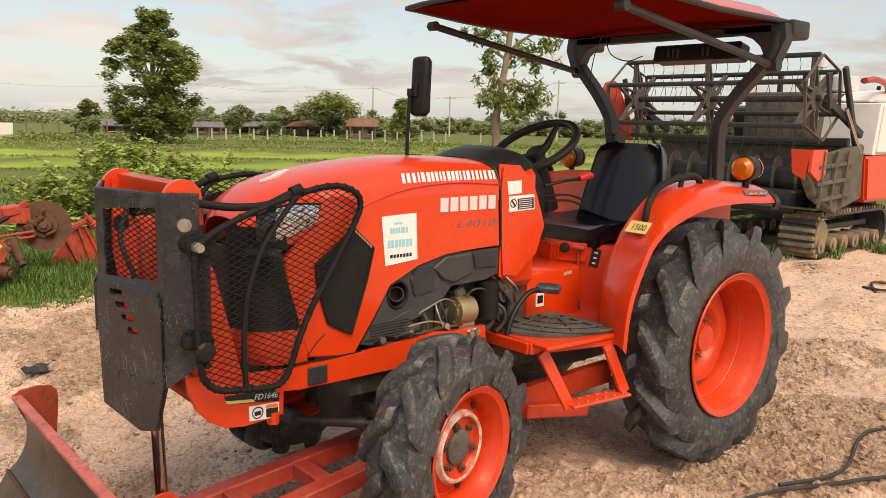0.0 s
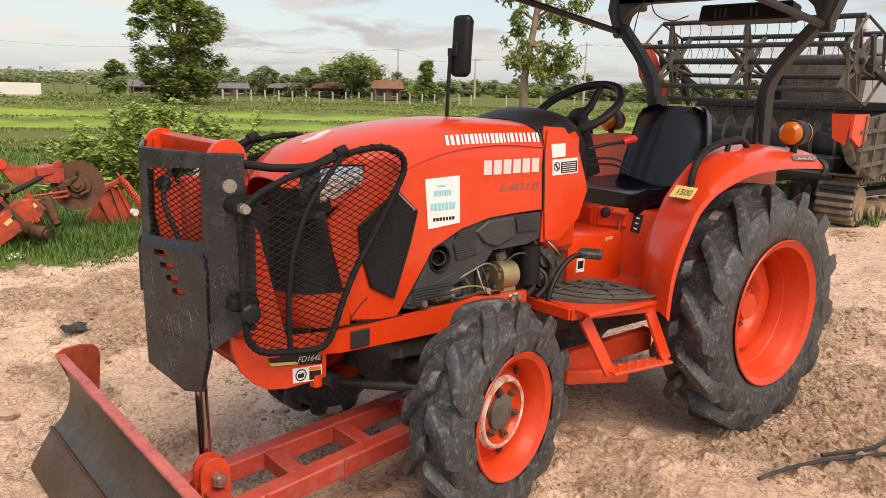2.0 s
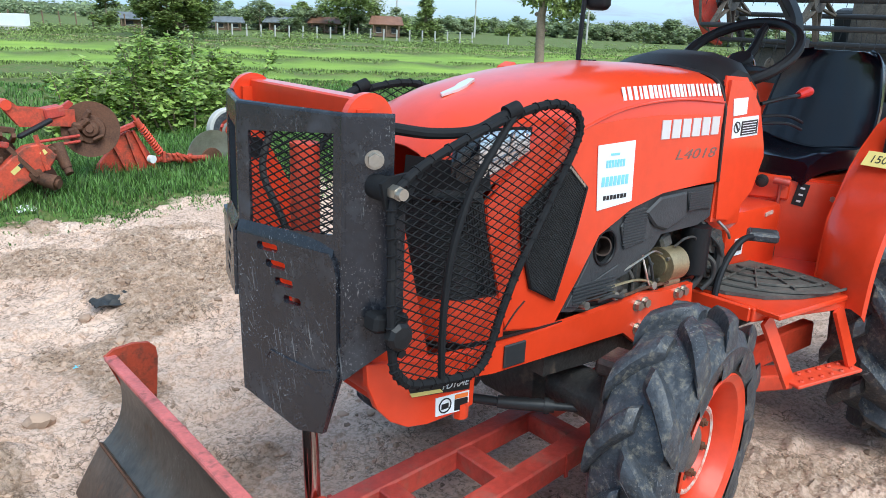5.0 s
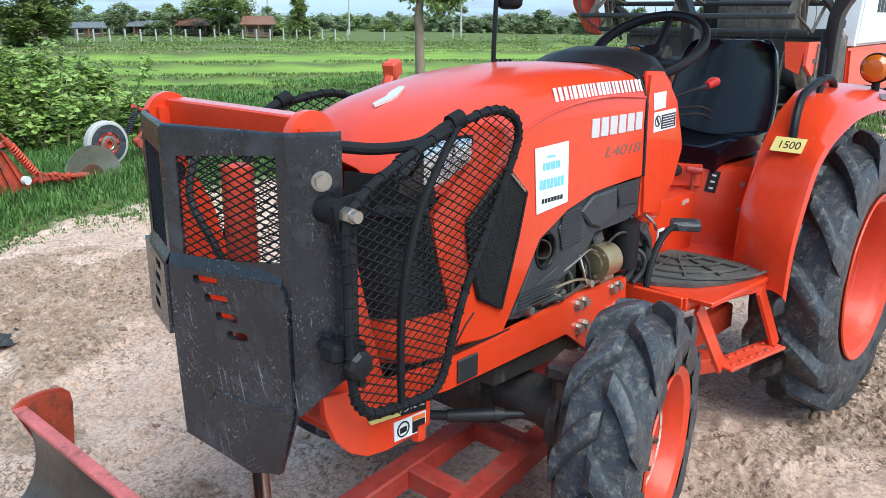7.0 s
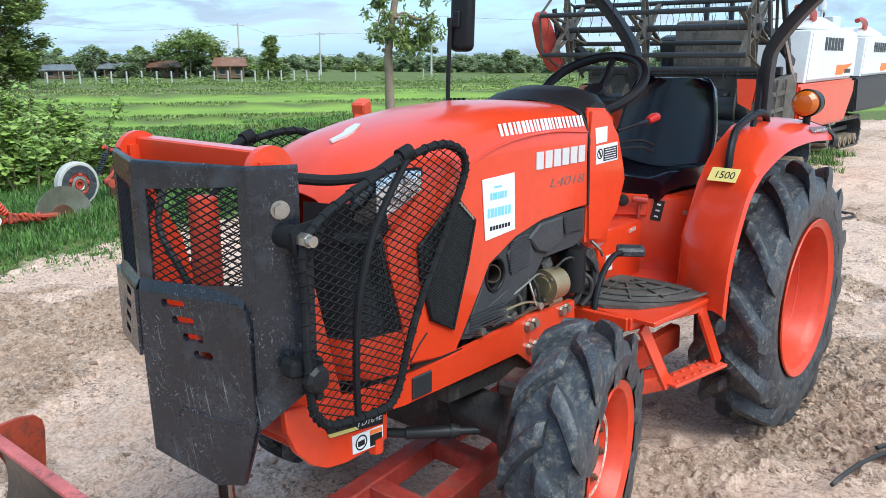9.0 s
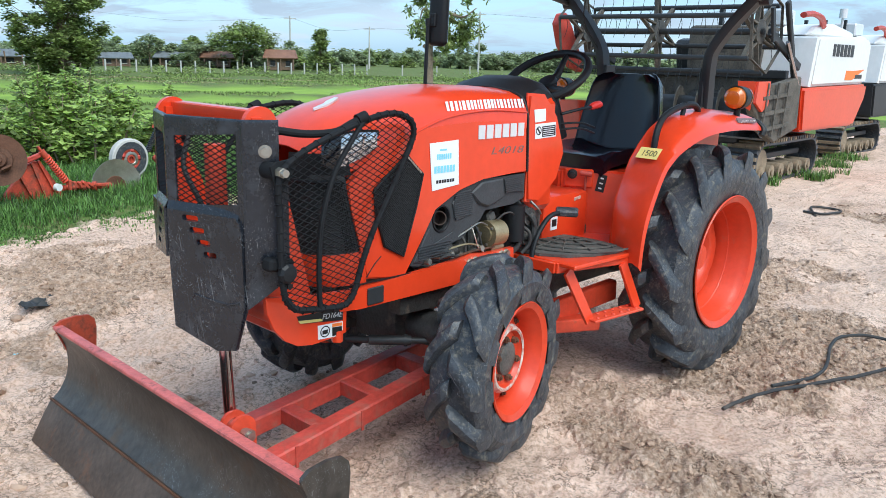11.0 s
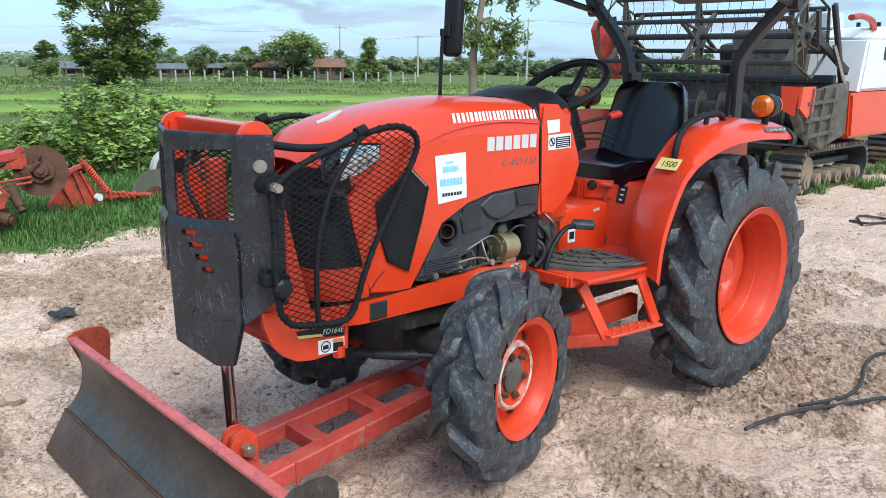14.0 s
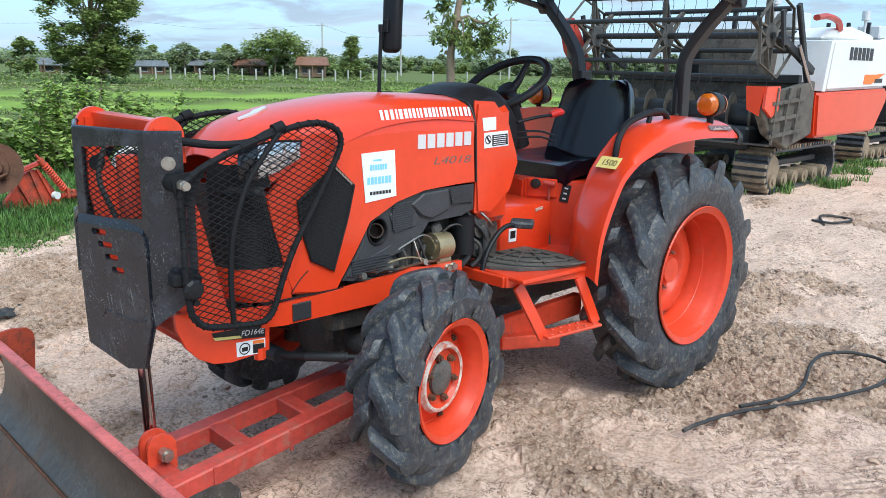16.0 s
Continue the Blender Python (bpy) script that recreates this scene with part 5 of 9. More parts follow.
        for a in (10, 35, 60, 85):
            bm = tube(bmesh.new(), [(0.66 + r * math.cos(radians(a)), (0.2 + r * math.sin(radians(a)) * 0.9) * sg, 0.689) for r in (0.05, 0.3)], 0.004, 5)
            part("mat_rib", bm, MAT_M, mt)
        # folding step
        bm = bmesh.new()
        bar(bm, (1.0, 0.45 * sg, 0.63), (0.885, 0.50 * sg, 0.40), 0.012, 0.055, (1, 0, 0))
        stp = part("step_hanger", bm, ORANGE, tractor, "orange folding step")
        bm = bar(bmesh.new(), (0.70, 0.53 * sg, 0.63), (0.625, 0.575 * sg, 0.425), 0.012, 0.055, (1, 0, 0))
        part("rear_hanger", bm, ORANGE, stp)
        bm = bmesh.new()
        bar(bm, (0.89, 0.50 * sg, 0.405), (0.62, 0.575 * sg, 0.425), 0.085, 0.012, bev=0.003)
        tr = part("step_tread", bm, ORANGE_W, stp)
        for i in range(6):
            for j in (-0.022, 0.022):
                q = Vector((0.865 - i * 0.042, (0.507 + i * 0.0117) * sg + j, 0.414 + i * 0.003))
                bm = lathe(bmesh.new(), [(0, 0.009), (0.006, 0.006), (0.006, 0.004), (0, 0.004)], Matrix.Translation(q) @ pose(0, 0, 0, 90, 0, 0), 8)
                part("grip_stud", bm, ORANGE_W, tr)
    bm = tube(bmesh.new(), smooth_path([(0.99, 0.30, 0.60), (1.03, 0.285, 0.65), (1.0, 0.275, 0.73), (0.94, 0.27, 0.795), (0.885, 0.27, 0.826), (0.84, 0.275, 0.83)], 5), 0.011, 8)
    cp = part("clutch_pedal", bm, BLACK_P, tractor, "black foot pedal on a bent arm")
    bm = box(bmesh.new(), (0.80, 0.29, 0.833), (0.055, 0.10, 0.03), (0, 12, 34), bev=0.007)
    part("pedal_pad", bm, RUBBER, cp)
    bm = box(bmesh.new(), (0.803, 0.29, 0.847), (0.035, 0.075, 0.006), (0, 12, 34), bev=0.002)
    part("pad_grip", bm, GREY_M, cp)
    bm = box(bmesh.new(), (0.70, 0.152, 0.745), (0.05, 0.004, 0.06), (0, 0, 0))
    wl_ = part("warning_label", bm, WHITE_P, tractor, "small white warning label", smooth=False)
    bm = box(bmesh.new(), (0.70, 0.1545, 0.748), (0.034, 0.002, 0.034))
    part("label_mark", bm, BLACK_T, wl_, smooth=False)


cab()


def canopy():
    for sg in (1, -1):
        pts = smooth_path([(-0.385, 0.315 * sg, 1.0), (-0.385, 0.315 * sg, 1.27), (-0.36, 0.325 * sg, 1.47), (-0.355, 0.345 * sg, 1.56), (-0.352, 0.43 * sg, 1.68), (-0.35, 0.53 * sg, 1.79), (-0.352, 0.585 * sg, 1.86), (-0.355, 0.60 * sg, 1.95)], 5)
        bm = bmesh.new()
        rows = []
        for i, p in enumerate(pts):
            a, b = pts[max(0, i - 1)], pts[min(len(pts) - 1, i + 1)]
            t = (b - a).normalized()
            u = Vector((1, 0, 0))
            v = t.cross(u).normalized()
            rows.append([p + u * du * 0.036 + v * dv * 0.024 for du, dv in ((-1, -0.8), (-0.9, -1), (0.9, -1), (1, -0.8), (1, 0.8), (0.9, 1), (-0.9, 1), (-1, 0.8))])
        loft(bm, rows, closed=True, cap=True)
        po = part("canopy_post", bm, GREY_M, tractor, "dark grey bent steel canopy post", angle=40)
        bm = bmesh.new()
        box(bm, (-0.385, 0.30 * sg, 1.33), (0.10, 0.03, 0.26), bev=0.005)
        part("post_bracket", bm, GREY_M, po)
        for z in (1.25, 1.42):
            bm = rod(bmesh.new(), (-0.36, 0.315 * sg, z), (-0.335, 0.315 * sg, z), 0.012, seg=6)
            part("bolt", bm, STEEL, po)
        # arched gusset under the roof
        arc = [(0.55, 1.80), (0.548, 1.845), (0.53, 1.885), (0.49, 1.92), (0.43, 1.943), (0.34, 1.952), (0.34, 1.985), (0.64, 1.985), (0.65, 1.92), (0.60, 1.80)]
        bm = bmesh.new()
        A = [bm.verts.new((-0.39, y * sg, z)) for y, z in arc]
        B = [bm.verts.new((-0.32, y * sg, z)) for y, z in arc]
        bm.faces.new(A)
        bm.faces.new(B[::-1])
        for i in range(len(arc)):
            j = (i + 1) % len(arc)
            bm.faces.new((A[i], B[i], B[j], A[j]))
        part("post_gusset", bm, GREY_M, po)
        # rear corner casting
        bm = box(bmesh.new(), (-0.46, 0.60 * sg, 1.965), (0.16, 0.11, 0.085), (0, 0, 0), bev=0.015, seg=2)
        part("corner_bracket", bm, GREY_M, po)
        # long stay from post to roof front
        bm = bmesh.new()
        tube(bm, [(-0.355, 0.575 * sg, 1.80), (0.30, 0.56 * sg, 1.893), (0.755, 0.55 * sg, 1.957)], 0.017, 10)
        rod(bm, (-0.355, 0.56 * sg, 1.80), (-0.355, 0.61 * sg, 1.80), 0.03, seg=14)
        rod(bm, (0.755, 0.53 * sg, 1.957), (0.755, 0.575 * sg, 1.957), 0.022, seg=14)
        part("canopy_stay", bm, GREY_M, po, "dark grey tubular stay")
    bm = box(bmesh.new(), (-0.355, 0, 1.965), (0.07, 1.16, 0.04), bev=0.006)
    part("canopy_crossbar", bm, GREY_M, tractor)
    # roof shell, lining, rim
    xs = [0.90, 0.86, 0.76, 0.5, 0.2, -0.1, -0.35, -0.47, -0.52]
    bm, bl = bmesh.new(), bmesh.new()
    rows, low = [], []
    for x in xs:
        e = sstep(0.95, 0.6, x) * sstep(-0.6, -0.35, x)
        w = 0.62 - 0.05 * (1 - e)
        zb = 1.995 + 0.03 * sstep(0.2, 0.9, x)
        rows.append([(x, y * w, zb + (0.12 * e + 0.01) * (1 - abs(y) ** 4)) for y in (-1, -0.93, -0.8, -0.5, -0.2, 0.2, 0.5, 0.8, 0.93, 1)])
        low.append([(x, y * (w - 0.01), zb - 0.004 + 0.03 * e * (1 - abs(y) ** 3)) for y in (-1, -0.93, -0.8, -0.5, -0.2, 0.2, 0.5, 0.8, 0.93, 1)])
    loft(bm, rows)
    cn = part("canopy_roof", bm, ORANGE, tractor, "orange moulded canopy roof with dark red lining", angle=50)
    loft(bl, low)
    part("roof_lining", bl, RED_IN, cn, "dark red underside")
    rim = [r[0] for r in rows] + [p for p in rows[-1][1:]] + [r[-1] for r in rows[::-1][1:]] + [p for p in rows[0][::-1][1:-1]]
    bm = tube(bmesh.new(), rim, 0.012, 8, closed=True)
    part("roof_rim", bm, GREY_M, cn)
    bm = box(bmesh.new(), (-0.47, 0.12, 1.88), (0.10, 0.50, 0.085), (0, -12, 0), bev=0.01)
    fan = part("fan_box", bm, BLACK_P, cn, "black slotted box under the roof")
    for k in range(5):
        bm = box(bmesh.new(), (-0.418, -0.03 + (k % 3) * 0.028 + (k // 3) * 0.20, 1.885), (0.008, 0.014, 0.045))
        part("slot", bm, GREY_M, fan)
    bm = tube(bmesh.new(), smooth_path([(-0.2, -0.3, 1.98), (-0.2, -0.35, 1.86), (-0.25, -0.4, 1.7), (-0.32, -0.34, 1.55)]), 0.003, 6)
    part("cable", bm, BLACK_T, cn)
    bm = tube(bmesh.new(), smooth_path([(-0.2, -0.28, 1.98), (-0.2, -0.24, 1.88), (-0.22, -0.15, 1.84), (-0.22, -0.05, 1.86)]), 0.003, 6)
    part("cable", bm, BLACK_T, cn)


canopy()


def mirror():
    bm = bmesh.new()
    tube(bm, smooth_path([(1.057, -0.357, 1.31), (1.054, -0.356, 1.46), (1.048, -0.353, 1.63)]), 0.0085, 8)
    rod(bm, (1.048, -0.353, 1.618), (1.048, -0.353, 1.650), 0.0125)
    mp = part("mirror_stalk", bm, BLACK_P, tractor, "black mirror on a thin stalk")
    bm = box(bmesh.new(), (0, 0, 0), (0.05, 0.092, 0.262), bev=0.024, seg=4)
    mm = Matrix.Translation((1.006, -0.328, 1.660)) @ pose(0, 0, 0, 0, -3, 12)
    bmesh.ops.transform(bm, matrix=mm, verts=bm.verts)
    hd = part("mirror_head", bm, BLACK_P, mp)
    bm = box(bmesh.new(), tuple(mm @ Vector((-0.0255, 0, 0))), (0.002, 0.074, 0.225), (0, -3, 12))
    part("mirror_face", bm, mirror_m, hd)
    bm = box(bmesh.new(), tuple(mm @ Vector((0.028, -0.012, -0.018))), (0.016, 0.03, 0.06), (0, -3, 12), bev=0.004)
    for z in (-0.035, -0.001):
        rod(bm, mm @ Vector((0.034, -0.012, z)), mm @ Vector((0.040, -0.012, z)), 0.005, seg=8)
    part("mirror_clamp", bm, BLACK_P, mp)
    bm = bmesh.new()
    box(bm, (1.034, -0.338, 1.335), (0.02, 0.075, 0.03), (0, 0, 40), bev=0.004)
    for k in range(4):
        rod(bm, (1.046 - 0.010 * k, -0.353 + 0.0125 * k, 1.345), (1.046 - 0.010 * k, -0.353 + 0.0125 * k, 1.363), 0.007)
    part("stalk_bracket", bm, BLACK_P, mp)


mirror()


def guards():
    # black guard on the blade mast: a window sheet with a cheek each side, the lower sheet standing proud
    fm = part("blade_mast", rod(bmesh.new(), (2.28, -0.26, 0.66), (2.28, 0.215, 0.66), 0.03, seg=14), ORANGE_W, tractor, "orange lift mast of the front blade")
    for y in (-0.29, 0.226):
        bm = plate(bmesh.new(), [(2.335, 1.30), (2.37, 1.30), (2.375, 1.05), (2.325, 0.74), (2.26, 0.66), (2.15, 0.66), (2.203, 0.87), (2.247, 1.05), (2.295, 1.14), (2.325, 1.2)], 0.014, Matrix.Translation((0, y, 0)))
        part("mast_plate", bm, ORANGE, fm, smooth=False)
        lobe = [(-0.06, -0.06), (0.06, -0.06)] + [(0.058 * math.cos(a), 0.018 + 0.058 * math.sin(a)) for a in [math.pi * k / 14 for k in range(15)]]
        bm = plate(bmesh.new(), lobe, 0.02, Matrix.Translation((2.336, y + (-0.012 if y > 0 else -0.02), 1.256)))
        part("mast_ear", bm, ORANGE, fm, smooth=False)
    bm = bar(bmesh.new(), (2.32, -0.29, 1.283), (2.32, 0.22, 1.283), 0.05, 0.07, bev=0.004)
    part("mast_crossbar", bm, ORANGE, fm)
    bm = tube(bmesh.new(), smooth_path([(2.37, -0.13, 1.22), (2.40, -0.12, 1.12), (2.39, -0.05, 1.02), (2.36, 0.0, 0.9)]), 0.009, 8)
    part("ram_hose", bm, HOSE, fm)
    A, B, C, D, E = [Vector((*q, 0)) for q in ((2.485, -0.055), (2.398, 0.235), (2.31, 0.285), (2.40, -0.29), (2.31, -0.335))]
    zt = 1.288

    def wall_frame(p, q, flip):
        """Local x from p to q, y out of the sheet, z up."""
        d = (q - p).normalized()
        n = Vector((d.y, -d.x, 0)) * flip
        return Matrix(((d.x, n.x, 0, p.x), (d.y, n.y, 0, p.y), (0, 0, 1, 0), (0, 0, 0, 1))), (q - p).length

    def shoulder(F, u0, u1, z, out, parent):
        rows = []
        for k in range(6):
            t = k / 5
            rows.append([F @ Vector((u, 0.008 + out * math.sin(t * math.pi / 2), z + 0.028 * (1 - t) ** 1.5 - 0.02 * ((u - u0) / (u1 - u0)) ** 6)) for u in [u0 + (u1 - u0) * i / 8 for i in range(9)]])
        bm = bmesh.new()
        loft(bm, rows)
        part("shoulder", solid(bm, 0.003), BLACK_M, parent, angle=60)

    # main sheet
    F, L = wall_frame(A, B, 1)
    win = [(0.034, 1.018), (L - 0.022, 1.04), (L - 0.022, 1.252), (0.034, 1.232)]
    slots = [round_rect(0.062 + 0.027 * k, 0.126 + 0.023 * k, 0.972 - 0.0365 * k, 0.99 - 0.0365 * k, 0.006, 2) for k in range(4)]
    bm = plate_holes(bmesh.new(), [(0, zt), (L, zt), (L, 0.715), (0.256, 0.572), (0.183, 0.558), (0.01, 0.612), (0, 0.85)], [win] + slots, 0.008, F)
    face = part("guard_face", bm, BLACK_M, tractor, "scratched black steel guard plate", smooth=False)
    bm = plate_holes(bmesh.new(), [(-0.002, 1.0), (L - 0.03, 1.0), (L - 0.014, 0.985), (L - 0.006, 0.95), (L - 0.003, 0.722), (0.258, 0.575), (0.183, 0.56), (0.008, 0.614), (-0.002, 0.85)], slots, 0.008, F @ Matrix.Translation((0, 0.0085, 0)))
    part("lower_sheet", bm, BLACK_M, face, smooth=False)
    shoulder(F, -0.002, L - 0.02, 1.0, 0.0085, face)
    bm = tube(bmesh.new(), [F @ Vector((u, 0.0165, z)) for u, z in ((0.085, 0.715), (0.10, 0.735), (0.16, 0.728), (0.235, 0.722), (0.282, 0.735))], 0.004, 6)
    part("fold", bm, BLACK_M, face)
    bm = screen(bmesh.new(), [(u + du, z + dz) for (u, z), (du, dz) in zip(win, ((-0.004, -0.004), (0.004, -0.004), (0.004, 0.004), (-0.004, 0.004)))], F @ Matrix.Translation((0, 0.003, 0)), 0.036, 0.0175, 0.0018)
    tagged(part("mesh_screen", bm, WIRE_M, face, "black expanded-metal screen", smooth=False), kind="stuff")
    # far sheet, with its own window and slots
    Fd, Ld = wall_frame(A, D, -1)
    win = [(0.03, 1.018), (Ld - 0.03, 1.01), (Ld - 0.03, 1.236), (0.03, 1.232)]
    slots = [round_rect(0.05 + 0.02 * k, 0.11 + 0.02 * k, 0.972 - 0.0365 * k, 0.99 - 0.0365 * k, 0.006, 2) for k in range(4)]
    bm = plate_holes(bmesh.new(), [(0, zt), (Ld, zt), (Ld, 0.83), (0.01, 0.85)], [win] + slots, 0.008, Fd)
    ff = part("guard_face", bm, BLACK_M, tractor, "scratched black steel guard plate", smooth=False)
    bm = plate_holes(bmesh.new(), [(0, 1.0), (Ld + 0.012, 1.0), (Ld + 0.005, 0.82), (0.0, 0.845)], slots, 0.014, Fd @ Matrix.Translation((0, 0.0085, 0)))
    part("lower_sheet", bm, BLACK_M, ff, smooth=False)
    shoulder(Fd, 0.0, Ld + 0.01, 1.0, 0.0145, ff)
    bm = screen(bmesh.new(), win, Fd @ Matrix.Translation((0, 0.003, 0)), 0.036, 0.0175, 0.0018)
    tagged(part("mesh_screen", bm, WIRE_M, ff, "black expanded-metal screen", smooth=False), kind="stuff")
    # cheeks
    for P, Q, flip, z0, z1 in ((B, C, 1, 0.715, 0.79), (D, E, -1, 0.83, 0.86)):
        F2, L2 = wall_frame(P, Q, flip)
        bm = plate(bmesh.new(), [(0, zt), (L2, zt), (L2, z1), (0, z0)], 0.008, F2)
        ck = part("guard_side", bm, BLACK_M, tractor, "scratched black steel guard cheek", smooth=False)
        bm = plate(bmesh.new(), [(L2 + 0.001, 1.12), (L2 + 0.026, 1.12), (L2 + 0.026, z1 + 0.01), (L2 + 0.001, z1 + 0.01)], 0.018, F2 @ Matrix.Translation((0, -0.012, 0)))
        part("cheek_return", bm, BLACK_M, ck, smooth=False)
        if flip > 0:
            bm = rod(bmesh.new(), F2 @ Vector((L2 * 0.6, 0.008, 1.203)), F2 @ Vector((L2 * 0.6, 0.026, 1.203)), 0.0145, seg=6)
            rod(bm, F2 @ Vector((L2 * 0.6, 0.008, 1.203)), F2 @ Vector((L2 * 0.6, 0.012, 1.203)), 0.02, seg=20)
            part("bolt", bm, STEEL, ck, "plated hex bolt", smooth=False)
    bm = tube(bmesh.new(), [E + Vector((0, 0, zt)), D + Vector((0, 0, zt)), A + Vector((0, 0, zt)), B + Vector((0, 0, zt)), C + Vector((0, 0, zt))], 0.0075, 8)
    part("guard_edge", bm, BLACK_M, face)
    for q, zl in ((A, 0.85), (B, 0.72), (D, 0.835)):
        bm = rod(bmesh.new(), q + Vector((0, 0, zl)), q + Vector((0, 0, zt)), 0.009, seg=12)
        part("guard_bend", bm, BLACK_M, face)
    for s in (1, -1):
        # boss and bolt of the side guard
        bm = bmesh.new()
        rod(bm, (2.345, 0.27 * s, 1.148), (2.345, 0.325 * s, 1.148), 0.026, seg=20)
        plate(bm, [(2.372, 1.165), (2.35, 1.178), (2.30, 1.183), (2.25, 1.205), (2.335, 1.08), (2.36, 1.11)], 0.01, Matrix.Translation((0, 0.322 if s > 0 else -0.332, 0)))
        bs = part("guard_hinge", bm, WIRE_M, tractor)
        bm = rod(bmesh.new(), (2.345, 0.33 * s, 1.148), (2.345, 0.356 * s, 1.148), 0.0155, seg=6)
        rod(bm, (2.345, 0.356 * s, 1.148), (2.345, 0.37 * s, 1.148), 0.012, seg=12)
        part("bolt", bm, STEEL, bs, "plated hex bolt", smooth=False)
        bm = bmesh.new()
        box(bm, (2.335, 0.305 * s, 0.862), (0.09, 0.05, 0.04), (0, -8, 0), bev=0.008)
        part("guard_latch", bm, WIRE_M, tractor, "grimy black latch")
        bm = lathe(bmesh.new(), [(0, 0.018), (0.004, 0.03), (0.022, 0.032), (0.03, 0.024), (0.032, 0)], Matrix.Translation((2.33, 0.33 * s, 0.84)) @ pose(0, 0, 0, 0, 0, 0 if s > 0 else 180), 9)
        rod(bm, (2.32, 0.30 * s, 0.80), (2.32, 0.345 * s, 0.797), 0.011, seg=6)
        part("latch_knob", bm, BLACK_P, tractor, "black fluted plastic knob", smooth=False)
        # side guard: wrapped round bar with screen, closing in towards the rear
        poly = [(2.345, 1.148), (2.279, 1.190), (2.166, 1.233), (2.029, 1.272), (1.911, 1.296), (1.827, 1.297), (1.765, 1.274), (1.745, 1.239), (1.756, 1.196), (1.817, 1.101), (1.883, 1.003), (1.948, 0.908), (1.998, 0.811), (2.03, 0.732), (2.054, 0.696), (2.095, 0.680), (2.194, 0.693), (2.283, 0.712), (2.324, 0.745), (2.340, 0.785), (2.348, 0.891), (2.349, 1.015), (2.353, 1.09)]
        lean = Matrix(((1, 0, 0, 0), (0.1 * s, 1, 0, 0.105 * s), (0, 0, 1, 0), (0, 0, 0, 1)))
        ring = smooth_path([(x, 0.0, z) for x, z in poly + poly[:1]], 7)[:-1]
        bm = tube(bmesh.new(), ring, 0.0105, 8, closed=True)
        for i in range(0, len(ring), 3):
            p, q = ring[i], ring[(i + 1) % len(ring)]
            t = (q - p).normalized()
            u = Vector((0, 1, 0))
            v = t.cross(u)
            tube(bm, [p + t * 0.012 * (k / 8 - 0.5) + (u * math.cos(2 * math.pi * k / 8) + v * math.sin(2 * math.pi * k / 8)) * 0.0112 for k in range(9)], 0.0027, 4)
        bmesh.ops.transform(bm, matrix=lean, verts=bm.verts)
        sg = part("side_guard", bm, WIRE_M, tractor, "black side guard of wrapped bar and expanded mesh")
        bm = tube(bmesh.new(), smooth_path([(2.0, 0.004, 1.28), (2.068, 0.006, 1.206), (2.128, 0.008, 1.132), (2.167, 0.009, 1.049), (2.19, 0.009, 0.97), (2.2, 0.008, 0.872), (2.199, 0.005, 0.782), (2.193, 0.002, 0.695)], 9), 0.0085, 8, ridge=0.2)
        bmesh.ops.transform(bm, matrix=lean, verts=bm.verts)
        part("guard_rib", bm, WIRE_M, sg)
        bm = screen(bmesh.new(), [(p.x, p.z) for p in ring], Matrix(), 0.041, 0.0205, 0.0017)
        bmesh.ops.transform(bm, matrix=lean, verts=bm.verts)
        tagged(part("mesh_screen", bm, WIRE_M, sg, "black expanded-metal screen", smooth=False), kind="stuff")
        bm = tube(bmesh.new(), smooth_path([(2.30, 0.255 * s, 1.262), (2.20, 0.27 * s, 1.247), (2.10, 0.29 * s, 1.25), (2.04, 0.30 * s, 1.275), (1.99, 0.304 * s, 1.292)], 5), 0.0125, 10)
        rod(bm, (2.02, 0.302 * s, 1.285), (1.985, 0.304 * s, 1.297), 0.018)
        part("guard_brace", bm, WIRE_M, sg)
        # rounded orange bumper cheek under the guard
        arc = [(2.35, 0.745), (2.345, 0.69), (2.32, 0.63), (2.28, 0.585), (2.23, 0.556), (2.17, 0.546), (2.10, 0.549), (2.028, 0.556), (2.022, 0.705), (2.2, 0.72)]
        bm = plate(bmesh.new(), arc, 0.02, Matrix.Translation((0, 0.236 if s > 0 else -0.256, 0)))
        bmesh.ops.recalc_face_normals(bm, faces=bm.faces)
        bmesh.ops.bevel(bm, geom=[e for e in bm.edges if abs(e.verts[0].co.y - e.verts[1].co.y) < 1e-4], offset=0.002, segments=1, affect="EDGES")
        ck = part("bumper_cheek", bm, ORANGE, tractor, "rounded orange bumper plate", smooth=False)
        bm = rod(bmesh.new(), (2.06, 0.246 * s, 0.53), (2.06, 0.246 * s, 0.57), 0.02, seg=8)
        part("tow_lug", bm, ORANGE, ck)
        if s > 0:
            bm = plate(bmesh.new(), [(2.222, 0.632), (2.045, 0.606), (2.043, 0.634), (2.06, 0.650), (2.235, 0.660)], 0.002, Matrix.Translation((0, 0.2565, 0)))
            bd = part("model_sticker", bm, BLACK_T, ck, "black and yellow sticker reading FD164E", smooth=False)
            bm = plate(bmesh.new(), [(2.224, 0.634), (2.13, 0.622), (2.14, 0.632), (2.232, 0.645)], 0.002, Matrix.Translation((0, 0.2592, 0)))
            part("sticker_stripe", bm, YELLOW, bd, smooth=False)
            text_mesh("FD164E", 0.026, SILVER, side_frame(2.135, 0.26, 0.628) @ pose(0, 0, 0, 0, 0, -5), bd, font_shear=0.2, width=0.085, depth=0.0005)
            bm = plate(bmesh.new(), [(2.150, 0.560), (2.046, 0.552), (2.045, 0.602), (2.151, 0.609)], 0.002, Matrix.Translation((0, 0.2565, 0)))
            lb = part("warning_label", bm, WHITE_P, ck, "white label with black pictogram", smooth=False)
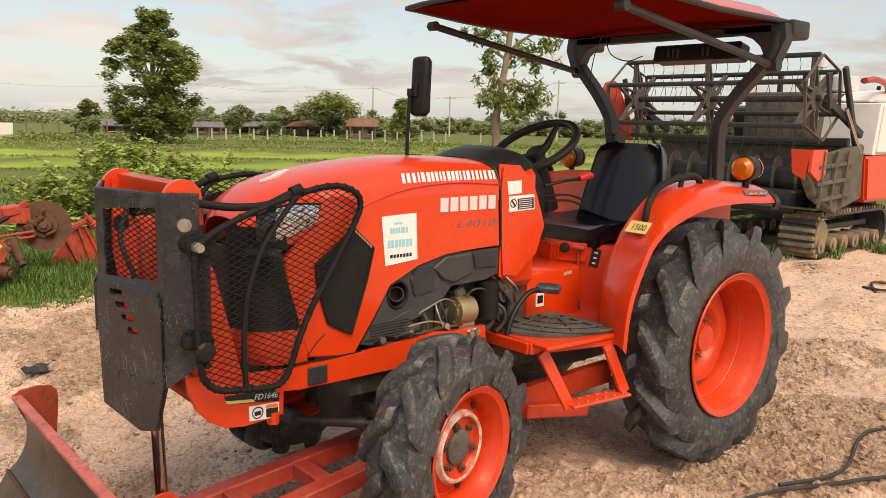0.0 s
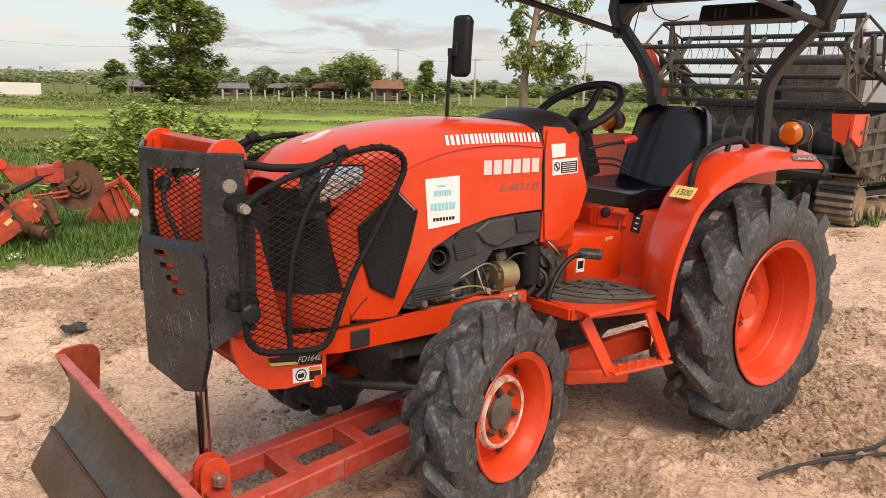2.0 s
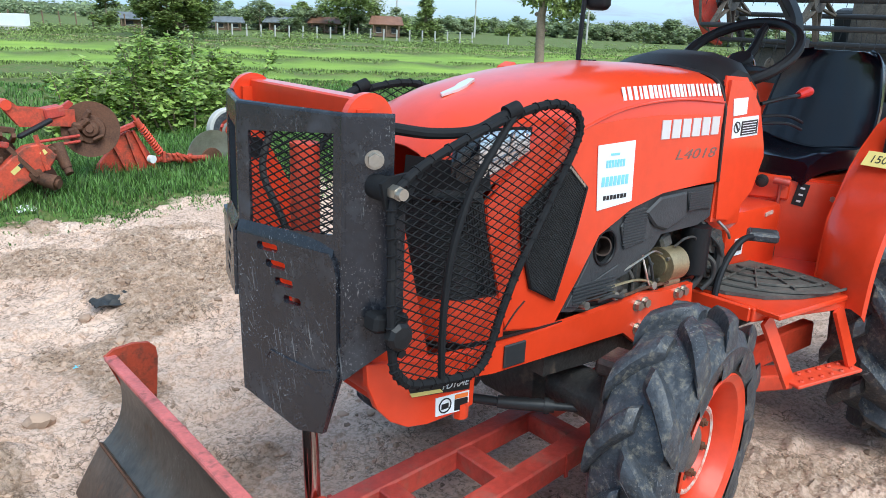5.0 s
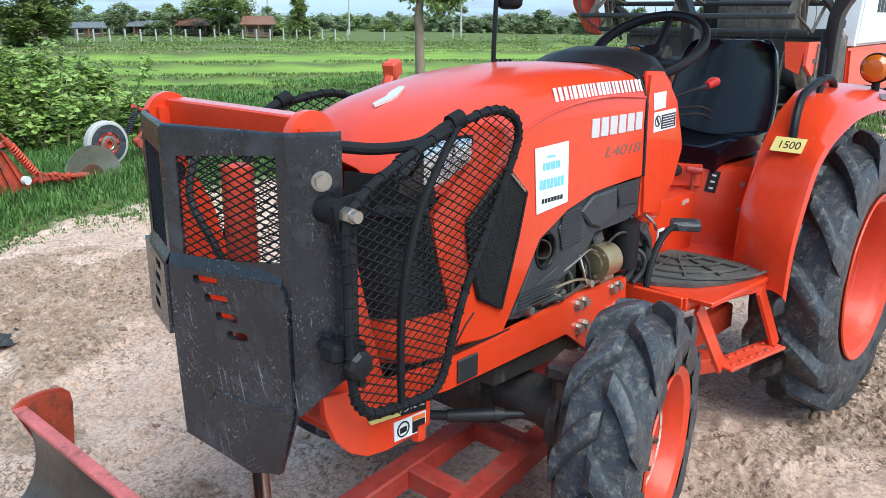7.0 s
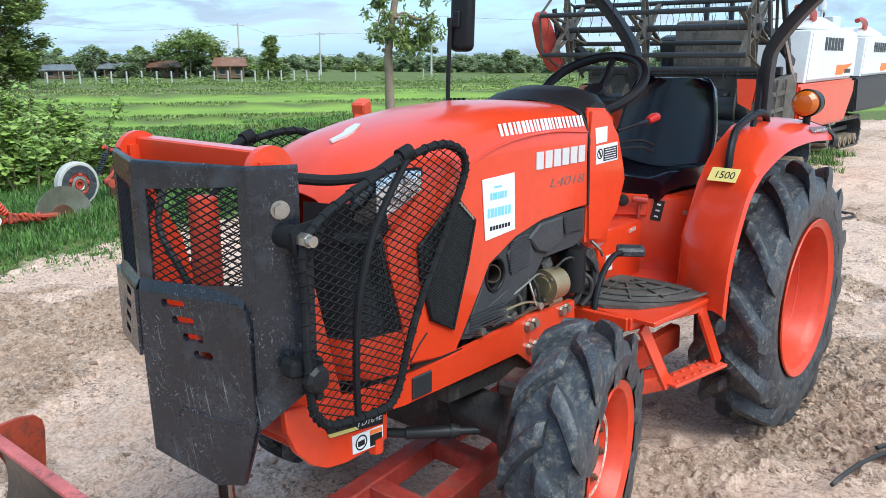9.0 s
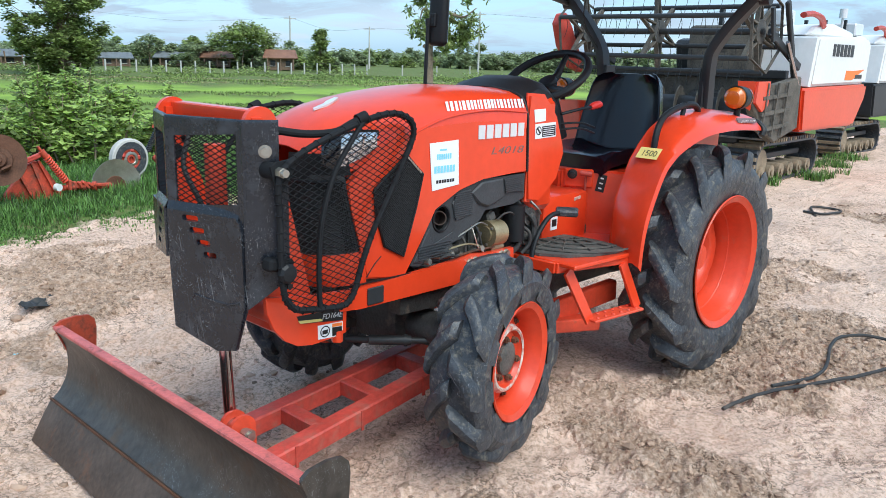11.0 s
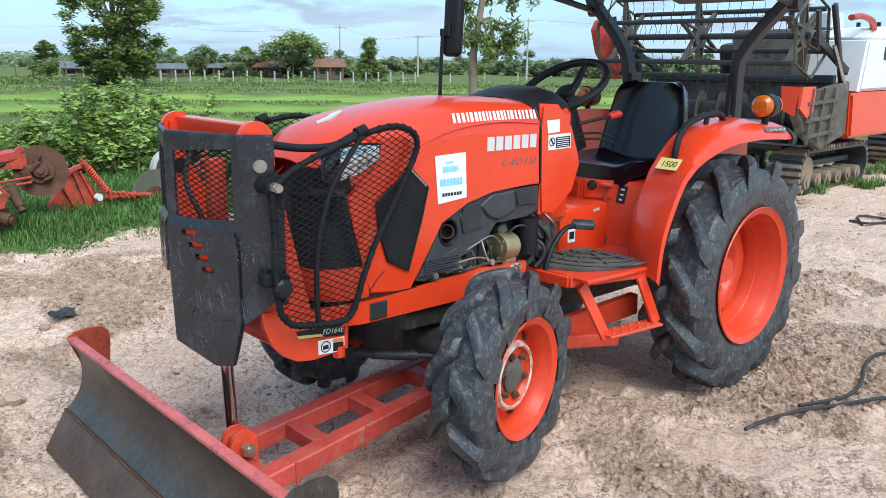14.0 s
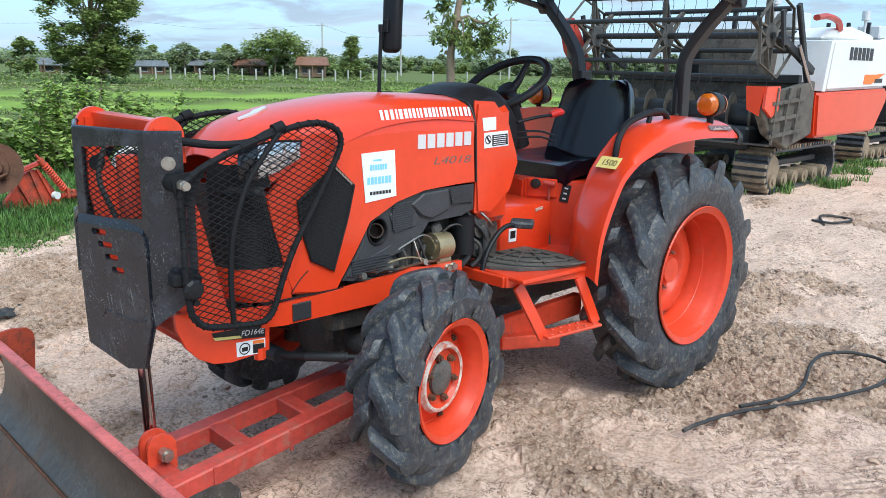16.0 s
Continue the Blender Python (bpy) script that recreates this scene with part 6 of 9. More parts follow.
            bm = plate(bmesh.new(), [(2.092, 0.560), (2.05, 0.556), (2.05, 0.586), (2.092, 0.590)], 0.001, Matrix.Translation((0, 0.2592, 0)))
            part("label_text_block", bm, BLACK_T, lb, smooth=False)
            bm = plate(bmesh.new(), [(2.092, 0.592), (2.05, 0.588), (2.05, 0.599), (2.092, 0.603)], 0.001, Matrix.Translation((0, 0.2592, 0)))
            part("label_bar", bm, ORANGE_T, lb, smooth=False)
            bm = lathe(bmesh.new(), [(0, 0.02), (0.001, 0.02), (0.001, 0.0165), (0, 0.0165)], Matrix.Translation((2.122, 0.2592, 0.583)), 24, close=True)
            box(bm, (2.122, 0.2595, 0.581), (0.022, 0.001, 0.014))
            part("pictogram", bm, BLACK_T, lb, smooth=False)
    bm = box(bmesh.new(), (2.2, 0, 0.64), (0.12, 0.47, 0.12), bev=0.01)
    part("bumper_beam", bm, ORANGE, tractor)


guards()


def blade():
    # moldboard: concave steel sheet, seen from in front
    prof = [(2.60, 0.42), (2.568, 0.36), (2.555, 0.29), (2.565, 0.22), (2.595, 0.165), (2.63, 0.13)]
    y0, y1 = -0.83, 0.76
    bm = bmesh.new()
    P = smooth_path([(x, 0, z) for x, z in prof], 5)
    ysn = [y0 + (y1 - y0) * k / 24 for k in range(25)]
    loft(bm, [[(p.x, y, p.z) for p in P] for y in ysn])
    solid(bm, 0.012)
    bl = part("dozer_blade", bm, BLADE_M, tractor, "worn dark steel dozer blade with red edge")
    bm = bmesh.new()
    loft(bm, [[(2.628, y, 0.14), (2.675, y, 0.065), (2.72, y, -0.01 + 0.005 * math.sin(y * 9))] for y in ysn])
    part("cutting_edge", solid(bm, 0.014), EDGE_M, bl, "rusty bolted cutting edge")
    bm = bar(bmesh.new(), (2.634, y0, 0.137), (2.634, y1, 0.137), 0.006, 0.008)
    part("edge_weld", bm, RUST, bl)
    bm = bmesh.new()
    bar(bm, (2.582, y0, 0.42), (2.582, y1, 0.42), 0.036, 0.016, bev=0.003)
    part("top_flange", bm, PINK_W, bl, "chipped red top edge")
    for y in (y0, y1):
        pl = [(2.60, 0.425), (2.57, 0.445), (2.51, 0.452), (2.46, 0.445), (2.44, 0.425), (2.435, 0.39), (2.44, 0.33), (2.46, 0.10), (2.60, 0.10), (2.56, 0.2), (2.55, 0.3)]
        bm = plate(bmesh.new(), pl, 0.014, Matrix.Translation((0, y - 0.007, 0)))
        part("end_plate", bm, RUST_O if y < 0 else BLADE_M, bl, "chipped orange end plate" if y < 0 else "", smooth=False)
    for y in (-0.55, 0.05, 0.5):
        bm = plate(bmesh.new(), [(2.54, 0.34), (2.46, 0.27), (2.46, 0.12), (2.54, 0.12)], 0.014, Matrix.Translation((0, y, 0)))
        part("back_rib", bm, RED_W, bl, smooth=False)
    # push frame
    fr = bmesh.new()
    bar(fr, (2.52, -0.025, 0.15), (0.95, -0.035, 0.30), 0.07, 0.07, bev=0.006)
    f = part("push_frame", fr, RED_W, tractor, "faded red box-section push frame")
    bm = bar(bmesh.new(), (2.52, 0.245, 0.15), (0.95, 0.165, 0.30), 0.07, 0.07, bev=0.006)
    part("frame_beam", bm, RED_W, f)
    for x in (2.36, 2.10, 1.82, 1.52, 1.15):
        z = 0.15 + (2.52 - x) * 0.0955
        bm = bar(bmesh.new(), (x, 0.0, z), (x, 0.215 - (2.52 - x) * 0.05, z), 0.065, 0.062, bev=0.005)
        part("cross_member", bm, RED_W, f)
    bm = bar(bmesh.new(), (2.47, -0.42, 0.16), (2.47, 0.42, 0.16), 0.09, 0.10, bev=0.006)
    part("blade_beam", bm, RED_W, f)
    for x in (2.25, 1.95, 1.62):
        for y in (0.281 - (2.52 - x) * 0.051, -0.064):
            z = 0.15 + (2.52 - x) * 0.0955
            bm = box(bmesh.new(), (x, y, z - 0.005), (0.012, 0.006, 0.078))
            part("weld_strap", bm, RED_W, f)
    # clevis and lift cylinder
    for y in (0.04, 0.096):
        ear = [(-0.05, -0.06), (0.05, -0.06)] + [(0.05 * math.cos(a), 0.02 + 0.05 * math.sin(a)) for a in [math.pi * k / 10 for k in range(11)]]
        bm = plate(bmesh.new(), ear, 0.014, Matrix.Translation((2.35, 0.0 + y - 0.007, 0.225)))
        part("clevis_ear", bm, ORANGE_W, f, smooth=False)
    bm = rod(bmesh.new(), (2.35, 0.01, 0.235), (2.35, 0.153, 0.235), 0.016, seg=12)
    rod(bm, (2.35, 0.118, 0.235), (2.35, 0.143, 0.235), 0.024, seg=6)
    part("clevis_pin", bm, STEEL, f)
    bm = rod(bmesh.new(), (2.35, 0.025, 0.235), (2.352, 0.0, 0.62), 0.0205, seg=20)
    rod(bm, (2.35, 0.015, 0.235), (2.35, 0.085, 0.235), 0.035, seg=20)
    cy = part("lift_cylinder_rod", bm, CHROME, tractor, "bright hydraulic lift cylinder rod")
    bm = rod(bmesh.new(), (2.352, 0.0, 0.60), (2.355, 0.0, 1.2), 0.034, seg=20)
    part("cylinder_barrel", bm, ORANGE_W, cy)


blade()


def engine_bits():
    bm = bmesh.new()
    rod(bm, (1.265, 0.225, 0.79), (1.185, 0.225, 0.787), 0.052, seg=28)
    rod(bm, (1.27, 0.225, 0.79), (1.262, 0.225, 0.79), 0.055, seg=28)
    rod(bm, (1.188, 0.225, 0.787), (1.165, 0.225, 0.787), 0.045, 0.03, seg=24)
    rod(bm, (1.27, 0.225, 0.79), (1.278, 0.225, 0.79), 0.032, seg=20)
    rod(bm, (1.25, 0.215, 0.725), (1.17, 0.215, 0.725), 0.025, seg=16)
    st = part("starter_motor", bm, BRASS, tractor, "tan zinc-plated starter motor")
    for a in range(0, 360, 120):
        c = Vector((1.27, 0.225 + 0.044 * math.cos(radians(a + 40)), 0.79 + 0.044 * math.sin(radians(a + 40))))
        bm = rod(bmesh.new(), c, c + Vector((0.01, 0, 0)), 0.006, seg=6)
        part("bolt", bm, STEEL, st)
    hoses = [[(1.64, 0.2, 0.74), (1.5, 0.23, 0.72), (1.36, 0.24, 0.74), (1.3, 0.22, 0.80)], [(1.45, 0.22, 0.84), (1.42, 0.245, 0.78), (1.40, 0.235, 0.71), (1.30, 0.2, 0.69)],
             [(1.36, 0.22, 0.86), (1.35, 0.25, 0.82), (1.31, 0.245, 0.74), (1.25, 0.235, 0.69)], [(1.12, 0.22, 0.86), (1.08, 0.25, 0.80), (1.09, 0.25, 0.72), (1.15, 0.22, 0.66)],
             [(1.02, 0.20, 0.88), (0.99, 0.25, 0.82), (1.0, 0.25, 0.70), (1.03, 0.2, 0.60)], [(1.05, 0.2, 0.90), (1.03, 0.235, 0.86), (0.95, 0.235, 0.80), (0.94, 0.2, 0.70)],
             [(1.58, 0.19, 0.80), (1.52, 0.22, 0.79), (1.44, 0.22, 0.80)], [(1.66, 0.19, 0.715), (1.5, 0.235, 0.705), (1.25, 0.235, 0.705), (1.1, 0.23, 0.71)]]
    for i, h in enumerate(hoses):
        bm = tube(bmesh.new(), smooth_path(h, 6), (0.008, 0.006, 0.005, 0.012, 0.014, 0.011, 0.013, 0.009)[i], 8)
        part("hose", bm, HOSE, tractor)
    for k, (h, r, mt) in enumerate((([(1.47, 0.235, 0.80), (1.41, 0.25, 0.83), (1.34, 0.25, 0.85), (1.28, 0.24, 0.83)], 0.0035, STEEL), ([(1.50, 0.235, 0.765), (1.42, 0.252, 0.775), (1.35, 0.25, 0.76), (1.29, 0.24, 0.735)], 0.004, BRASS), ([(1.38, 0.23, 0.87), (1.37, 0.252, 0.80), (1.34, 0.25, 0.745), (1.29, 0.24, 0.72)], 0.003, WHITE_W), ([(1.60, 0.235, 0.745), (1.48, 0.25, 0.735), (1.36, 0.25, 0.74), (1.24, 0.245, 0.735)], 0.005, RUST), ([(1.22, 0.24, 0.845), (1.19, 0.255, 0.87), (1.13, 0.25, 0.86), (1.10, 0.235, 0.80)], 0.004, HOSE))):
        part("wire", tube(bmesh.new(), smooth_path(h, 6), r, 6), mt, tractor)
    bm = rod(bmesh.new(), (1.09, 0.225, 0.89), (1.09, 0.225, 0.74), 0.045, seg=20)
    part("oil_filter", bm, BLACK_P, tractor)
    bm = bmesh.new()
    rod(bm, (1.62, 0.17, 0.755), (1.46, 0.2, 0.745), 0.032, seg=16)
    rod(bm, (1.46, 0.2, 0.745), (1.43, 0.2, 0.745), 0.022, seg=12)
    part("intake_pipe", bm, ENGINE, tractor)
    for x, z, r in ((1.0, 0.83, 0.04), (0.96, 0.76, 0.032), (1.02, 0.74, 0.028)):
        bm = rod(bmesh.new(), (x, 0.17, z), (x, 0.24, z), r, seg=14)
        rod(bm, (x, 0.24, z), (x, 0.255, z), r * 0.5, seg=6)
        part("valve_housing", bm, ENGINE, tractor)
    for x, z in ((1.37, 0.84), (1.22, 0.85), (1.40, 0.70), (1.06, 0.79), (1.48, 0.77)):
        bm = box(bmesh.new(), (x, 0.18, z), (0.05, 0.07, 0.045), (10, 20, 0), bev=0.008)
        part("engine_bracket", bm, ENGINE, tractor)


engine_bits()


def decals():
    # brand plate: plain raised bars in silver with a dark edge
    xs = [1.372 - k * 0.0485 for k in range(6)]
    for i, x in enumerate(xs):
        bm = plate(bmesh.new(), [(x, 1.182), (x - 0.038, 1.181), (x - 0.038, 1.234), (x, 1.235)], 0.003, Matrix.Translation((0, 0.2525, 0)))
        part("brand_block", bm, SILVER, bonnet, "silver brand mark block", smooth=False)
    text_mesh("L4018", 0.042, SILVER_D, side_frame(1.295, 0.2525, 1.118) @ pose(0, 0, 0, 0, 0, -1.5), bonnet, font_shear=0.25, width=0.205, depth=0.0006)
    # white bars of the dealer's lettering along the bonnet shoulder
    random.seed(5)
    x = 1.54
    while x > 1.09:
        w = random.uniform(0.008, 0.016)
        t = (1.54 - x) / 0.46
        z = 1.305 + 0.003 * math.sin(3 * t)
        bm = plate(bmesh.new(), [(0, 0), (-w, 0), (-w, 0.036), (0, 0.036)], 0.002)
        bmesh.ops.transform(bm, matrix=Matrix.Translation((x, 0.2435, z - 0.012)) @ pose(0, 0, 0, 20, 0, 0), verts=bm.verts)
        part("dealer_lettering", bm, WHITE_P, bonnet, "white dealer lettering strip", smooth=False)
        x -= w + random.uniform(0.006, 0.011)
    # paper notice
    bm = plate(bmesh.new(), [(1.638, 1.182), (1.485, 1.187), (1.476, 1.018), (1.62, 1.006)], 0.0015, Matrix.Translation((0, 0.2535, 0)))
    pn = part("paper_notice", bm, WHITE_P, bonnet, "white paper notice with pale blue print", smooth=False)
    for (xa, xb, z, h, mt) in ((1.585, 1.535, 1.152, 0.006, CYAN), (1.60, 1.52, 1.12, 0.02, CYAN), (1.612, 1.498, 1.07, 0.026, CYAN), (1.60, 1.50, 1.032, 0.012, BLACK_T)):
        n = 7 if h > 0.01 else 1
        for k in range(n):
            a = xa + (xb - xa) * k / n
            b = xa + (xb - xa) * (k + 0.75) / n
            bm = plate(bmesh.new(), [(a, z), (b, z), (b, z + h), (a, z + h)], 0.0008, Matrix.Translation((0, 0.2553, 0)))
            part("print_bar", bm, mt, pn, smooth=False)
    # stickers on the dash panel
    bm = plate(bmesh.new(), [(1.028, 1.284), (0.948, 1.286), (0.945, 1.235), (1.018, 1.231)], 0.0015, Matrix.Translation((0, 0.2525, 0)))
    part("white_sticker", bm, WHITE_P, tractor, "blank white sticker", smooth=False)
    bm = plate(bmesh.new(), [(1.016, 1.224), (0.872, 1.228), (0.866, 1.166), (1.012, 1.162)], 0.0015, Matrix.Translation((0, 0.2525, 0)))
    w = part("warning_sticker", bm, WHITE_P, tractor, "white and black warning sticker", smooth=False)
    bm = plate(bmesh.new(), [(0.968, 1.213), (0.876, 1.216), (0.872, 1.172), (0.966, 1.169)], 0.0008, Matrix.Translation((0, 0.2545, 0)))
    part("text_block", bm, BLACK_T, w, smooth=False)
    for k in range(5):
        bm = plate(bmesh.new(), [(0.96, 1.206 - k * 0.008), (0.884, 1.208 - k * 0.008), (0.884, 1.2105 - k * 0.008), (0.96, 1.2085 - k * 0.008)], 0.0004, Matrix.Translation((0, 0.2556, 0)))
        part("print_bar", bm, WHITE_P, w, smooth=False)
    bm = lathe(bmesh.new(), [(0, 0.018), (0.0008, 0.018), (0.0008, 0.014), (0, 0.014)], Matrix.Translation((0.991, 0.2545, 1.196)), 24, close=True)
    box(bm, (0.991, 0.255, 1.196), (0.008, 0.0008, 0.03), (0, 40, 0))
    part("pictogram", bm, BLACK_T, w, smooth=False)


decals()


def small_fittings():
    # loops of wiring and pipes between the engine and the step
    for pts, r, mt in (([(1.04, 0.24, 0.86), (1.01, 0.262, 0.82), (0.985, 0.262, 0.76), (1.0, 0.25, 0.70)], 0.006, HOSE), ([(1.06, 0.24, 0.80), (1.035, 0.265, 0.77), (1.03, 0.265, 0.72), (1.06, 0.25, 0.68)], 0.008, HOSE), ([(1.015, 0.25, 0.90), (0.99, 0.27, 0.87), (0.955, 0.262, 0.84)], 0.005, STEEL), ([(1.56, 0.24, 0.735), (1.53, 0.262, 0.75), (1.49, 0.262, 0.74), (1.46, 0.25, 0.735)], 0.006, HOSE)):
        part("pipe", tube(bmesh.new(), smooth_path(pts, 5), r, 8), mt, tractor)
    for x, z in ((1.505, 0.742), (1.63, 0.737), (1.33, 0.742)):
        bm = rod(bmesh.new(), (x, 0.235, z), (x, 0.262, z + 0.004), 0.012, seg=10)
        part("pipe_clip", bm, STEEL, tractor)
    # seam along the foot of the bonnet side
    bm = bar(bmesh.new(), (2.0, 0.2535, 0.716), (1.72, 0.2535, 0.712), 0.003, 0.006)
    part("bonnet_seam", bm, BLACK_T, bonnet)
    bm = tube(bmesh.new(), smooth_path([(1.935, 0.2535, 0.735), (1.90, 0.254, 0.775), (1.868, 0.254, 0.80)], 4), 0.0022, 5)
    part("panel_seam", bm, BLACK_T, bonnet)
    # chipped rust on the mudguard and step
    for x, y, z, sx, sz in ((0.655, 0.545, 0.70, 0.02, 0.03), (0.662, 0.56, 0.665, 0.012, 0.016)):
        bm = bmesh.new()
        bmesh.ops.create_icosphere(bm, subdivisions=2, radius=1.0)
        for v in bm.verts:
            v.co = Vector((v.co.x * 0.004, v.co.y * sx, v.co.z * sz)) * (1 + 0.35 * noise.noise(v.co * 2.1))
        bmesh.ops.translate(bm, verts=bm.verts, vec=(x, y, z))
        part("rust_chip", bm, RUST, tractor)


small_fittings()

# ---- the combine harvester behind, its header raised towards the tractor ----


def crawler(parent, x0, x1, yc, w, z0, h):
    r = h / 2
    zc = z0 + r
    path = []
    L = x1 - x0 - 2 * r
    per = 2 * L + 2 * math.pi * r
    n = 58
    bm = bmesh.new()
    rows = []
    for i in range(n):
        s = per * i / n
        if s < L:
            p, t = (x0 + r + s, z0), 0
        elif s < L + math.pi * r:
            a = (s - L) / r - math.pi / 2
            p, t = (x1 - r + r * math.cos(a), zc + r * math.sin(a)), a + math.pi / 2
        elif s < 2 * L + math.pi * r:
            p, t = (x1 - r - (s - L - math.pi * r), z0 + h), math.pi
        else:
            a = (s - 2 * L - math.pi * r) / r + math.pi / 2
            p, t = (x0 + r + r * math.cos(a), zc + r * math.sin(a)), a + math.pi / 2
        path.append((p, t))
        rows.append([(p[0] - math.sin(t) * -0.012, yc - w / 2, p[1] + math.cos(t) * 0.0), (p[0], yc + w / 2, p[1])])
    rows.append(rows[0])
    loft(bm, [[(a[0], a[1], a[2]), (b[0], b[1], b[2])] for a, b in rows])
    tr = part("crawler_track", solid(bm, 0.025), RUBBER, parent, "muddy black rubber crawler track")
    for (px, pz), t in path:
        b = box(bmesh.new(), (px + math.sin(t) * 0.02, yc, pz - math.cos(t) * 0.02), (0.042, w, 0.045), (0, -math.degrees(t), 0))
        part("track_lug", b, TRACK_M if random.random() < 0.7 else RUBBER, tr, smooth=False)
    for k in range(6):
        x = x0 + r + L * k / 5
        b = rod(bmesh.new(), (x, yc - w * 0.3, z0 + 0.11), (x, yc + w * 0.46, z0 + 0.11), 0.085, seg=18)
        rod(b, (x, yc + w * 0.44, z0 + 0.11), (x, yc + w * 0.5, z0 + 0.11), 0.035, seg=12)
        part("road_wheel", b, TRACK_M, tr)
    b = rod(bmesh.new(), (x1 - r, yc - w * 0.3, zc), (x1 - r, yc + w * 0.4, zc), r * 0.72, seg=24)
    part("drive_sprocket", b, TRACK_M, tr)
    b = box(bmesh.new(), ((x0 + x1) / 2, yc - 0.05, z0 + h * 0.62), (L, w * 0.5, 0.07), bev=0.01)
    part("track_frame", b, GREY_M, tr)


def harvester(name, label, X0, Y0, detail=True):
    hv = tagged(empty(name, X0, Y0, 0.0), label, "harvester", "combine harvesters in the yard")
    bm = box(bmesh.new(), (-7.6, -2.54, 0.62), (2.0, 0.9, 0.28), bev=0.03)
    part("undercarriage", bm, GREY_M, hv)
    # bodywork: white upper panel over an orange lower one, with a raked front edge
    prof_w = [(-7.52, 1.17), (-7.62, 1.86), (-9.3, 1.92), (-9.45, 1.80), (-9.42, 1.20)]
    bm = plate(bmesh.new(), prof_w, 0.55, Matrix.Translation((0, -2.25, 0)))
    bmesh.ops.bevel(bm, geom=[e for e in bm.edges], offset=0.04, segments=2, affect="EDGES")
    w = part("grain_tank", bm, WHITE_B, hv, "off-white bodywork")
    prof_o = [(-7.30, 1.16), (-7.38, 0.62), (-9.1, 0.62), (-9.40, 1.0), (-9.42, 1.19)]
    bm = plate(bmesh.new(), prof_o, 0.52, Matrix.Translation((0, -2.20, 0)))
    bmesh.ops.bevel(bm, geom=[e for e in bm.edges], offset=0.03, segments=2, affect="EDGES")
    part("side_skirt", bm, ORANGE if detail else GREY_M, hv, "orange lower panel" if detail else "dark lower bodywork")
    bm = plate(bmesh.new(), [(-7.25, 1.15), (-7.33, 0.64), (-7.9, 0.62), (-7.7, 1.15)], 0.05, Matrix.Translation((0, -2.35, 0)))
    part("skirt_edge", bm, RUST, hv, smooth=False)
    bm = plate(bmesh.new(), [(-7.45, 1.18), (-7.55, 1.84), (-7.63, 1.86), (-7.53, 1.17)], 0.6, Matrix.Translation((0, -2.3, 0)))
    part("body_front_panel", bm, WHITE_B, hv, smooth=False)
    for i, (x, wd) in enumerate([(-8.09, 0.08), (-8.20, 0.10), (-8.33, 0.09), (-8.45, 0.10), (-8.58, 0.08), (-8.69, 0.10)]):
        bm = plate(bmesh.new(), [(x, 1.6), (x - wd, 1.6), (x - wd, 1.775), (x, 1.775)], 0.004, Matrix.Translation((0, -1.699, 0)))
        part("brand_block", bm, GREY_M, w, "dark brand mark block", smooth=False)
    bm = plate(bmesh.new(), [(-8.6, 1.26), (-8.85, 1.26), (-9.28, 1.42), (-8.95, 1.40), (-8.62, 1.40)], 0.004, Matrix.Translation((0, -1.699, 0)))
    part("stripe_sticker", bm, ORANGE_T, w, "orange swoosh sticker", smooth=False)
    bm = plate(bmesh.new(), [(-8.95, 1.28), (-9.2, 1.28), (-9.2, 1.34), (-8.95, 1.34)], 0.004, Matrix.Translation((0, -1.697, 0)))
    part("model_block", bm, GREY_M, w, smooth=False)
    bm = box(bmesh.new(), (-8.3, -2.75, 1.45), (2.0, 0.9, 1.1), bev=0.06, seg=2)
    part("thresher_housing", bm, MUD_M, hv, "dull grey thresher housing")
    bm = plate(bmesh.new(), [(-7.75, 1.88), (-7.95, 2.02), (-8.6, 2.08), (-9.3, 1.98), (-9.3, 1.88)], 0.4, Matrix.Translation((0, -2.3, 0)))
    bmesh.ops.bevel(bm, geom=[e for e in bm.edges], offset=0.03, segments=1, affect="EDGES")
    part("tank_cover", bm, WHITE_B, hv, "off-white tank cover")
    bm = tube(bmesh.new(), smooth_path([(-7.2, -1.75, 2.12), (-7.6, -1.8, 2.16), (-8.0, -1.85, 2.12), (-8.2, -1.9, 2.02)]), 0.04, 8)
    part("exhaust_cover", bm, RED_W, hv)
    # the bodywork stands close up behind the header
    for ob in list(hv.children_recursive):
        for v in ob.data.vertices:
            x, y, z = v.co
            v.co = (-6.29 + (x + 7.52) * 1.09, y + 0.45, 1.225 + (z - 1.17) * (0.85 if z > 1.17 else 0.95))
    crawler(hv, -7.15, -5.25, -1.55, 0.38, 0.13, 0.46)
    crawler(hv, -7.15, -5.25, -2.85, 0.38, 0.13, 0.46)
    # engine deck, cab floor, operator station
    bm = box(bmesh.new(), (-7.0, -3.0, 1.05), (0.8, 1.0, 0.5), bev=0.04)
    part("operator_platform", bm, GREY_M, hv)
    bm = bmesh.new()
    box(bm, (-7.15, -3.0, 1.55), (0.12, 0.45, 0.5), (0, -8, 0), bev=0.04, seg=2)
    box(bm, (-6.95, -3.0, 1.35), (0.42, 0.45, 0.12), bev=0.04, seg=2)
    part("operator_seat", bm, VINYL, hv)
    bm = bmesh.new()
    box(bm, (-6.6, -2.75, 1.45), (0.2, 0.75, 0.65), (0, 12, 0), bev=0.03)
    part("control_console", bm, GREY_M, hv)
    for y in (-2.0, -2.3, -2.6):
        bm = box(bmesh.new(), (-6.9 - 0.1 * y, y, 1.75), (0.05, 0.05, 0.9))
        part("frame_upright", bm, GREY_M, hv)
    bm = bmesh.new()
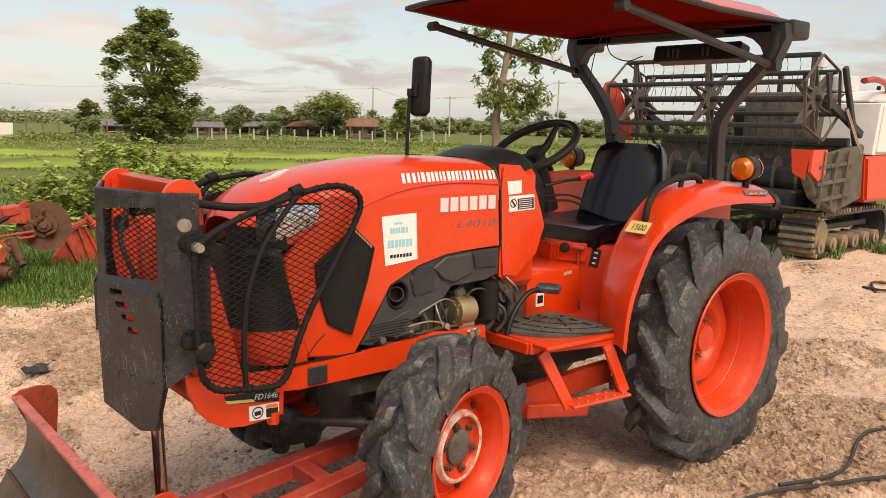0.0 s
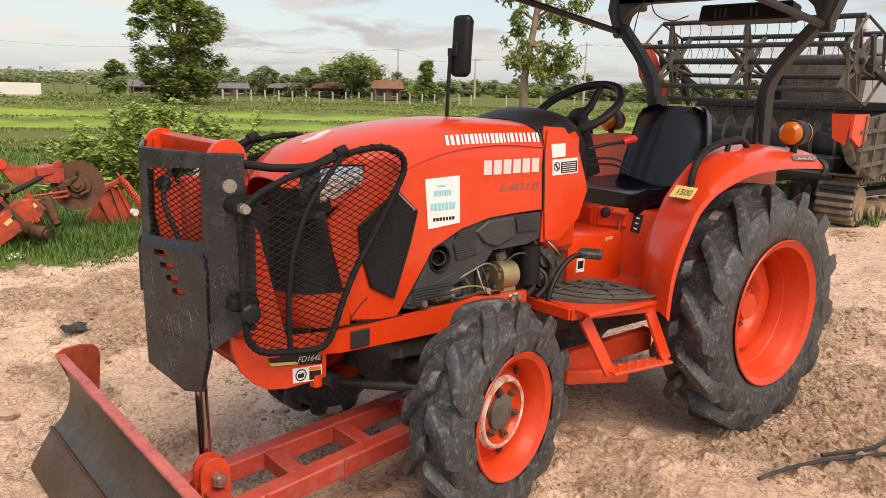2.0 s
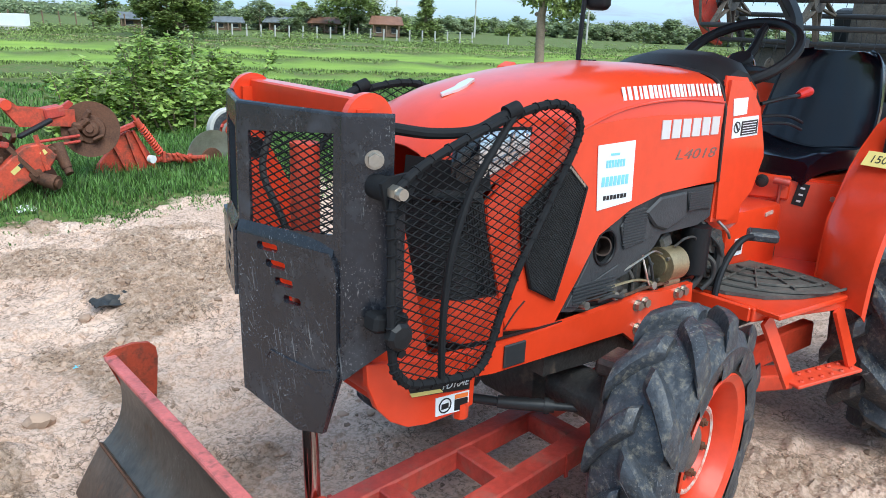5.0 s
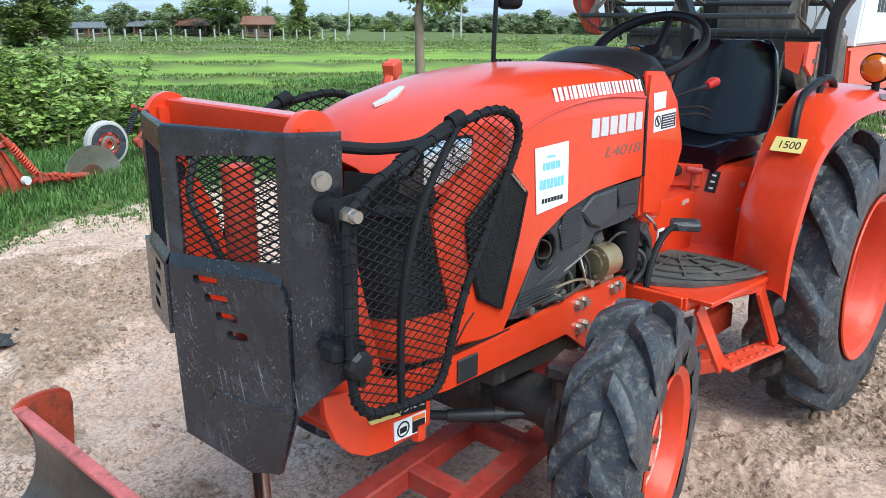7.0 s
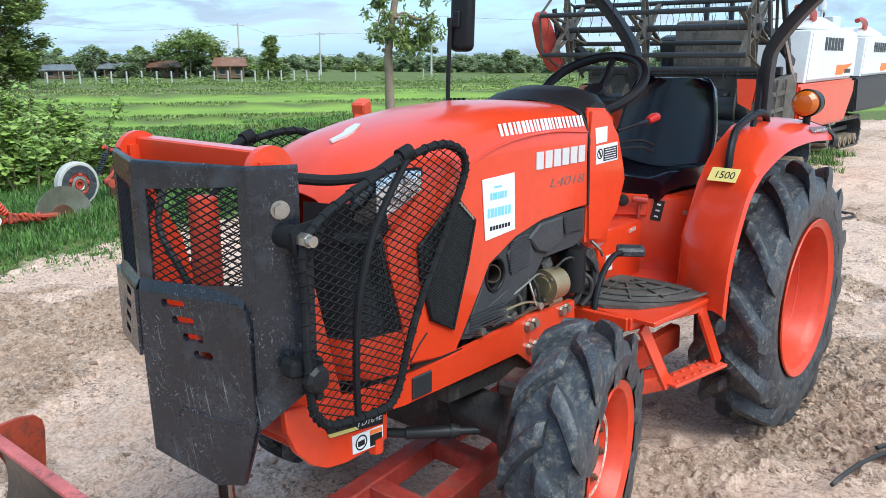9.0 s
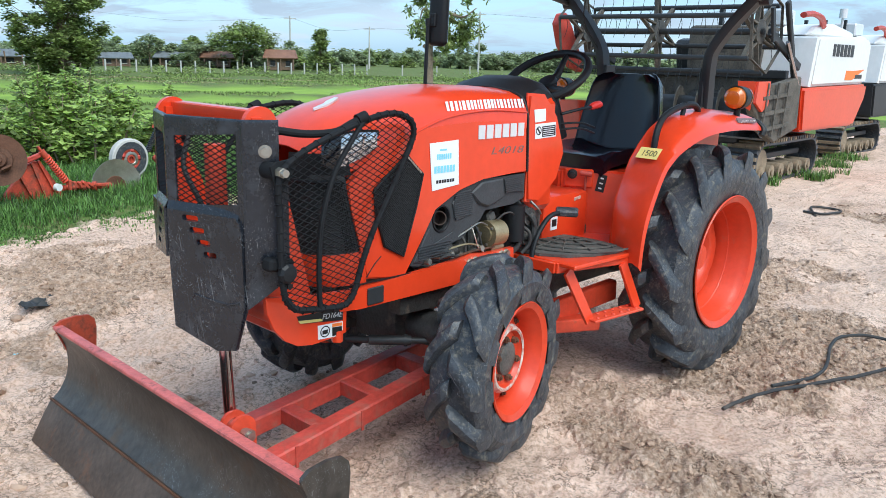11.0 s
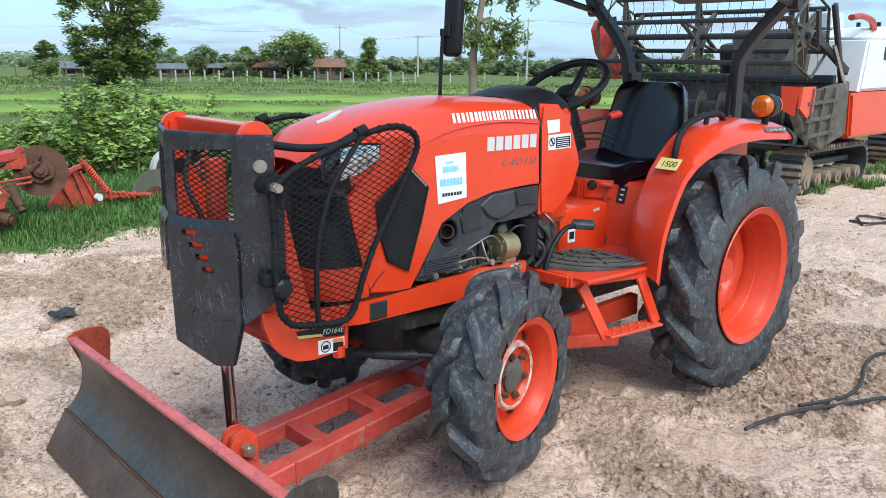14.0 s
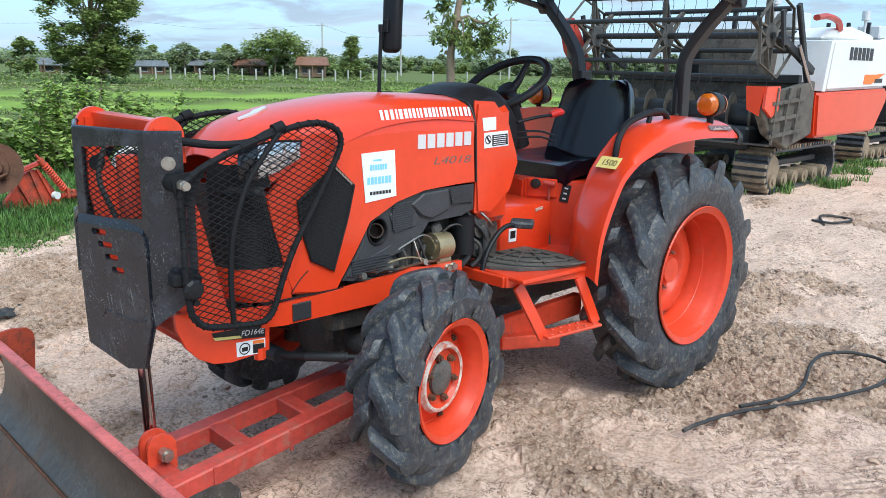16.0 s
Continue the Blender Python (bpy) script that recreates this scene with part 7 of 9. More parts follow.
    box(bm, (-6.75, -2.2, 1.35), (0.7, 0.6, 0.5), (0, -8, 0), bev=0.03)
    box(bm, (-6.6, -2.2, 1.75), (0.5, 0.8, 0.25), (0, -4, 0), bev=0.03)
    part("engine_cowling", bm, GREY_M, hv)
    bm = bmesh.new()
    box(bm, (-6.9, -2.0, 2.05), (0.4, 0.35, 0.2), bev=0.02)
    rod(bm, (-6.1, -1.85, 1.6), (-6.1, -1.85, 2.25), 0.02)
    rod(bm, (-6.1, -1.85, 2.2), (-6.1, -1.85, 2.34), 0.06, seg=16)
    part("work_lamp", bm, SILVER, hv, "pale work lamp on a post")
    if not detail:
        return hv
    header(hv)
    return hv


def header(hv):
    xr, zr, R = -5.2, 1.82, 0.45
    y0, y1 = -3.82, -1.42
    # table: back wall, pan, side plates
    bm = bmesh.new()
    loft(bm, [[(-6.02, y, 1.32), (-6.05, y, 1.0), (-5.95, y, 0.72), (-5.6, y, 0.62), (-5.1, y, 0.66)] for y in (y0 - 0.05, (y0 + y1) / 2, y1 + 0.08)])
    hd = part("header_table", solid(bm, 0.02), MUD_M, hv, "muddy grey header table")
    bm = bar(bmesh.new(), (-6.0, y0, 1.34), (-6.0, y1, 1.36), 0.09, 0.10, bev=0.01)
    part("top_beam", bm, GREY_M, hd)
    bm = box(bmesh.new(), (-6.35, -2.3, 1.0), (0.8, 0.62, 0.5), (0, 20, 0), bev=0.03)
    part("feeder_house", bm, GREY_M, hv)
    bm = rod(bmesh.new(), (-5.62, y0, 0.93), (-5.62, y1, 0.93), 0.15, seg=24)
    au = part("header_auger", bm, GREY_M, hd, "dark steel gathering auger")
    for k in range(9):
        y = y0 + 0.18 + k * 0.27
        bm = lathe(bmesh.new(), [(-0.006, 0.14), (-0.006, 0.265), (0.006, 0.265), (0.006, 0.14)], Matrix.Translation((-5.62, y, 0.93)) @ pose(0, 0, 0, 0, 0, 14), 28, close=True)
        part("auger_flight", bm, MUD_M, au)
    # dividers
    for y, s in ((y1 + 0.12, 1), (y0 - 0.1, -1)):
        bm = plate(bmesh.new(), [(-6.0, 1.35), (-6.05, 0.75), (-5.4, 0.62), (-4.95, 0.80), (-4.72, 1.06), (-4.85, 1.28), (-5.3, 1.26)] if s > 0 else [(-4.79, 1.90), (-4.86, 2.02), (-4.98, 2.04), (-5.12, 1.85), (-5.42, 1.42), (-5.40, 1.30), (-5.16, 1.36), (-4.90, 1.62)], 0.10, Matrix.Translation((0, y - 0.05, 0)))
        bmesh.ops.bevel(bm, geom=[e for e in bm.edges], offset=0.015, segments=1, affect="EDGES")
        dv = part("crop_divider", bm, RED_W if s < 0 else MUD_M, hd, "orange crop divider" if s < 0 else "worn divider frame", smooth=False)
        if s > 0:
            bm = plate(bmesh.new(), [(-5.05, 1.30), (-4.74, 1.30), (-4.72, 1.08), (-4.90, 0.98), (-5.05, 1.05)], 0.03, Matrix.Translation((0, y + 0.05, 0)))
            part("divider_cover", bm, ORANGE, dv, "chipped orange cover", smooth=False)
            bm = bmesh.new()
            plate(bm, [(0, 1.30), (-0.20, 1.30), (-0.17, 1.06), (-0.04, 1.0)], 0.02, Matrix.Translation((-4.72, 0, 0)) @ Matrix.Translation((0, y + 0.06, 0)) @ pose(0, 0, 0, 0, 0, 90))
            part("divider_cover", bm, ORANGE, dv, "chipped orange cover", smooth=False)
            for z in (0.78, 0.95, 1.12):
                bm = bar(bmesh.new(), (-4.9, y + 0.07, z), (-5.7, y + 0.07, z + 0.04), 0.03, 0.04)
                part("divider_rail", bm, MUD_M, dv)
            for k in range(3):
                bm = bar(bmesh.new(), (-5.0 - 0.28 * k, y + 0.08, 1.28), (-4.95 - 0.27 * k, y + 0.08, 0.7), 0.02, 0.03)
                part("divider_post", bm, MUD_M, dv)
    # reel: six slatted bars on three spiders, with wire tines
    bm = rod(bmesh.new(), (xr, y0, zr), (xr, y1, zr), 0.035, seg=12)
    rl = part("reel", bm, GREY_M, hv, "dark tined pick-up reel")
    N = 6
    for k in range(N):
        a = 2 * math.pi * k / N + 0.35
        x, z = xr + R * math.cos(a), zr + R * math.sin(a)
        bm = rod(bmesh.new(), (x, y0, z), (x, y1, z), 0.027, seg=10)
        b = part("reel_bar", bm, GREY_M, rl)
        for i in range(17):
            y = y0 + 0.08 + i * (y1 - y0 - 0.16) / 16
            bm = tube(bmesh.new(), smooth_path([(x, y, z), (x - 0.03, y + 0.01, z - 0.10), (x + 0.03, y + 0.015, z - 0.24)], 3), 0.0032, 4)
            part("tine", bm, GREY_M, b)
    for y in (y0 + 0.12, (y0 + y1) / 2 - 0.08, y1 - 0.06):
        for k in range(N):
            a = 2 * math.pi * k / N + 0.35
            p = Vector((xr + R * math.cos(a), y, zr + R * math.sin(a)))
            c = Vector((xr, y, zr))
            t = Vector((-math.sin(a), 0, math.cos(a)))
            bm = bmesh.new()
            bar(bm, c + t * 0.07, p, 0.02, 0.05, (0, 1, 0))
            bar(bm, c - t * 0.07, p, 0.02, 0.05, (0, 1, 0))
            part("spider_arm", bm, MUD_M, rl)
        bm = rod(bmesh.new(), (xr, y - 0.03, zr), (xr, y + 0.03, zr), 0.13, seg=20)
        part("spider_hub", bm, ENGINE, rl)
    for y, dy in ((y1 + 0.03, 0.03), (y0 - 0.02, -0.02)):
        for k in range(N):
            a, b2 = 2 * math.pi * k / N + 0.35, 2 * math.pi * (k + 1) / N + 0.35
            bm = bar(bmesh.new(), (xr + R * math.cos(a), y, zr + R * math.sin(a)), (xr + R * math.cos(b2), y, zr + R * math.sin(b2)), 0.012, 0.03, (0, 1, 0))
            part("end_link", bm, MUD_M, rl)
        bm = bar(bmesh.new(), (-6.15, y + dy, 1.45), (xr, y + dy, zr), 0.05, 0.09, bev=0.01)
        ar = part("reel_arm", bm, GREY_M, hv)
        bm = bar(bmesh.new(), (-5.9, y + dy * 3, 1.30), (-5.45, y + dy * 3, 2.15), 0.05, 0.07, bev=0.01)
        part("arm_strut", bm, GREY_M, ar)
        bm = rod(bmesh.new(), (-5.95, y + dy * 4, 1.25), (-5.5, y + dy * 4, 1.72), 0.022, seg=12)
        part("reel_ram", bm, CHROME, ar)
        bm = bar(bmesh.new(), (xr - 0.05, y + dy * 2, zr - 0.1), (xr + 0.05, y + dy * 2, zr + 0.25), 0.03, 0.06)
        part("belt_guard", bm, GREY_M, ar)


random.seed(21)
harvester("combine_harvester", "grimy orange and white combine harvester with raised reel header", 0.0, 0.0)
harvester("combine_harvester", "orange and white combine harvester parked behind another", -3.9, -0.35, detail=False)

# ---- old implements lying in the grass ----


def plough():
    """An orange disc plough on its side, with rusty and bright discs."""
    pl = tagged(empty("disc_plough", 0, 0, ground_z(1.4, -5.2)), "rusty orange disc plough lying in long grass", "plough")

    def add(nm, bm, m, label="", parent=None, smooth=True):
        return part(nm, bm, m, parent or pl, label, smooth)

    # hitch horn: two cheeks round a pin boss
    for dy in (-0.05, 0.05):
        bm = plate(bmesh.new(), [(1.99, 0.71), (1.975, 0.745), (1.93, 0.75), (1.86, 0.69), (1.56, 0.66), (1.46, 0.66), (1.46, 0.52), (1.56, 0.53), (1.87, 0.54), (1.95, 0.65)], 0.022, Matrix.Translation((0, -5.35 + dy, 0)))
        add("horn_cheek", bm, PLOUGH_O, smooth=False)
    bm = rod(bmesh.new(), (1.955, -5.42, 0.712), (1.955, -5.26, 0.712), 0.04, seg=16)
    add("horn_boss", bm, ORANGE_W)
    bm = box(bmesh.new(), (1.62, -5.33, 0.64), (0.16, 0.14, 0.09), (0, 8, 10), bev=0.012)
    add("horn_block", bm, RED_W, "dusty pinkish red block")
    bm = plate(bmesh.new(), [(1.56, 0.66), (1.47, 0.72), (1.44, 0.70), (1.48, 0.63)], 0.05, Matrix.Translation((0, -5.42, 0)))
    add("hitch_lug", bm, RED_W, smooth=False)
    # rusty crate of rails at the far end
    for k, (z, m) in enumerate(((0.60, RUST), (0.50, RED_W), (0.40, RUST))):
        bm = bar(bmesh.new(), (2.72, -4.98 + 0.05 * k, z + 0.09), (1.95 + 0.06 * k, -5.1 + 0.05 * k, z - 0.06), 0.05, 0.045, bev=0.006)
        add("rail", bm, m)
    for k in range(9):
        q = k / 8
        bm = bar(bmesh.new(), (2.7 - 0.72 * q, -4.96, 0.66 - 0.135 * q), (2.66 - 0.7 * q, -5.16, 0.58 - 0.13 * q), 0.03, 0.03)
        add("rung", bm, RUST)
    bm = bar(bmesh.new(), (1.93, -5.08, 0.49), (1.66, -5.18, 0.60), 0.05, 0.035, bev=0.012)
    add("handle_bar", bm, BLACK_P, "black scuffed steel bar")
    # main arm with labels
    bm = plate(bmesh.new(), [(2.27, 0.06), (2.24, 0.17), (1.93, 0.44), (1.80, 0.46), (1.70, 0.36), (1.76, 0.27), (2.15, 0.02)], 0.10, Matrix.Translation((0, -5.02, 0)))
    bmesh.ops.bevel(bm, geom=bm.edges[:], offset=0.01, segments=1, affect="EDGES")
    arm = add("plough_arm", bm, PLOUGH_O, "orange arm with yellow labels", smooth=False)
    for (x, z, w) in ((1.985, 0.285, 0.11), (1.80, 0.39, 0.045)):
        bm = box(bmesh.new(), (x, -4.9165, z), (w, 0.003, 0.036), (0, 40, 0))
        add("label", bm, YELLOW, "", arm, False)
    bm = box(bmesh.new(), (1.955, -4.9145, 0.31), (0.05, 0.002, 0.034), (0, 40, 0))
    add("label_print", bm, GREY_M, "", arm, False)
    bm = rod(bmesh.new(), (2.235, -5.05, 0.09), (2.235, -4.88, 0.09), 0.062, seg=18)
    add("arm_boss", bm, PLOUGH_O, "", arm)
    bm = bar(bmesh.new(), (1.84, -4.95, 0.52), (1.78, -4.9, 0.26), 0.03, 0.025)
    add("arm_brace", bm, PLOUGH_O, "", arm)
    bm = bar(bmesh.new(), (2.03, -4.95, 0.44), (1.86, -4.89, 0.22), 0.022, 0.03)
    add("arm_brace", bm, RUST, "", arm)
    # rusty bearings hanging below
    bm = bmesh.new()
    rod(bm, (1.86, -4.98, 0.20), (1.74, -4.86, 0.16), 0.045, 0.06, seg=14)
    rod(bm, (1.745, -4.862, 0.16), (1.725, -4.84, 0.155), 0.036, seg=14)
    box(bm, (1.86, -4.95, 0.22), (0.11, 0.09, 0.10), (10, 30, 20), bev=0.02)
    add("bearing_housing", bm, RUST)
    bm = bmesh.new()
    rod(bm, (1.66, -5.1, 0.42), (1.62, -5.02, 0.24), 0.05, 0.04, seg=14)
    rod(bm, (1.62, -5.02, 0.24), (1.61, -4.99, 0.20), 0.032, seg=12)
    box(bm, (1.67, -5.1, 0.36), (0.10, 0.10, 0.12), (0, 20, 20), bev=0.025)
    add("bearing_housing", bm, RUST)
    for z in (0.415, 0.46):
        bm = rod(bmesh.new(), (1.80, -5.12, z - 0.02), (1.46, -5.2, z), 0.012, seg=8)
        add("tie_bar", bm, RED_W)

    def disc(c, r, rz, rx, m, label, dish=0.05):
        M = Matrix.Translation(c) @ pose(0, 0, 0, rx, 0, rz)
        bm = lathe(bmesh.new(), [(-dish, 0.0), (-dish * 0.9, r * 0.3), (-dish * 0.5, r * 0.7), (0, r), (0.006, r), (-dish * 0.5 + 0.01, r * 0.7), (-dish * 0.9 + 0.01, r * 0.3), (-dish + 0.01, 0)], M, 40)
        return add("disc", bm, m, label), M

    d, M = disc((1.357, -5.25, 0.50), 0.225, -22, 10, RUST, "rust-brown dished plough disc with muddy hub", 0.03)
    bm = lathe(bmesh.new(), [(-0.01, 0.115), (0.012, 0.11), (0.016, 0.075), (0.05, 0.06), (0.055, 0.035), (0.075, 0.03), (0.075, 0.0)], M, 20)
    add("disc_hub", bm, RUST, "", d)
    for k, (u, w, sx, sz, an) in enumerate(((-0.05, 0.04, 0.13, 0.05, 40), (-0.11, -0.05, 0.08, 0.13, 20), (-0.02, 0.11, 0.05, 0.10, -35), (-0.09, 0.02, 0.09, 0.06, -10), (0.06, -0.07, 0.10, 0.03, 25))):
        bm = box(bmesh.new(), tuple(M @ Vector((-u, 0.05, w))), (sx, 0.06, sz), (0, an, -22), bev=0.015)
        add("mud_lump", bm, RUST, "", d)
    disc((1.90, -5.12, 0.10), 0.24, -40, 40, RUST, "dark earth-caked plough disc", 0.07)
    disc((2.12, -5.25, 0.30), 0.22, -25, 8, RUST, "dark earth-caked plough disc", 0.06)
    disc((2.42, -5.2, 0.28), 0.24, -25, 8, RUST, "dark earth-caked plough disc", 0.06)
    sd, M = disc((0.105, -5.75, 0.065), 0.295, 10, 6, STEEL, "bright steel plough disc with rusty centre", 0.05)
    bm = lathe(bmesh.new(), [(-0.028, 0.125), (-0.022, 0.12), (-0.03, 0.06), (-0.035, 0.0)], M, 28)
    add("rust_patch", bm, RUST, "", sd)
    # second leg: ribbed plate under a beam, with its spring
    bm = plate(bmesh.new(), [(1.27, 0.06), (1.24, 0.13), (1.03, 0.39), (0.97, 0.43), (0.90, 0.41), (0.74, 0.14), (0.72, 0.06)], 0.07, Matrix.Translation((0, -5.62, 0)))
    bmesh.ops.bevel(bm, geom=bm.edges[:], offset=0.008, segments=1, affect="EDGES")
    lg = add("leg_plate", bm, PLOUGH_O, "grimy orange ribbed leg", smooth=False)
    for xa, xb, za, zb in ((1.10, 1.0, 0.31, 0.08), (0.99, 0.90, 0.42, 0.12), (0.93, 0.80, 0.43, 0.12)):
        bm = bar(bmesh.new(), (xa, -5.535, za), (xb, -5.535, zb), 0.03, 0.022)
        add("leg_rib", bm, PLOUGH_O, "", lg)
    bm = bar(bmesh.new(), (1.20, -5.56, 0.37), (0.92, -5.5, 0.49), 0.05, 0.045, bev=0.008)
    add("leg_top", bm, RED_W, "", lg)
    a, b = Vector((0.945, -5.48, 0.57)), Vector((0.70, -5.5, 0.205))
    dv = b - a
    u = dv.orthogonal().normalized()
    v = dv.normalized().cross(u)
    bm = tube(bmesh.new(), [a + dv * (0.28 + 0.68 * t / 100) + (u * math.cos(t * 0.75) + v * math.sin(t * 0.75)) * 0.030 for t in range(101)], 0.0085, 6)
    sp = add("coil_spring", bm, ORANGE_W, "faded orange coil spring")
    add("spring_rod", rod(bmesh.new(), a, b, 0.013), PLOUGH_O, "", sp)
    add("spring_cap", rod(bmesh.new(), a + dv * 0.12, a + dv * 0.28, 0.03, seg=14), PLOUGH_O, "", sp)
    for k in range(7):
        bm = bmesh.new()
        rod(bm, (0.70 - k * 0.05, -5.52, 0.17 - 0.004 * k), (0.67 - k * 0.05, -5.5, 0.17 - 0.004 * k), 0.045 if k % 2 else 0.03, seg=12)
        box(bm, (0.685 - k * 0.05, -5.49, 0.185 - 0.004 * k), (0.03, 0.05, 0.07 if k % 3 else 0.1), (0, 14 * k, 10), bev=0.006)
        add("axle_clamp", bm, PLOUGH_O)
    add("axle", rod(bmesh.new(), (0.74, -5.52, 0.16), (0.2, -5.7, 0.11), 0.028), PLOUGH_O)
    add("cap", rod(bmesh.new(), (0.815, -5.47, 0.18), (0.80, -5.43, 0.18), 0.036, seg=16), WHITE_B, "white plastic cap")
    # furrow wheel with a pale worn tread
    M = Matrix.Translation((-0.245, -6.2, 0.29)) @ pose(0, 0, 0, 0, 0, 8)
    bm = lathe(bmesh.new(), [(-0.045, 0.115), (-0.045, 0.19), (0.045, 0.19), (0.045, 0.115)], M, 40, close=True)
    fw = add("furrow_wheel", bm, RUBBER, "small furrow wheel with pale worn tread")
    bm = lathe(bmesh.new(), [(-0.04, 0.188), (-0.03, 0.222), (0.03, 0.222), (0.043, 0.21), (0.0465, 0.188)], M, 40, close=True)
    add("tread_band", bm, CONC, "", fw)
    bm = lathe(bmesh.new(), [(0.02, 0.0), (0.02, 0.03), (0.05, 0.03), (0.05, 0.045), (0.02, 0.05), (0.03, 0.09), (0.035, 0.115), (0.02, 0.118)], M, 28)
    add("wheel_centre", bm, PLOUGH_O, "", fw)
    for k in range(5):
        t = 2 * math.pi * k / 5 + 0.5
        bm = box(bmesh.new(), tuple(M @ Vector((0.095 * math.cos(t), 0.045, 0.095 * math.sin(t)))), (0.035, 0.016, 0.045), (0, -math.degrees(t), 8), bev=0.008)
        add("wheel_lug", bm, RED_W, "", fw)
    bm = lathe(bmesh.new(), [(0.046, 0.05), (0.05, 0.055), (0.046, 0.085), (0.043, 0.085)], M, 24, close=True)
    add("hub_plate", bm, STEEL, "", fw)
    bm = bmesh.new()
    tube(bm, smooth_path([(-0.60, -6.3, 0.62), (-0.76, -6.36, 0.54), (-0.80, -6.4, 0.45), (-0.72, -6.4, 0.32), (-0.60, -6.35, 0.25)], 4), 0.022, 8)
    rod(bm, (-0.62, -6.3, 0.25), (-0.62, -6.22, 0.25), 0.045, seg=14)
    add("wheel_bracket", bm, PLOUGH_O, "", fw)
    bm = plate(bmesh.new(), [(-0.70, 0.40), (-0.82, 0.42), (-0.86, 0.02), (-0.68, 0.02)], 0.02, Matrix.Translation((0, -6.42, 0)))
    add("scraper_plate", bm, RUST, "", fw, False)
    a, b = Vector((-0.65, -6.3, 0.60)), Vector((-0.50, -6.28, 0.34))
    dv = b - a
    bm = tube(bmesh.new(), [a + dv * (0.15 + 0.85 * t / 90) + Vector((0.03 * math.cos(t * 0.75), 0.03 * math.sin(t * 0.75), 0)) for t in range(91)], 0.009, 6)
    add("coil_spring", bm, GREY_M, "dark coil spring", fw)
    add("spring_rod", rod(bmesh.new(), a - dv * 0.1, b, 0.012), GREY_M, "", fw)


plough()


def shed_bit(x, y):
    """An orange machine part standing out in the grass."""
    g = ground_z(x, y)
    t = tagged(empty("seeder_head", x, y, g, 20), "orange machine casting standing in the grass", "machine part")
    bm = bmesh.new()
    box(bm, (0, 0, 0.62), (0.28, 0.22, 0.24), (0, 15, 0), bev=0.03)
    box(bm, (0.12, 0, 0.42), (0.12, 0.14, 0.3), (0, -30, 0), bev=0.02)
    part("casting", bm, ORANGE_W, t)
    bm = bmesh.new()
    for yy in (-0.3, 0.3):
        bar(bm, (0.3, yy, 0.05), (0.0, yy * 0.3, 0.5), 0.05, 0.05)
    part("stand", bm, RED_W, t)


shed_bit(-5.3, -7.4)


# ---- clods and stones ----


def scatter_clods():
    rnd = random.Random(11)
    verts, faces = [], []
    base = bmesh.new()
    bmesh.ops.create_icosphere(base, subdivisions=1, radius=1)
    bv = [v.co.copy() for v in base.verts]
    bf = [[v.index for v in f.verts] for f in base.faces]
    base.free()
    n = 0
    while n < 24000:
        x, y = rnd.uniform(-5, 4.3), rnd.uniform(-4.6, 2.6)
        dens = churned(x, y) * (0.75 + 0.5 * noise.noise((x * 2.1, y * 2.1, 9.0)))
        if rnd.random() > max(0.04, dens):
            continue
        r = 0.003 + 0.014 * rnd.random() ** 3.5
        if rnd.random() < 0.006:
            r = rnd.uniform(0.018, 0.034)
        z = ground_z(x, y) + crumbs(x, y) * 0.8
        a, sx, sy, sz = rnd.uniform(0, 6.28), rnd.uniform(0.7, 1.4), rnd.uniform(0.7, 1.2), rnd.uniform(0.4, 0.75)
        o = len(verts)
        for v in bv:
            j = rnd.uniform(0.75, 1.2)
            px, py = v.x * sx * r * j, v.y * sy * r * j
            verts.append((x + px * math.cos(a) - py * math.sin(a), y + px * math.sin(a) + py * math.cos(a), z + v.z * sz * r * j))
        faces += [[o + i for i in f] for f in bf]
        n += 1
    me = bpy.data.meshes.new("clay_clods")
    me.from_pydata(verts, [], faces)
    me.materials.append(STONE)
    tagged(new("clay_clods", me), "loose dry clay clods and pebbles on the yard", "clods", kind="stuff")


scatter_clods()


def stone(x, y, r, seed):
    rnd = random.Random(seed)
    bm = bmesh.new()
    bmesh.ops.create_icosphere(bm, subdivisions=2, radius=r)
    for v in bm.verts:
        n = noise.noise(v.co * (1.6 / r) + Vector((seed, 0, 0)))
        v.co = Vector((v.co.x * 1.2, v.co.y, v.co.z * 0.6)) * (1 + 0.3 * n)
    bmesh.ops.rotate(bm, cent=(0, 0, 0), matrix=Matrix.Rotation(rnd.uniform(0, 6), 3, "Z"), verts=bm.verts)
    ob = part("stone", bm, STONE, None, angle=40)
    ob.location = (x, y, ground_z(x, y) + r * 0.25)
    tagged(ob, "lump of pale dry clay lying on the yard", "stone", "loose lumps of clay")


for i, (x, y, r) in enumerate([(1.77, -0.76, 0.035), (1.68, -0.70, 0.028), (2.9, -1.9, 0.06), (3.05, -1.4, 0.05), (2.3, -2.2, 0.05), (3.3, -0.9, 0.045), (2.75, -2.7, 0.05), (0.2, 1.6, 0.03), (1.7, 1.5, 0.03), (-0.6, 1.6, 0.035), (2.2, -3.1, 0.05), (2.9, -3.3, 0.06)]):
    stone(x, y, r * 0.6, i)


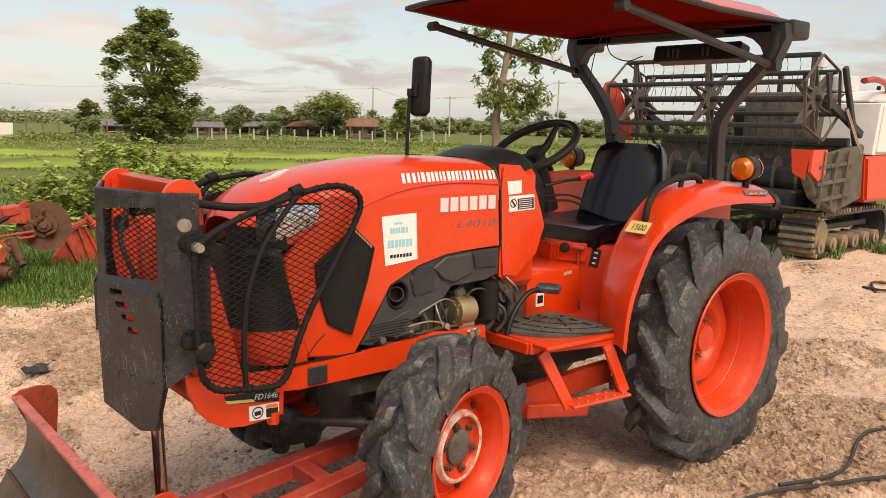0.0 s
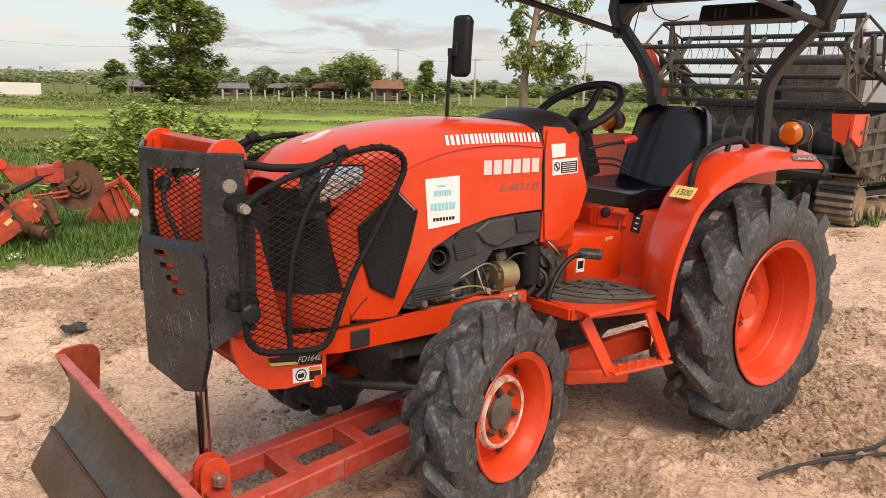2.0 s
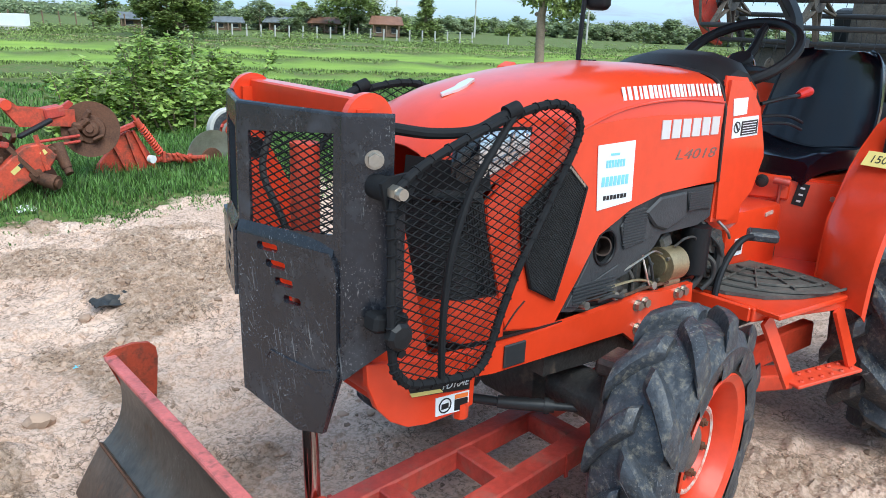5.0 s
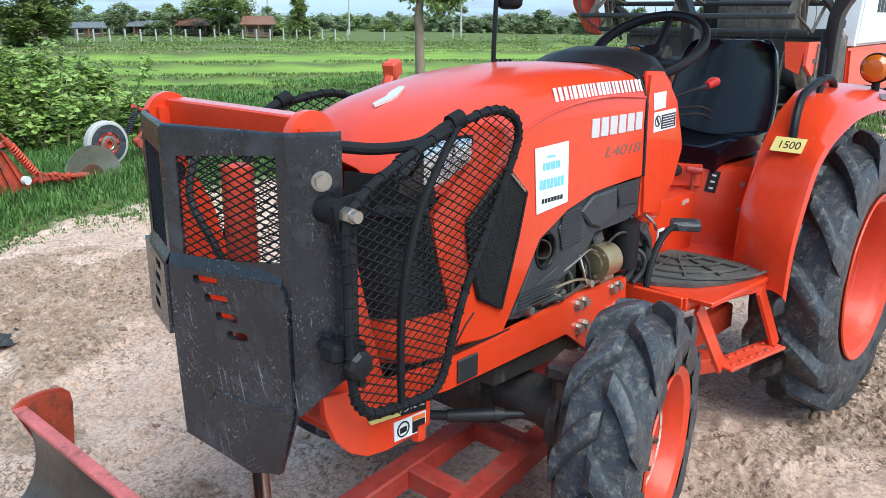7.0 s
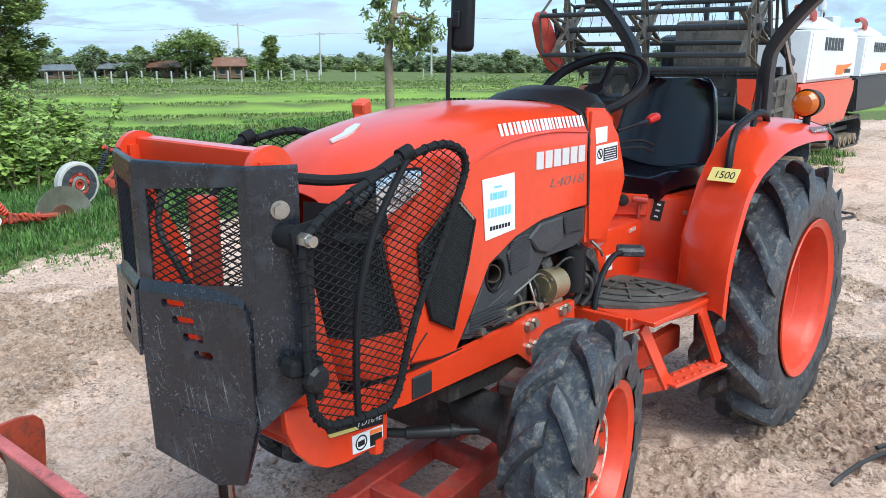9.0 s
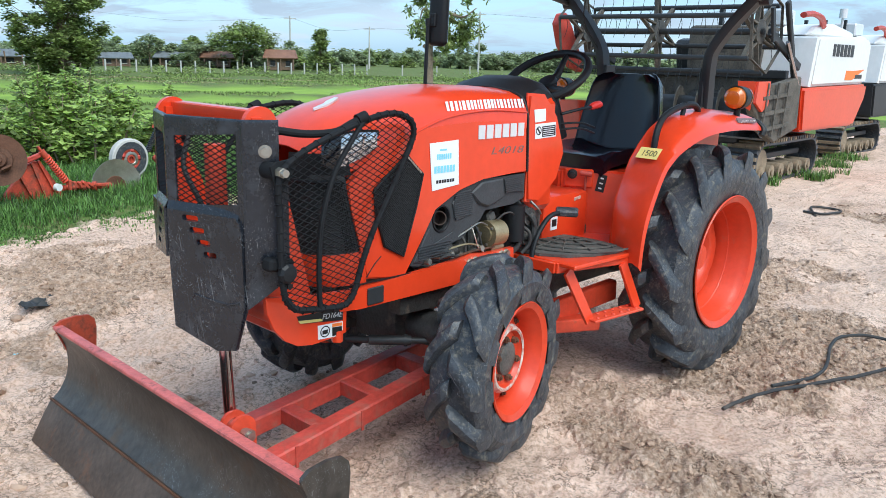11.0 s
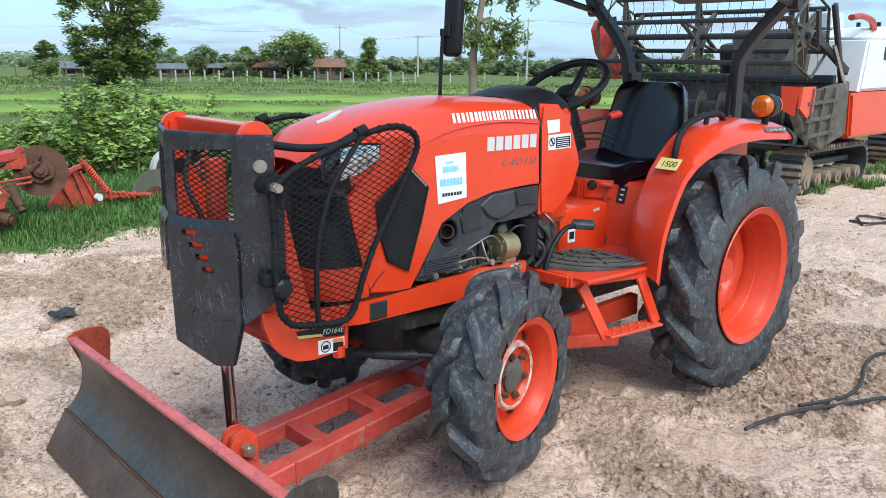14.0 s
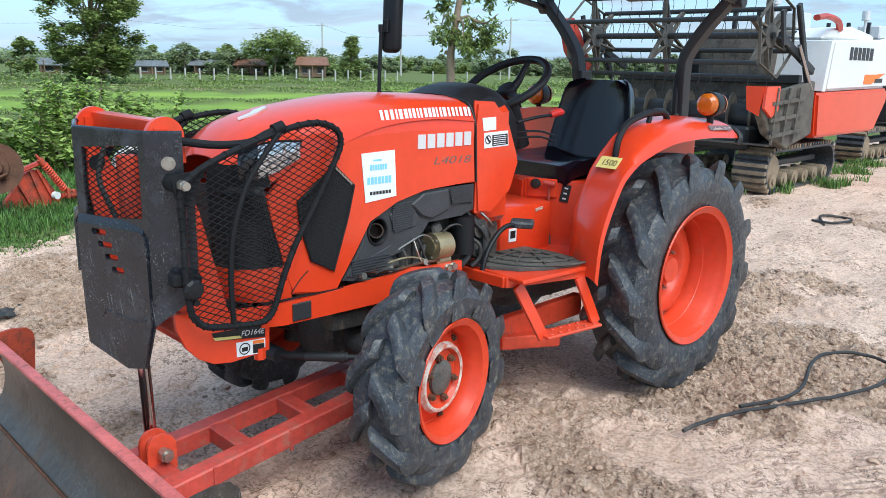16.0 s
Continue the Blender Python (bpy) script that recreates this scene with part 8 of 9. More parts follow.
def litter():
    for (x, y, s, m, nm, lab) in ((2.52, -0.98, 0.035, WHITE_B, "plastic_scrap", "crumpled white plastic scrap on the clay"), (2.45, -3.9, 0.06, WHITE_P, "plastic_scrap", "crumpled white plastic scrap on the clay"), (2.0, -4.7, 0.09, WHITE_P, "plastic_bag", "crumpled white plastic bag in the grass")):
        bm = bmesh.new()
        bmesh.ops.create_grid(bm, x_segments=8, y_segments=8, size=s)
        for v in bm.verts:
            v.co.z = 0.35 * s * abs(noise.noise(v.co * (2.2 / s))) + 0.01
            v.co.x *= 0.7 + 0.4 * noise.noise(v.co * 20)
        solid(bm, 0.002)
        ob = part(nm, bm, m)
        ob.location = (x, y, ground_z(x, y) + 0.004)
        tagged(ob, lab, "litter")
    # black hose lying in a loop at the yard side
    pts = [(0.56, 0.99), (0.33, 1.033), (0.096, 1.128), (-0.151, 1.23), (-0.425, 1.333), (-0.60, 1.37), (-0.763, 1.362), (-0.90, 1.31), (-0.94, 1.22), (-0.89, 1.143), (-0.733, 1.06), (-0.531, 1.065), (-0.32, 1.12), (-0.169, 1.143), (-0.021, 1.14), (0.193, 1.05)]
    P = smooth_path([(x, y, ground_z(x, y) + 0.024) for x, y in pts], 8)
    Z = [max(p.z - 0.012, ground_z(p.x, p.y) + crumbs(p.x, p.y) + 0.006) for p in P]
    P = [Vector((p.x, p.y, 0.014 + sum(Z[max(0, i - 7):i + 8]) / len(Z[max(0, i - 7):i + 8]))) for i, p in enumerate(P)]
    tagged(part("rubber_hose", tube(bmesh.new(), P, 0.0085, 8), HOSE), "black rubber hose lying in loops on the clay", "hose")
    P = smooth_path([(x, y, ground_z(x, y) + 0.015) for x, y in ((-4.2, -0.3), (-4.5, -0.45), (-4.75, -0.35), (-4.6, -0.2), (-4.25, -0.25), (-4.3, -0.45))], 8)
    tagged(part("wire_loop", tube(bmesh.new(), P, 0.012, 6), HOSE), "small loop of dark wire on the clay", "wire")


litter()


def bits():
    # a flat stone, a dark rag and a blue scrap beside the blade
    stone(2.72, -1.25, 0.045, 40)
    for x, y, r, m, nm, lab in ((2.15, -2.25, 0.10, HOSE, "dark_rag", "crumpled dark rag on the clay"), (2.45, -1.75, 0.03, CYAN, "plastic_scrap", "small pale blue plastic scrap on the clay")):
        bm = bmesh.new()
        bmesh.ops.create_grid(bm, x_segments=9, y_segments=9, size=r)
        for v in bm.verts:
            v.co.z = 0.4 * r * abs(noise.noise(v.co * (2.5 / r))) + 0.004
            v.co.y *= 0.5 + 0.5 * abs(noise.noise(v.co * 13))
        ob = part(nm, solid(bm, 0.002), m)
        ob.location = (x, y, ground_z(x, y) + 0.004)
        tagged(ob, lab, "litter")


bits()


# ---- grass, bush ----


def blades(name, label, material, area, count, h0, h1, seed, w=0.006, test=None, tuft=1, low=None):
    rnd = random.Random(seed)
    verts, faces = [], []
    n = 0
    tries = 0
    while n < count and tries < count * 6:
        tries += 1
        x, y = rnd.uniform(area[0], area[1]), rnd.uniform(area[2], area[3])
        if test and not test(x, y, rnd):
            continue
        z = ground_z(x, y)
        for _ in range(tuft):
            bx, by = x + rnd.gauss(0, 0.02), y + rnd.gauss(0, 0.02)
            a, h, lean = rnd.uniform(0, 6.28), rnd.uniform(h0, h1) * (low(bx, by) if low else 1.0), rnd.uniform(0.1, 0.7)
            ww = w * rnd.uniform(0.7, 1.4)
            cx, cy = math.cos(a), math.sin(a)
            o = len(verts)
            for t, k in ((0, 1.0), (0.5, 0.85), (0.85, 0.5), (1.0, 0.05)):
                dx = lean * h * t * t
                zz = z + h * (t - 0.25 * lean * t * t)
                verts.append((bx + cx * dx - cy * ww * k, by + cy * dx + cx * ww * k, zz))
                verts.append((bx + cx * dx + cy * ww * k, by + cy * dx - cx * ww * k, zz))
            faces += [(o, o + 1, o + 3, o + 2), (o + 2, o + 3, o + 5, o + 4), (o + 4, o + 5, o + 7, o + 6)]
            n += 1
    me = bpy.data.meshes.new(name)
    me.from_pydata(verts, [], faces)
    me.materials.append(material)
    return tagged(new(name, me), label, "grass", kind="stuff")


def verge_test(x, y, rnd):
    e = grass_edge(x)
    d = e - y
    n = 0.5 + 0.5 * noise.noise((x * 1.3, y * 1.3, 4.0))
    return rnd.random() < sstep(-0.25, 0.6, d + (n - 0.5) * 1.5)


blades("long_grass", "long green grass at the yard's edge", GRASS, (-2.2, 3.2, -7.5, -3.5), 62000, 0.05, 0.17, 3, 0.0045, verge_test, 4, lambda x, y: 0.16 + 0.84 * sstep(0.25, 1.3, grass_edge(x) - y + 0.4 * noise.noise((x * 2, y * 2, 1.0))))
blades("short_grass", "low grass and weeds along the yard's edge", GRASS, (-9, 4, -13, -2.5), 30000, 0.04, 0.12, 4, 0.008, lambda x, y, r: verge_test(x, y, r) and (y < -7 or x < -2), 3)
blades("track_grass", "tufts of grass round the harvester's tracks", GRASS, (-9.5, -5.0, -3.4, -1.0), 4000, 0.04, 0.14, 5, 0.005, lambda x, y, r: noise.noise((x * 1.5, y * 1.5, 2.0)) > 0.05 + 0.25 * r.random(), 5)
blades("bank_grass", "rough grass on the field bank", GRASS, (-18, 4, -22, -10), 30000, 0.04, 0.12, 6, 0.016, lambda x, y, r: noise.noise((x * 0.45, y * 0.45, 6.0)) < 0.1, 3)


def leaf_cloud(verts, faces, c, rad, count, size, rnd, droop=0.3, flat=0.7):
    """Leaves as folded quads spread through an ellipsoid shell."""
    for _ in range(count):
        while True:
            d = Vector((rnd.uniform(-1, 1), rnd.uniform(-1, 1), rnd.uniform(-1, 1)))
            if 0.15 < d.length < 1:
                break
        d = d * (0.55 + 0.45 * rnd.random()) / max(d.length, 0.4) * rnd.uniform(0.5, 1.0)
        p = Vector((c[0] + d.x * rad[0], c[1] + d.y * rad[1], c[2] + d.z * rad[2]))
        a = rnd.uniform(0, 6.28)
        s = size * rnd.uniform(0.6, 1.3)
        u = Vector((math.cos(a), math.sin(a), rnd.uniform(-droop * 2, droop))).normalized()
        v = u.cross(Vector((rnd.uniform(-0.6, 0.6), rnd.uniform(-0.6, 0.6), 1))).normalized() * flat * 0.5
        o = len(verts)
        m = Vector((0, 0, -0.12 * s))
        verts += [tuple(p), tuple(p + u * s * 0.5 + v * s + m), tuple(p + u * s), tuple(p + u * s * 0.5 - v * s + m)]
        faces += [(o, o + 1, o + 2), (o, o + 2, o + 3)]


def mesh_from(name, verts, faces, material, parent=None):
    me = bpy.data.meshes.new(name)
    me.from_pydata(verts, [], faces)
    me.materials.append(material)
    ob = new(name, me)
    if parent:
        ob.parent = parent
    return ob


def bush(x, y, w, h, seed, n_stems=26):
    rnd = random.Random(seed)
    g = ground_z(x, y)
    b = tagged(empty("bush", 0, 0, 0), "leafy light green bush at the edge of the field", "bush", "bushes at the field edge")
    bm = bmesh.new()
    verts, faces = [], []
    for i in range(n_stems):
        a, r = rnd.uniform(0, 6.28), rnd.uniform(0, w * 0.5)
        top = Vector((x + math.cos(a) * r * 1.3, y + math.sin(a) * r * 1.3, g + h * rnd.uniform(0.55, 1.1)))
        bot = Vector((x + math.cos(a) * r * 0.7, y + math.sin(a) * r * 0.7, g))
        mid = (top + bot) / 2 + Vector((rnd.uniform(-0.12, 0.12), rnd.uniform(-0.12, 0.12), 0.1))
        P = smooth_path([bot, mid, top], 4)
        tube(bm, P, [0.016 - 0.012 * k / (len(P) - 1) for k in range(len(P))], 5)
        for k in range(58):
            t = 0.12 + 0.88 * (k / 58) ** 0.8
            p = P[min(len(P) - 1, int(t * (len(P) - 1)))]
            leaf_cloud(verts, faces, p, (0.22 * (1.25 - t) + 0.06, 0.22 * (1.25 - t) + 0.06, 0.14), 2, 0.105, rnd, 0.35, 0.6)
    part("stem", bm, BARK, b)
    tagged(mesh_from("foliage", verts, faces, LEAF_BUSH, b), kind="stuff")


for k, (x, y, w, h, n) in enumerate(((-0.3, -8.7, 1.3, 1.12, 24), (-1.0, -9.1, 1.2, 1.0, 20), (0.35, -8.4, 0.9, 0.85, 14), (-0.55, -7.8, 1.2, 0.72, 18), (-1.7, -9.5, 1.2, 0.85, 16), (0.9, -7.6, 0.7, 0.4, 8), (-1.6, -8.0, 0.9, 0.5, 10))):
    bush(x, y, w, h, k + 1, n)


def field_weeds(name, label, material, strips, count, h0, h1, w, seed):
    """Coarse weeds on the bunds: each strip is how far out it lies and how wide it is."""
    rnd = random.Random(seed)
    verts, faces = [], []
    while len(faces) < count:
        r, wide = rnd.choice(strips)
        q = rnd.uniform(-0.8, 0.8)
        side = q * r
        if noise.noise((side * 0.22, r * 0.3, 8.0)) < -0.12 - 0.3 * rnd.random():
            continue
        out = r + 0.05 * side + rnd.gauss(0, wide)
        x, y = 3.4 + out * VIEW.x + side * VIEW.y, 2.3 + out * VIEW.y - side * VIEW.x
        z = ground_z(x, y) - 0.02
        for _ in range(3):
            a, h, lean = rnd.uniform(0, 6.28), rnd.uniform(h0, h1), rnd.uniform(0.0, 0.6)
            cx, cy, ww = math.cos(a), math.sin(a), w * rnd.uniform(0.6, 1.4)
            bx, by = x + rnd.gauss(0, 0.08), y + rnd.gauss(0, 0.08)
            o = len(verts)
            verts += [(bx - cy * ww, by + cx * ww, z), (bx + cy * ww, by - cx * ww, z), (bx + cx * lean * h + cy * ww * 0.4, by + cy * lean * h - cx * ww * 0.4, z + h), (bx + cx * lean * h - cy * ww * 0.4, by + cy * lean * h + cx * ww * 0.4, z + h * 0.9)]
            faces.append((o, o + 1, o + 2, o + 3))
    me = bpy.data.meshes.new(name)
    me.from_pydata(verts, [], faces)
    me.materials.append(material)
    tagged(new(name, me), label, "weeds", kind="stuff")


field_weeds("bund_weeds", "dark green weeds along the rice field bunds", WEED, ((26.3, 0.25), (31.5, 0.3), (39.8, 0.4), (50.8, 0.6)), 26000, 0.04, 0.11, 0.03, 41)
field_weeds("bank_weeds", "rough weeds on the bank before the fence", WEED, ((57.5, 0.7), (62, 1.2), (64.5, 1.0), (67.5, 1.6), (71, 1.5)), 42000, 0.05, 0.15, 0.06, 42)
field_weeds("dry_weeds", "straw-coloured dry weeds between the bunds", STRAW_W, ((54.0, 0.8), (60.0, 0.5)), 11000, 0.03, 0.10, 0.06, 43)


# ---- distance: trees, fence, houses ----


def out_at(heading, r):
    a = radians(heading)
    return 3.4 + r * math.cos(a), 2.3 + r * math.sin(a)


def limb(bm, a, b, r0, r1, rnd, n=4):
    a, b = Vector(a), Vector(b)
    L = (b - a).length
    pts = [a.lerp(b, k / n) + Vector((rnd.gauss(0, L * 0.03), rnd.gauss(0, L * 0.03), 0)) * (0 < k < n) for k in range(n + 1)]
    P = smooth_path(pts, 3)
    tube(bm, P, [r0 + (r1 - r0) * k / (len(P) - 1) for k in range(len(P))], 7)


def tree(heading, r, h, crown_w, seed, crown0=0.3, clumps=26, leaf=0.4, per=110, trunk=0.03, name="tree", label="broad dark green tree beyond the fields", mat_l=None, cone=0.0):
    rnd = random.Random(seed)
    x, y = out_at(heading, r)
    g = ground_z(x, y)
    t = tagged(empty(name), label, "tree", "trees round the fields")
    bm = bmesh.new()
    limb(bm, (x, y, g - 0.1), (x + rnd.uniform(-0.2, 0.2), y, g + h * 0.75), h * trunk, h * trunk * 0.35, rnd)
    verts, faces = [], []
    for i in range(clumps):
        q = rnd.random()
        z = g + h * (crown0 + (1 - crown0) * q)
        prof = (1 - cone * q) * math.sqrt(max(0.06, 1 - (2 * (q - 0.42)) ** 2)) if cone < 0.5 else (1 - 0.85 * q)
        a, rr = rnd.uniform(0, 6.28), crown_w / 2 * prof * math.sqrt(rnd.random())
        c = (x + rr * math.cos(a), y + rr * math.sin(a), z)
        s = crown_w * (rnd.uniform(0.09, 0.15) if clumps > 60 else rnd.uniform(0.12, 0.21))
        if i % 3 == 0:
            limb(bm, (x, y, g + h * (crown0 * 0.7 + 0.45 * q)), c, h * trunk * 0.3, h * trunk * 0.06, rnd, 3)
        leaf_cloud(verts, faces, c, (s, s, s * 0.75), per, leaf, rnd, 0.3, 0.8)
    part("trunk", bm, BARK, t)
    tagged(mesh_from("crown", verts, faces, mat_l or LEAF_TREE, t), kind="stuff")


tree(-111.0, 62, 9.2, 5.7, 1, 0.05, 190, 0.27, 150, 0.022, cone=-0.3, label="tall dense tree standing alone by the fence")
tree(-110.2, 63, 2.6, 3.4, 31, 0.02, 20, 0.26, 100)
tree(-106.9, 80, 3.3, 2.7, 3, 0.22, 22, 0.3, 110, label="small round dark tree in the fields")
tree(-122.4, 90, 4.4, 7.8, 7, 0.52, 44, 0.32, 120, 0.02, label="flat-topped spreading tree over the houses")
tree(-127.6, 84, 4.0, 3.7, 10, 0.04, 60, 0.26, 110, 0.02, label="conical dark tree beyond the fence", cone=0.8)
rt = random.Random(61)
for k in range(34):
    hd = -112.6 - k * 0.76 + rt.uniform(-0.25, 0.25)
    past = hd < -128.2
    if past and k % 4 == 1:
        continue
    hh = rt.uniform(2.0, 3.1) if hd > -124 else rt.uniform(1.3, 2.9) if past else rt.uniform(1.6, 2.5)
    tree(hd, rt.uniform(118, 150) if past else rt.uniform(92, 104), hh + (0.6 if k % 7 == 3 else 0), rt.uniform(3.2, 5.0), 100 + k, 0.02, 20, 0.34, 100, label="leafy green tree beyond the fence", mat_l=LEAF_HAZED if k % 3 else LEAF_TREE)
for k in range(30):
    hd = -137.5 - k * 1.1 + rt.uniform(-0.3, 0.3)
    tree(hd, rt.uniform(108, 135), rt.uniform(1.8, 3.7), rt.uniform(3.6, 6.0), 200 + k, 0.03, 20, 0.42, 100, label="leafy green tree beyond the fence", mat_l=LEAF_HAZED)


def far_wood():
    """The low line of woods on the horizon."""
    rnd = random.Random(77)
    verts, faces = [], []
    for i in range(1100):
        hd = -90 - 88 * i / 1100
        r = rnd.uniform(150, 230)
        x, y = out_at(hd + rnd.uniform(-0.2, 0.2), r)
        s = rnd.uniform(1.7, 2.7)
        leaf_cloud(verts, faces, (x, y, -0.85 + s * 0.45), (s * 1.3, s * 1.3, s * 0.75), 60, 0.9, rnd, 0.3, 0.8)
    tagged(mesh_from("far_woods", verts, faces, LEAF_HAZED), "low dark line of woods on the horizon", "woods", kind="stuff")
    verts, faces = [], []
    for i in range(260):
        hd = -98 - 54 * i / 260
        if hd < -112 and noise.noise((hd * 0.9, 0.5, 2.2)) < 0.05:
            continue
        r = rnd.uniform(68, 84)
        x, y = out_at(hd, r)
        s = rnd.uniform(0.4, 1.0)
        leaf_cloud(verts, faces, (x, y, ground_z(x, y) + s * 0.3), (s * 1.2, s * 1.2, s * 0.6), 40, 0.28, rnd, 0.3, 0.8)
    tagged(mesh_from("scrub", verts, faces, LEAF_TREE), "low scrub along the far fence", "scrub", kind="stuff")


far_wood()


def road_tree():
    """The near tree: an upright trunk that bends above a knot, and drooping leaf clusters."""
    rnd = random.Random(8)
    x, y = out_at(-134.75, 23.5)
    g = ground_z(x, y)
    t = tagged(empty("tree"), "young tree with pale bare trunk and drooping leaves", "tree", "trees round the fields")
    rt = Vector((math.sin(radians(-134.75)), -math.cos(radians(-134.75)), 0))
    deep = Vector((rt.y, -rt.x, 0))
    foot = Vector((x, y, g))

    def at(side, z, d=0.0):
        return foot + rt * side + deep * d + Vector((0, 0, z))

    spine = ((0.03, -0.1), (0.02, 0.8), (0.0, 1.7), (-0.01, 2.35), (0.02, 2.6), (0.12, 3.3), (0.25, 4.2), (0.34, 5.2), (0.42, 6.4))
    bm = bmesh.new()
    P = smooth_path([at(*q) for q in spine], 5)
    tube(bm, P, [(0.145 - 0.08 * k / (len(P) - 1)) * (1 + 0.05 * rnd.uniform(-1, 1)) for k in range(len(P))], 12)
    for side, z, q in ((-0.14, 2.42, 0.06), (0.13, 2.0, 0.04), (-0.1, 1.2, 0.035)):
        k = bmesh.ops.create_icosphere(bm, subdivisions=2, radius=q)["verts"]
        for v in k:
            v.co = at(side, z, -0.03) + v.co * rnd.uniform(0.85, 1.2)
    part("trunk", bm, BARK, t)
    verts, faces = [], []
    # each limb: where it leaves the trunk, its bend, its tip
    limbs = (((0.12, 3.3), (0.50, 3.42), (0.66, 3.0)), ((0.55, 3.35), (0.95, 3.25), (1.3, 3.5)), ((0.6, 3.2), (0.9, 3.0), (1.05, 2.85)), ((0.1, 3.2), (-0.18, 3.45), (-0.30, 3.1)),
             ((0.12, 3.3), (0.3, 3.25), (0.34, 2.85)), ((0.2, 4.0), (-0.25, 4.25), (-0.5, 4.0)), ((0.22, 4.0), (0.7, 4.35), (1.1, 4.1)),
             ((0.25, 4.2), (1.0, 4.7), (1.8, 4.5)), ((0.28, 4.6), (-0.4, 5.1), (-0.8, 4.9)), ((0.3, 4.9), (0.9, 5.5), (1.5, 5.4)),
             ((0.32, 5.2), (-0.2, 5.8), (-0.6, 5.8)), ((0.38, 5.8), (0.8, 6.3), (1.1, 6.3)), ((0.42, 6.3), (0.4, 6.8), (0.2, 7.0)))
    for n, (a, b, c) in enumerate(limbs):
        bm = bmesh.new()
        d = rnd.uniform(-0.5, 0.5)
        Q = smooth_path([at(a[0], a[1]), at(b[0], b[1], d * 0.6), at(c[0], c[1], d)], 5)
        tube(bm, Q, [0.048 - 0.036 * k / (len(Q) - 1) for k in range(len(Q))], 7)
        part("limb", bm, BARK, t)
        for k in range(9):
            q = Q[int((0.3 + 0.7 * k / 8) * (len(Q) - 1))]
            p = q + Vector((rnd.uniform(-0.2, 0.2), rnd.uniform(-0.2, 0.2), rnd.uniform(-0.62, -0.02)))
            leaf_cloud(verts, faces, p, (0.17, 0.17, 0.26), 42, 0.18, rnd, 0.8, 0.38)
    tagged(mesh_from("crown", verts, faces, LEAF_TREE, t), kind="stuff")


road_tree()


def fence():
    f = tagged(empty("field_fence"), "long row of whitish concrete fence posts beyond the fields", "fence")
    a, b = Vector(out_at(-109, 74)), Vector(out_at(-138, 82))
    bm0 = bmesh.new()
    box(bm0, (0, 0, 0.5), (0.12, 0.12, 1.0), bev=0.02)
    p0 = None
    n = 34
    for k in range(n):
        q = a.lerp(b, k / (n - 1))
        if k > 24 and k % 3:
            continue
        if p0 is None:
            p0 = part("fence_post", bm0, CONC, f)
            ob = p0
        else:
            ob = new("fence_post", p0.data)
            ob.parent = f
        ob.location = (q.x, q.y, ground_z(q.x, q.y))
    for z in (0.35, 0.7, 1.0):
        bm = bmesh.new()
        for k in range(24):
            p, q = a.lerp(b, k / (n - 1)), a.lerp(b, (k + 1) / (n - 1))
            rod(bm, (p.x, p.y, ground_z(p.x, p.y) + z), (q.x, q.y, ground_z(q.x, q.y) + z), 0.008, seg=4)
        part("fence_wire", bm, GREY_M, f)
    # thin old posts further along the left
    f2 = tagged(empty("old_fence"), "thin grey wooden posts along the field road", "fence")
    a, b = Vector(out_at(-97, 84)), Vector(out_at(-109, 80))
    for k in range(14):
        q = a.lerp(b, k / 13)
        bm = rod(bmesh.new(), (q.x, q.y, ground_z(q.x, q.y) - 0.1), (q.x + 0.1, q.y, ground_z(q.x, q.y) + 1.4), 0.06, seg=6)
        part("wooden_post", bm, WOOD, f2)


fence()


def house(heading, r, w, d, h, roof, label, rot, wall=WOOD):
    x, y = out_at(heading, r)
    g = ground_z(x, y)
    hs = tagged(empty("house", x, y, g, rot), label, "house", "houses beyond the fence")
    bm = box(bmesh.new(), (0, 0, h * 0.42), (w * 0.9, d * 0.9, h * 0.75))
    part("wall", bm, wall, hs, smooth=False)
    bm = bmesh.new()
    loft(bm, [[(-w * 0.58, -d * 0.62, h * 0.72), (-w * 0.5, 0, h * 1.18), (-w * 0.58, d * 0.62, h * 0.72)], [(w * 0.58, -d * 0.62, h * 0.72), (w * 0.5, 0, h * 1.18), (w * 0.58, d * 0.62, h * 0.72)]])
    rf = part("roof", solid(bm, 0.08), roof, hs, smooth=False)
    for k in range(9):
        bm = bmesh.new()
        xx = -w * 0.52 + k * w * 0.13
        bar(bm, (xx, d * 0.625, h * 0.73), (xx * 0.95, 0.03, h * 1.195), 0.05, 0.03)
        part("roof_rib", bm, roof, rf)
    for sx in (-0.25, 0.25):
        bm = box(bmesh.new(), (w * sx, d * 0.455, h * 0.42), (w * 0.16, 0.06, h * 0.3))
        wd = part("window", bm, BLACK_T, hs, smooth=False)
        bm = box(bmesh.new(), (w * sx, d * 0.47, h * 0.26), (w * 0.2, 0.08, 0.06))
        part("sill", bm, CONC, wd, smooth=False)
    for sx in (-0.42, 0, 0.42):
        bm = rod(bmesh.new(), (w * sx, d * 0.58, 0), (w * sx, d * 0.58, h * 0.74), 0.07, seg=8)
        part("porch_post", bm, WOOD, hs)


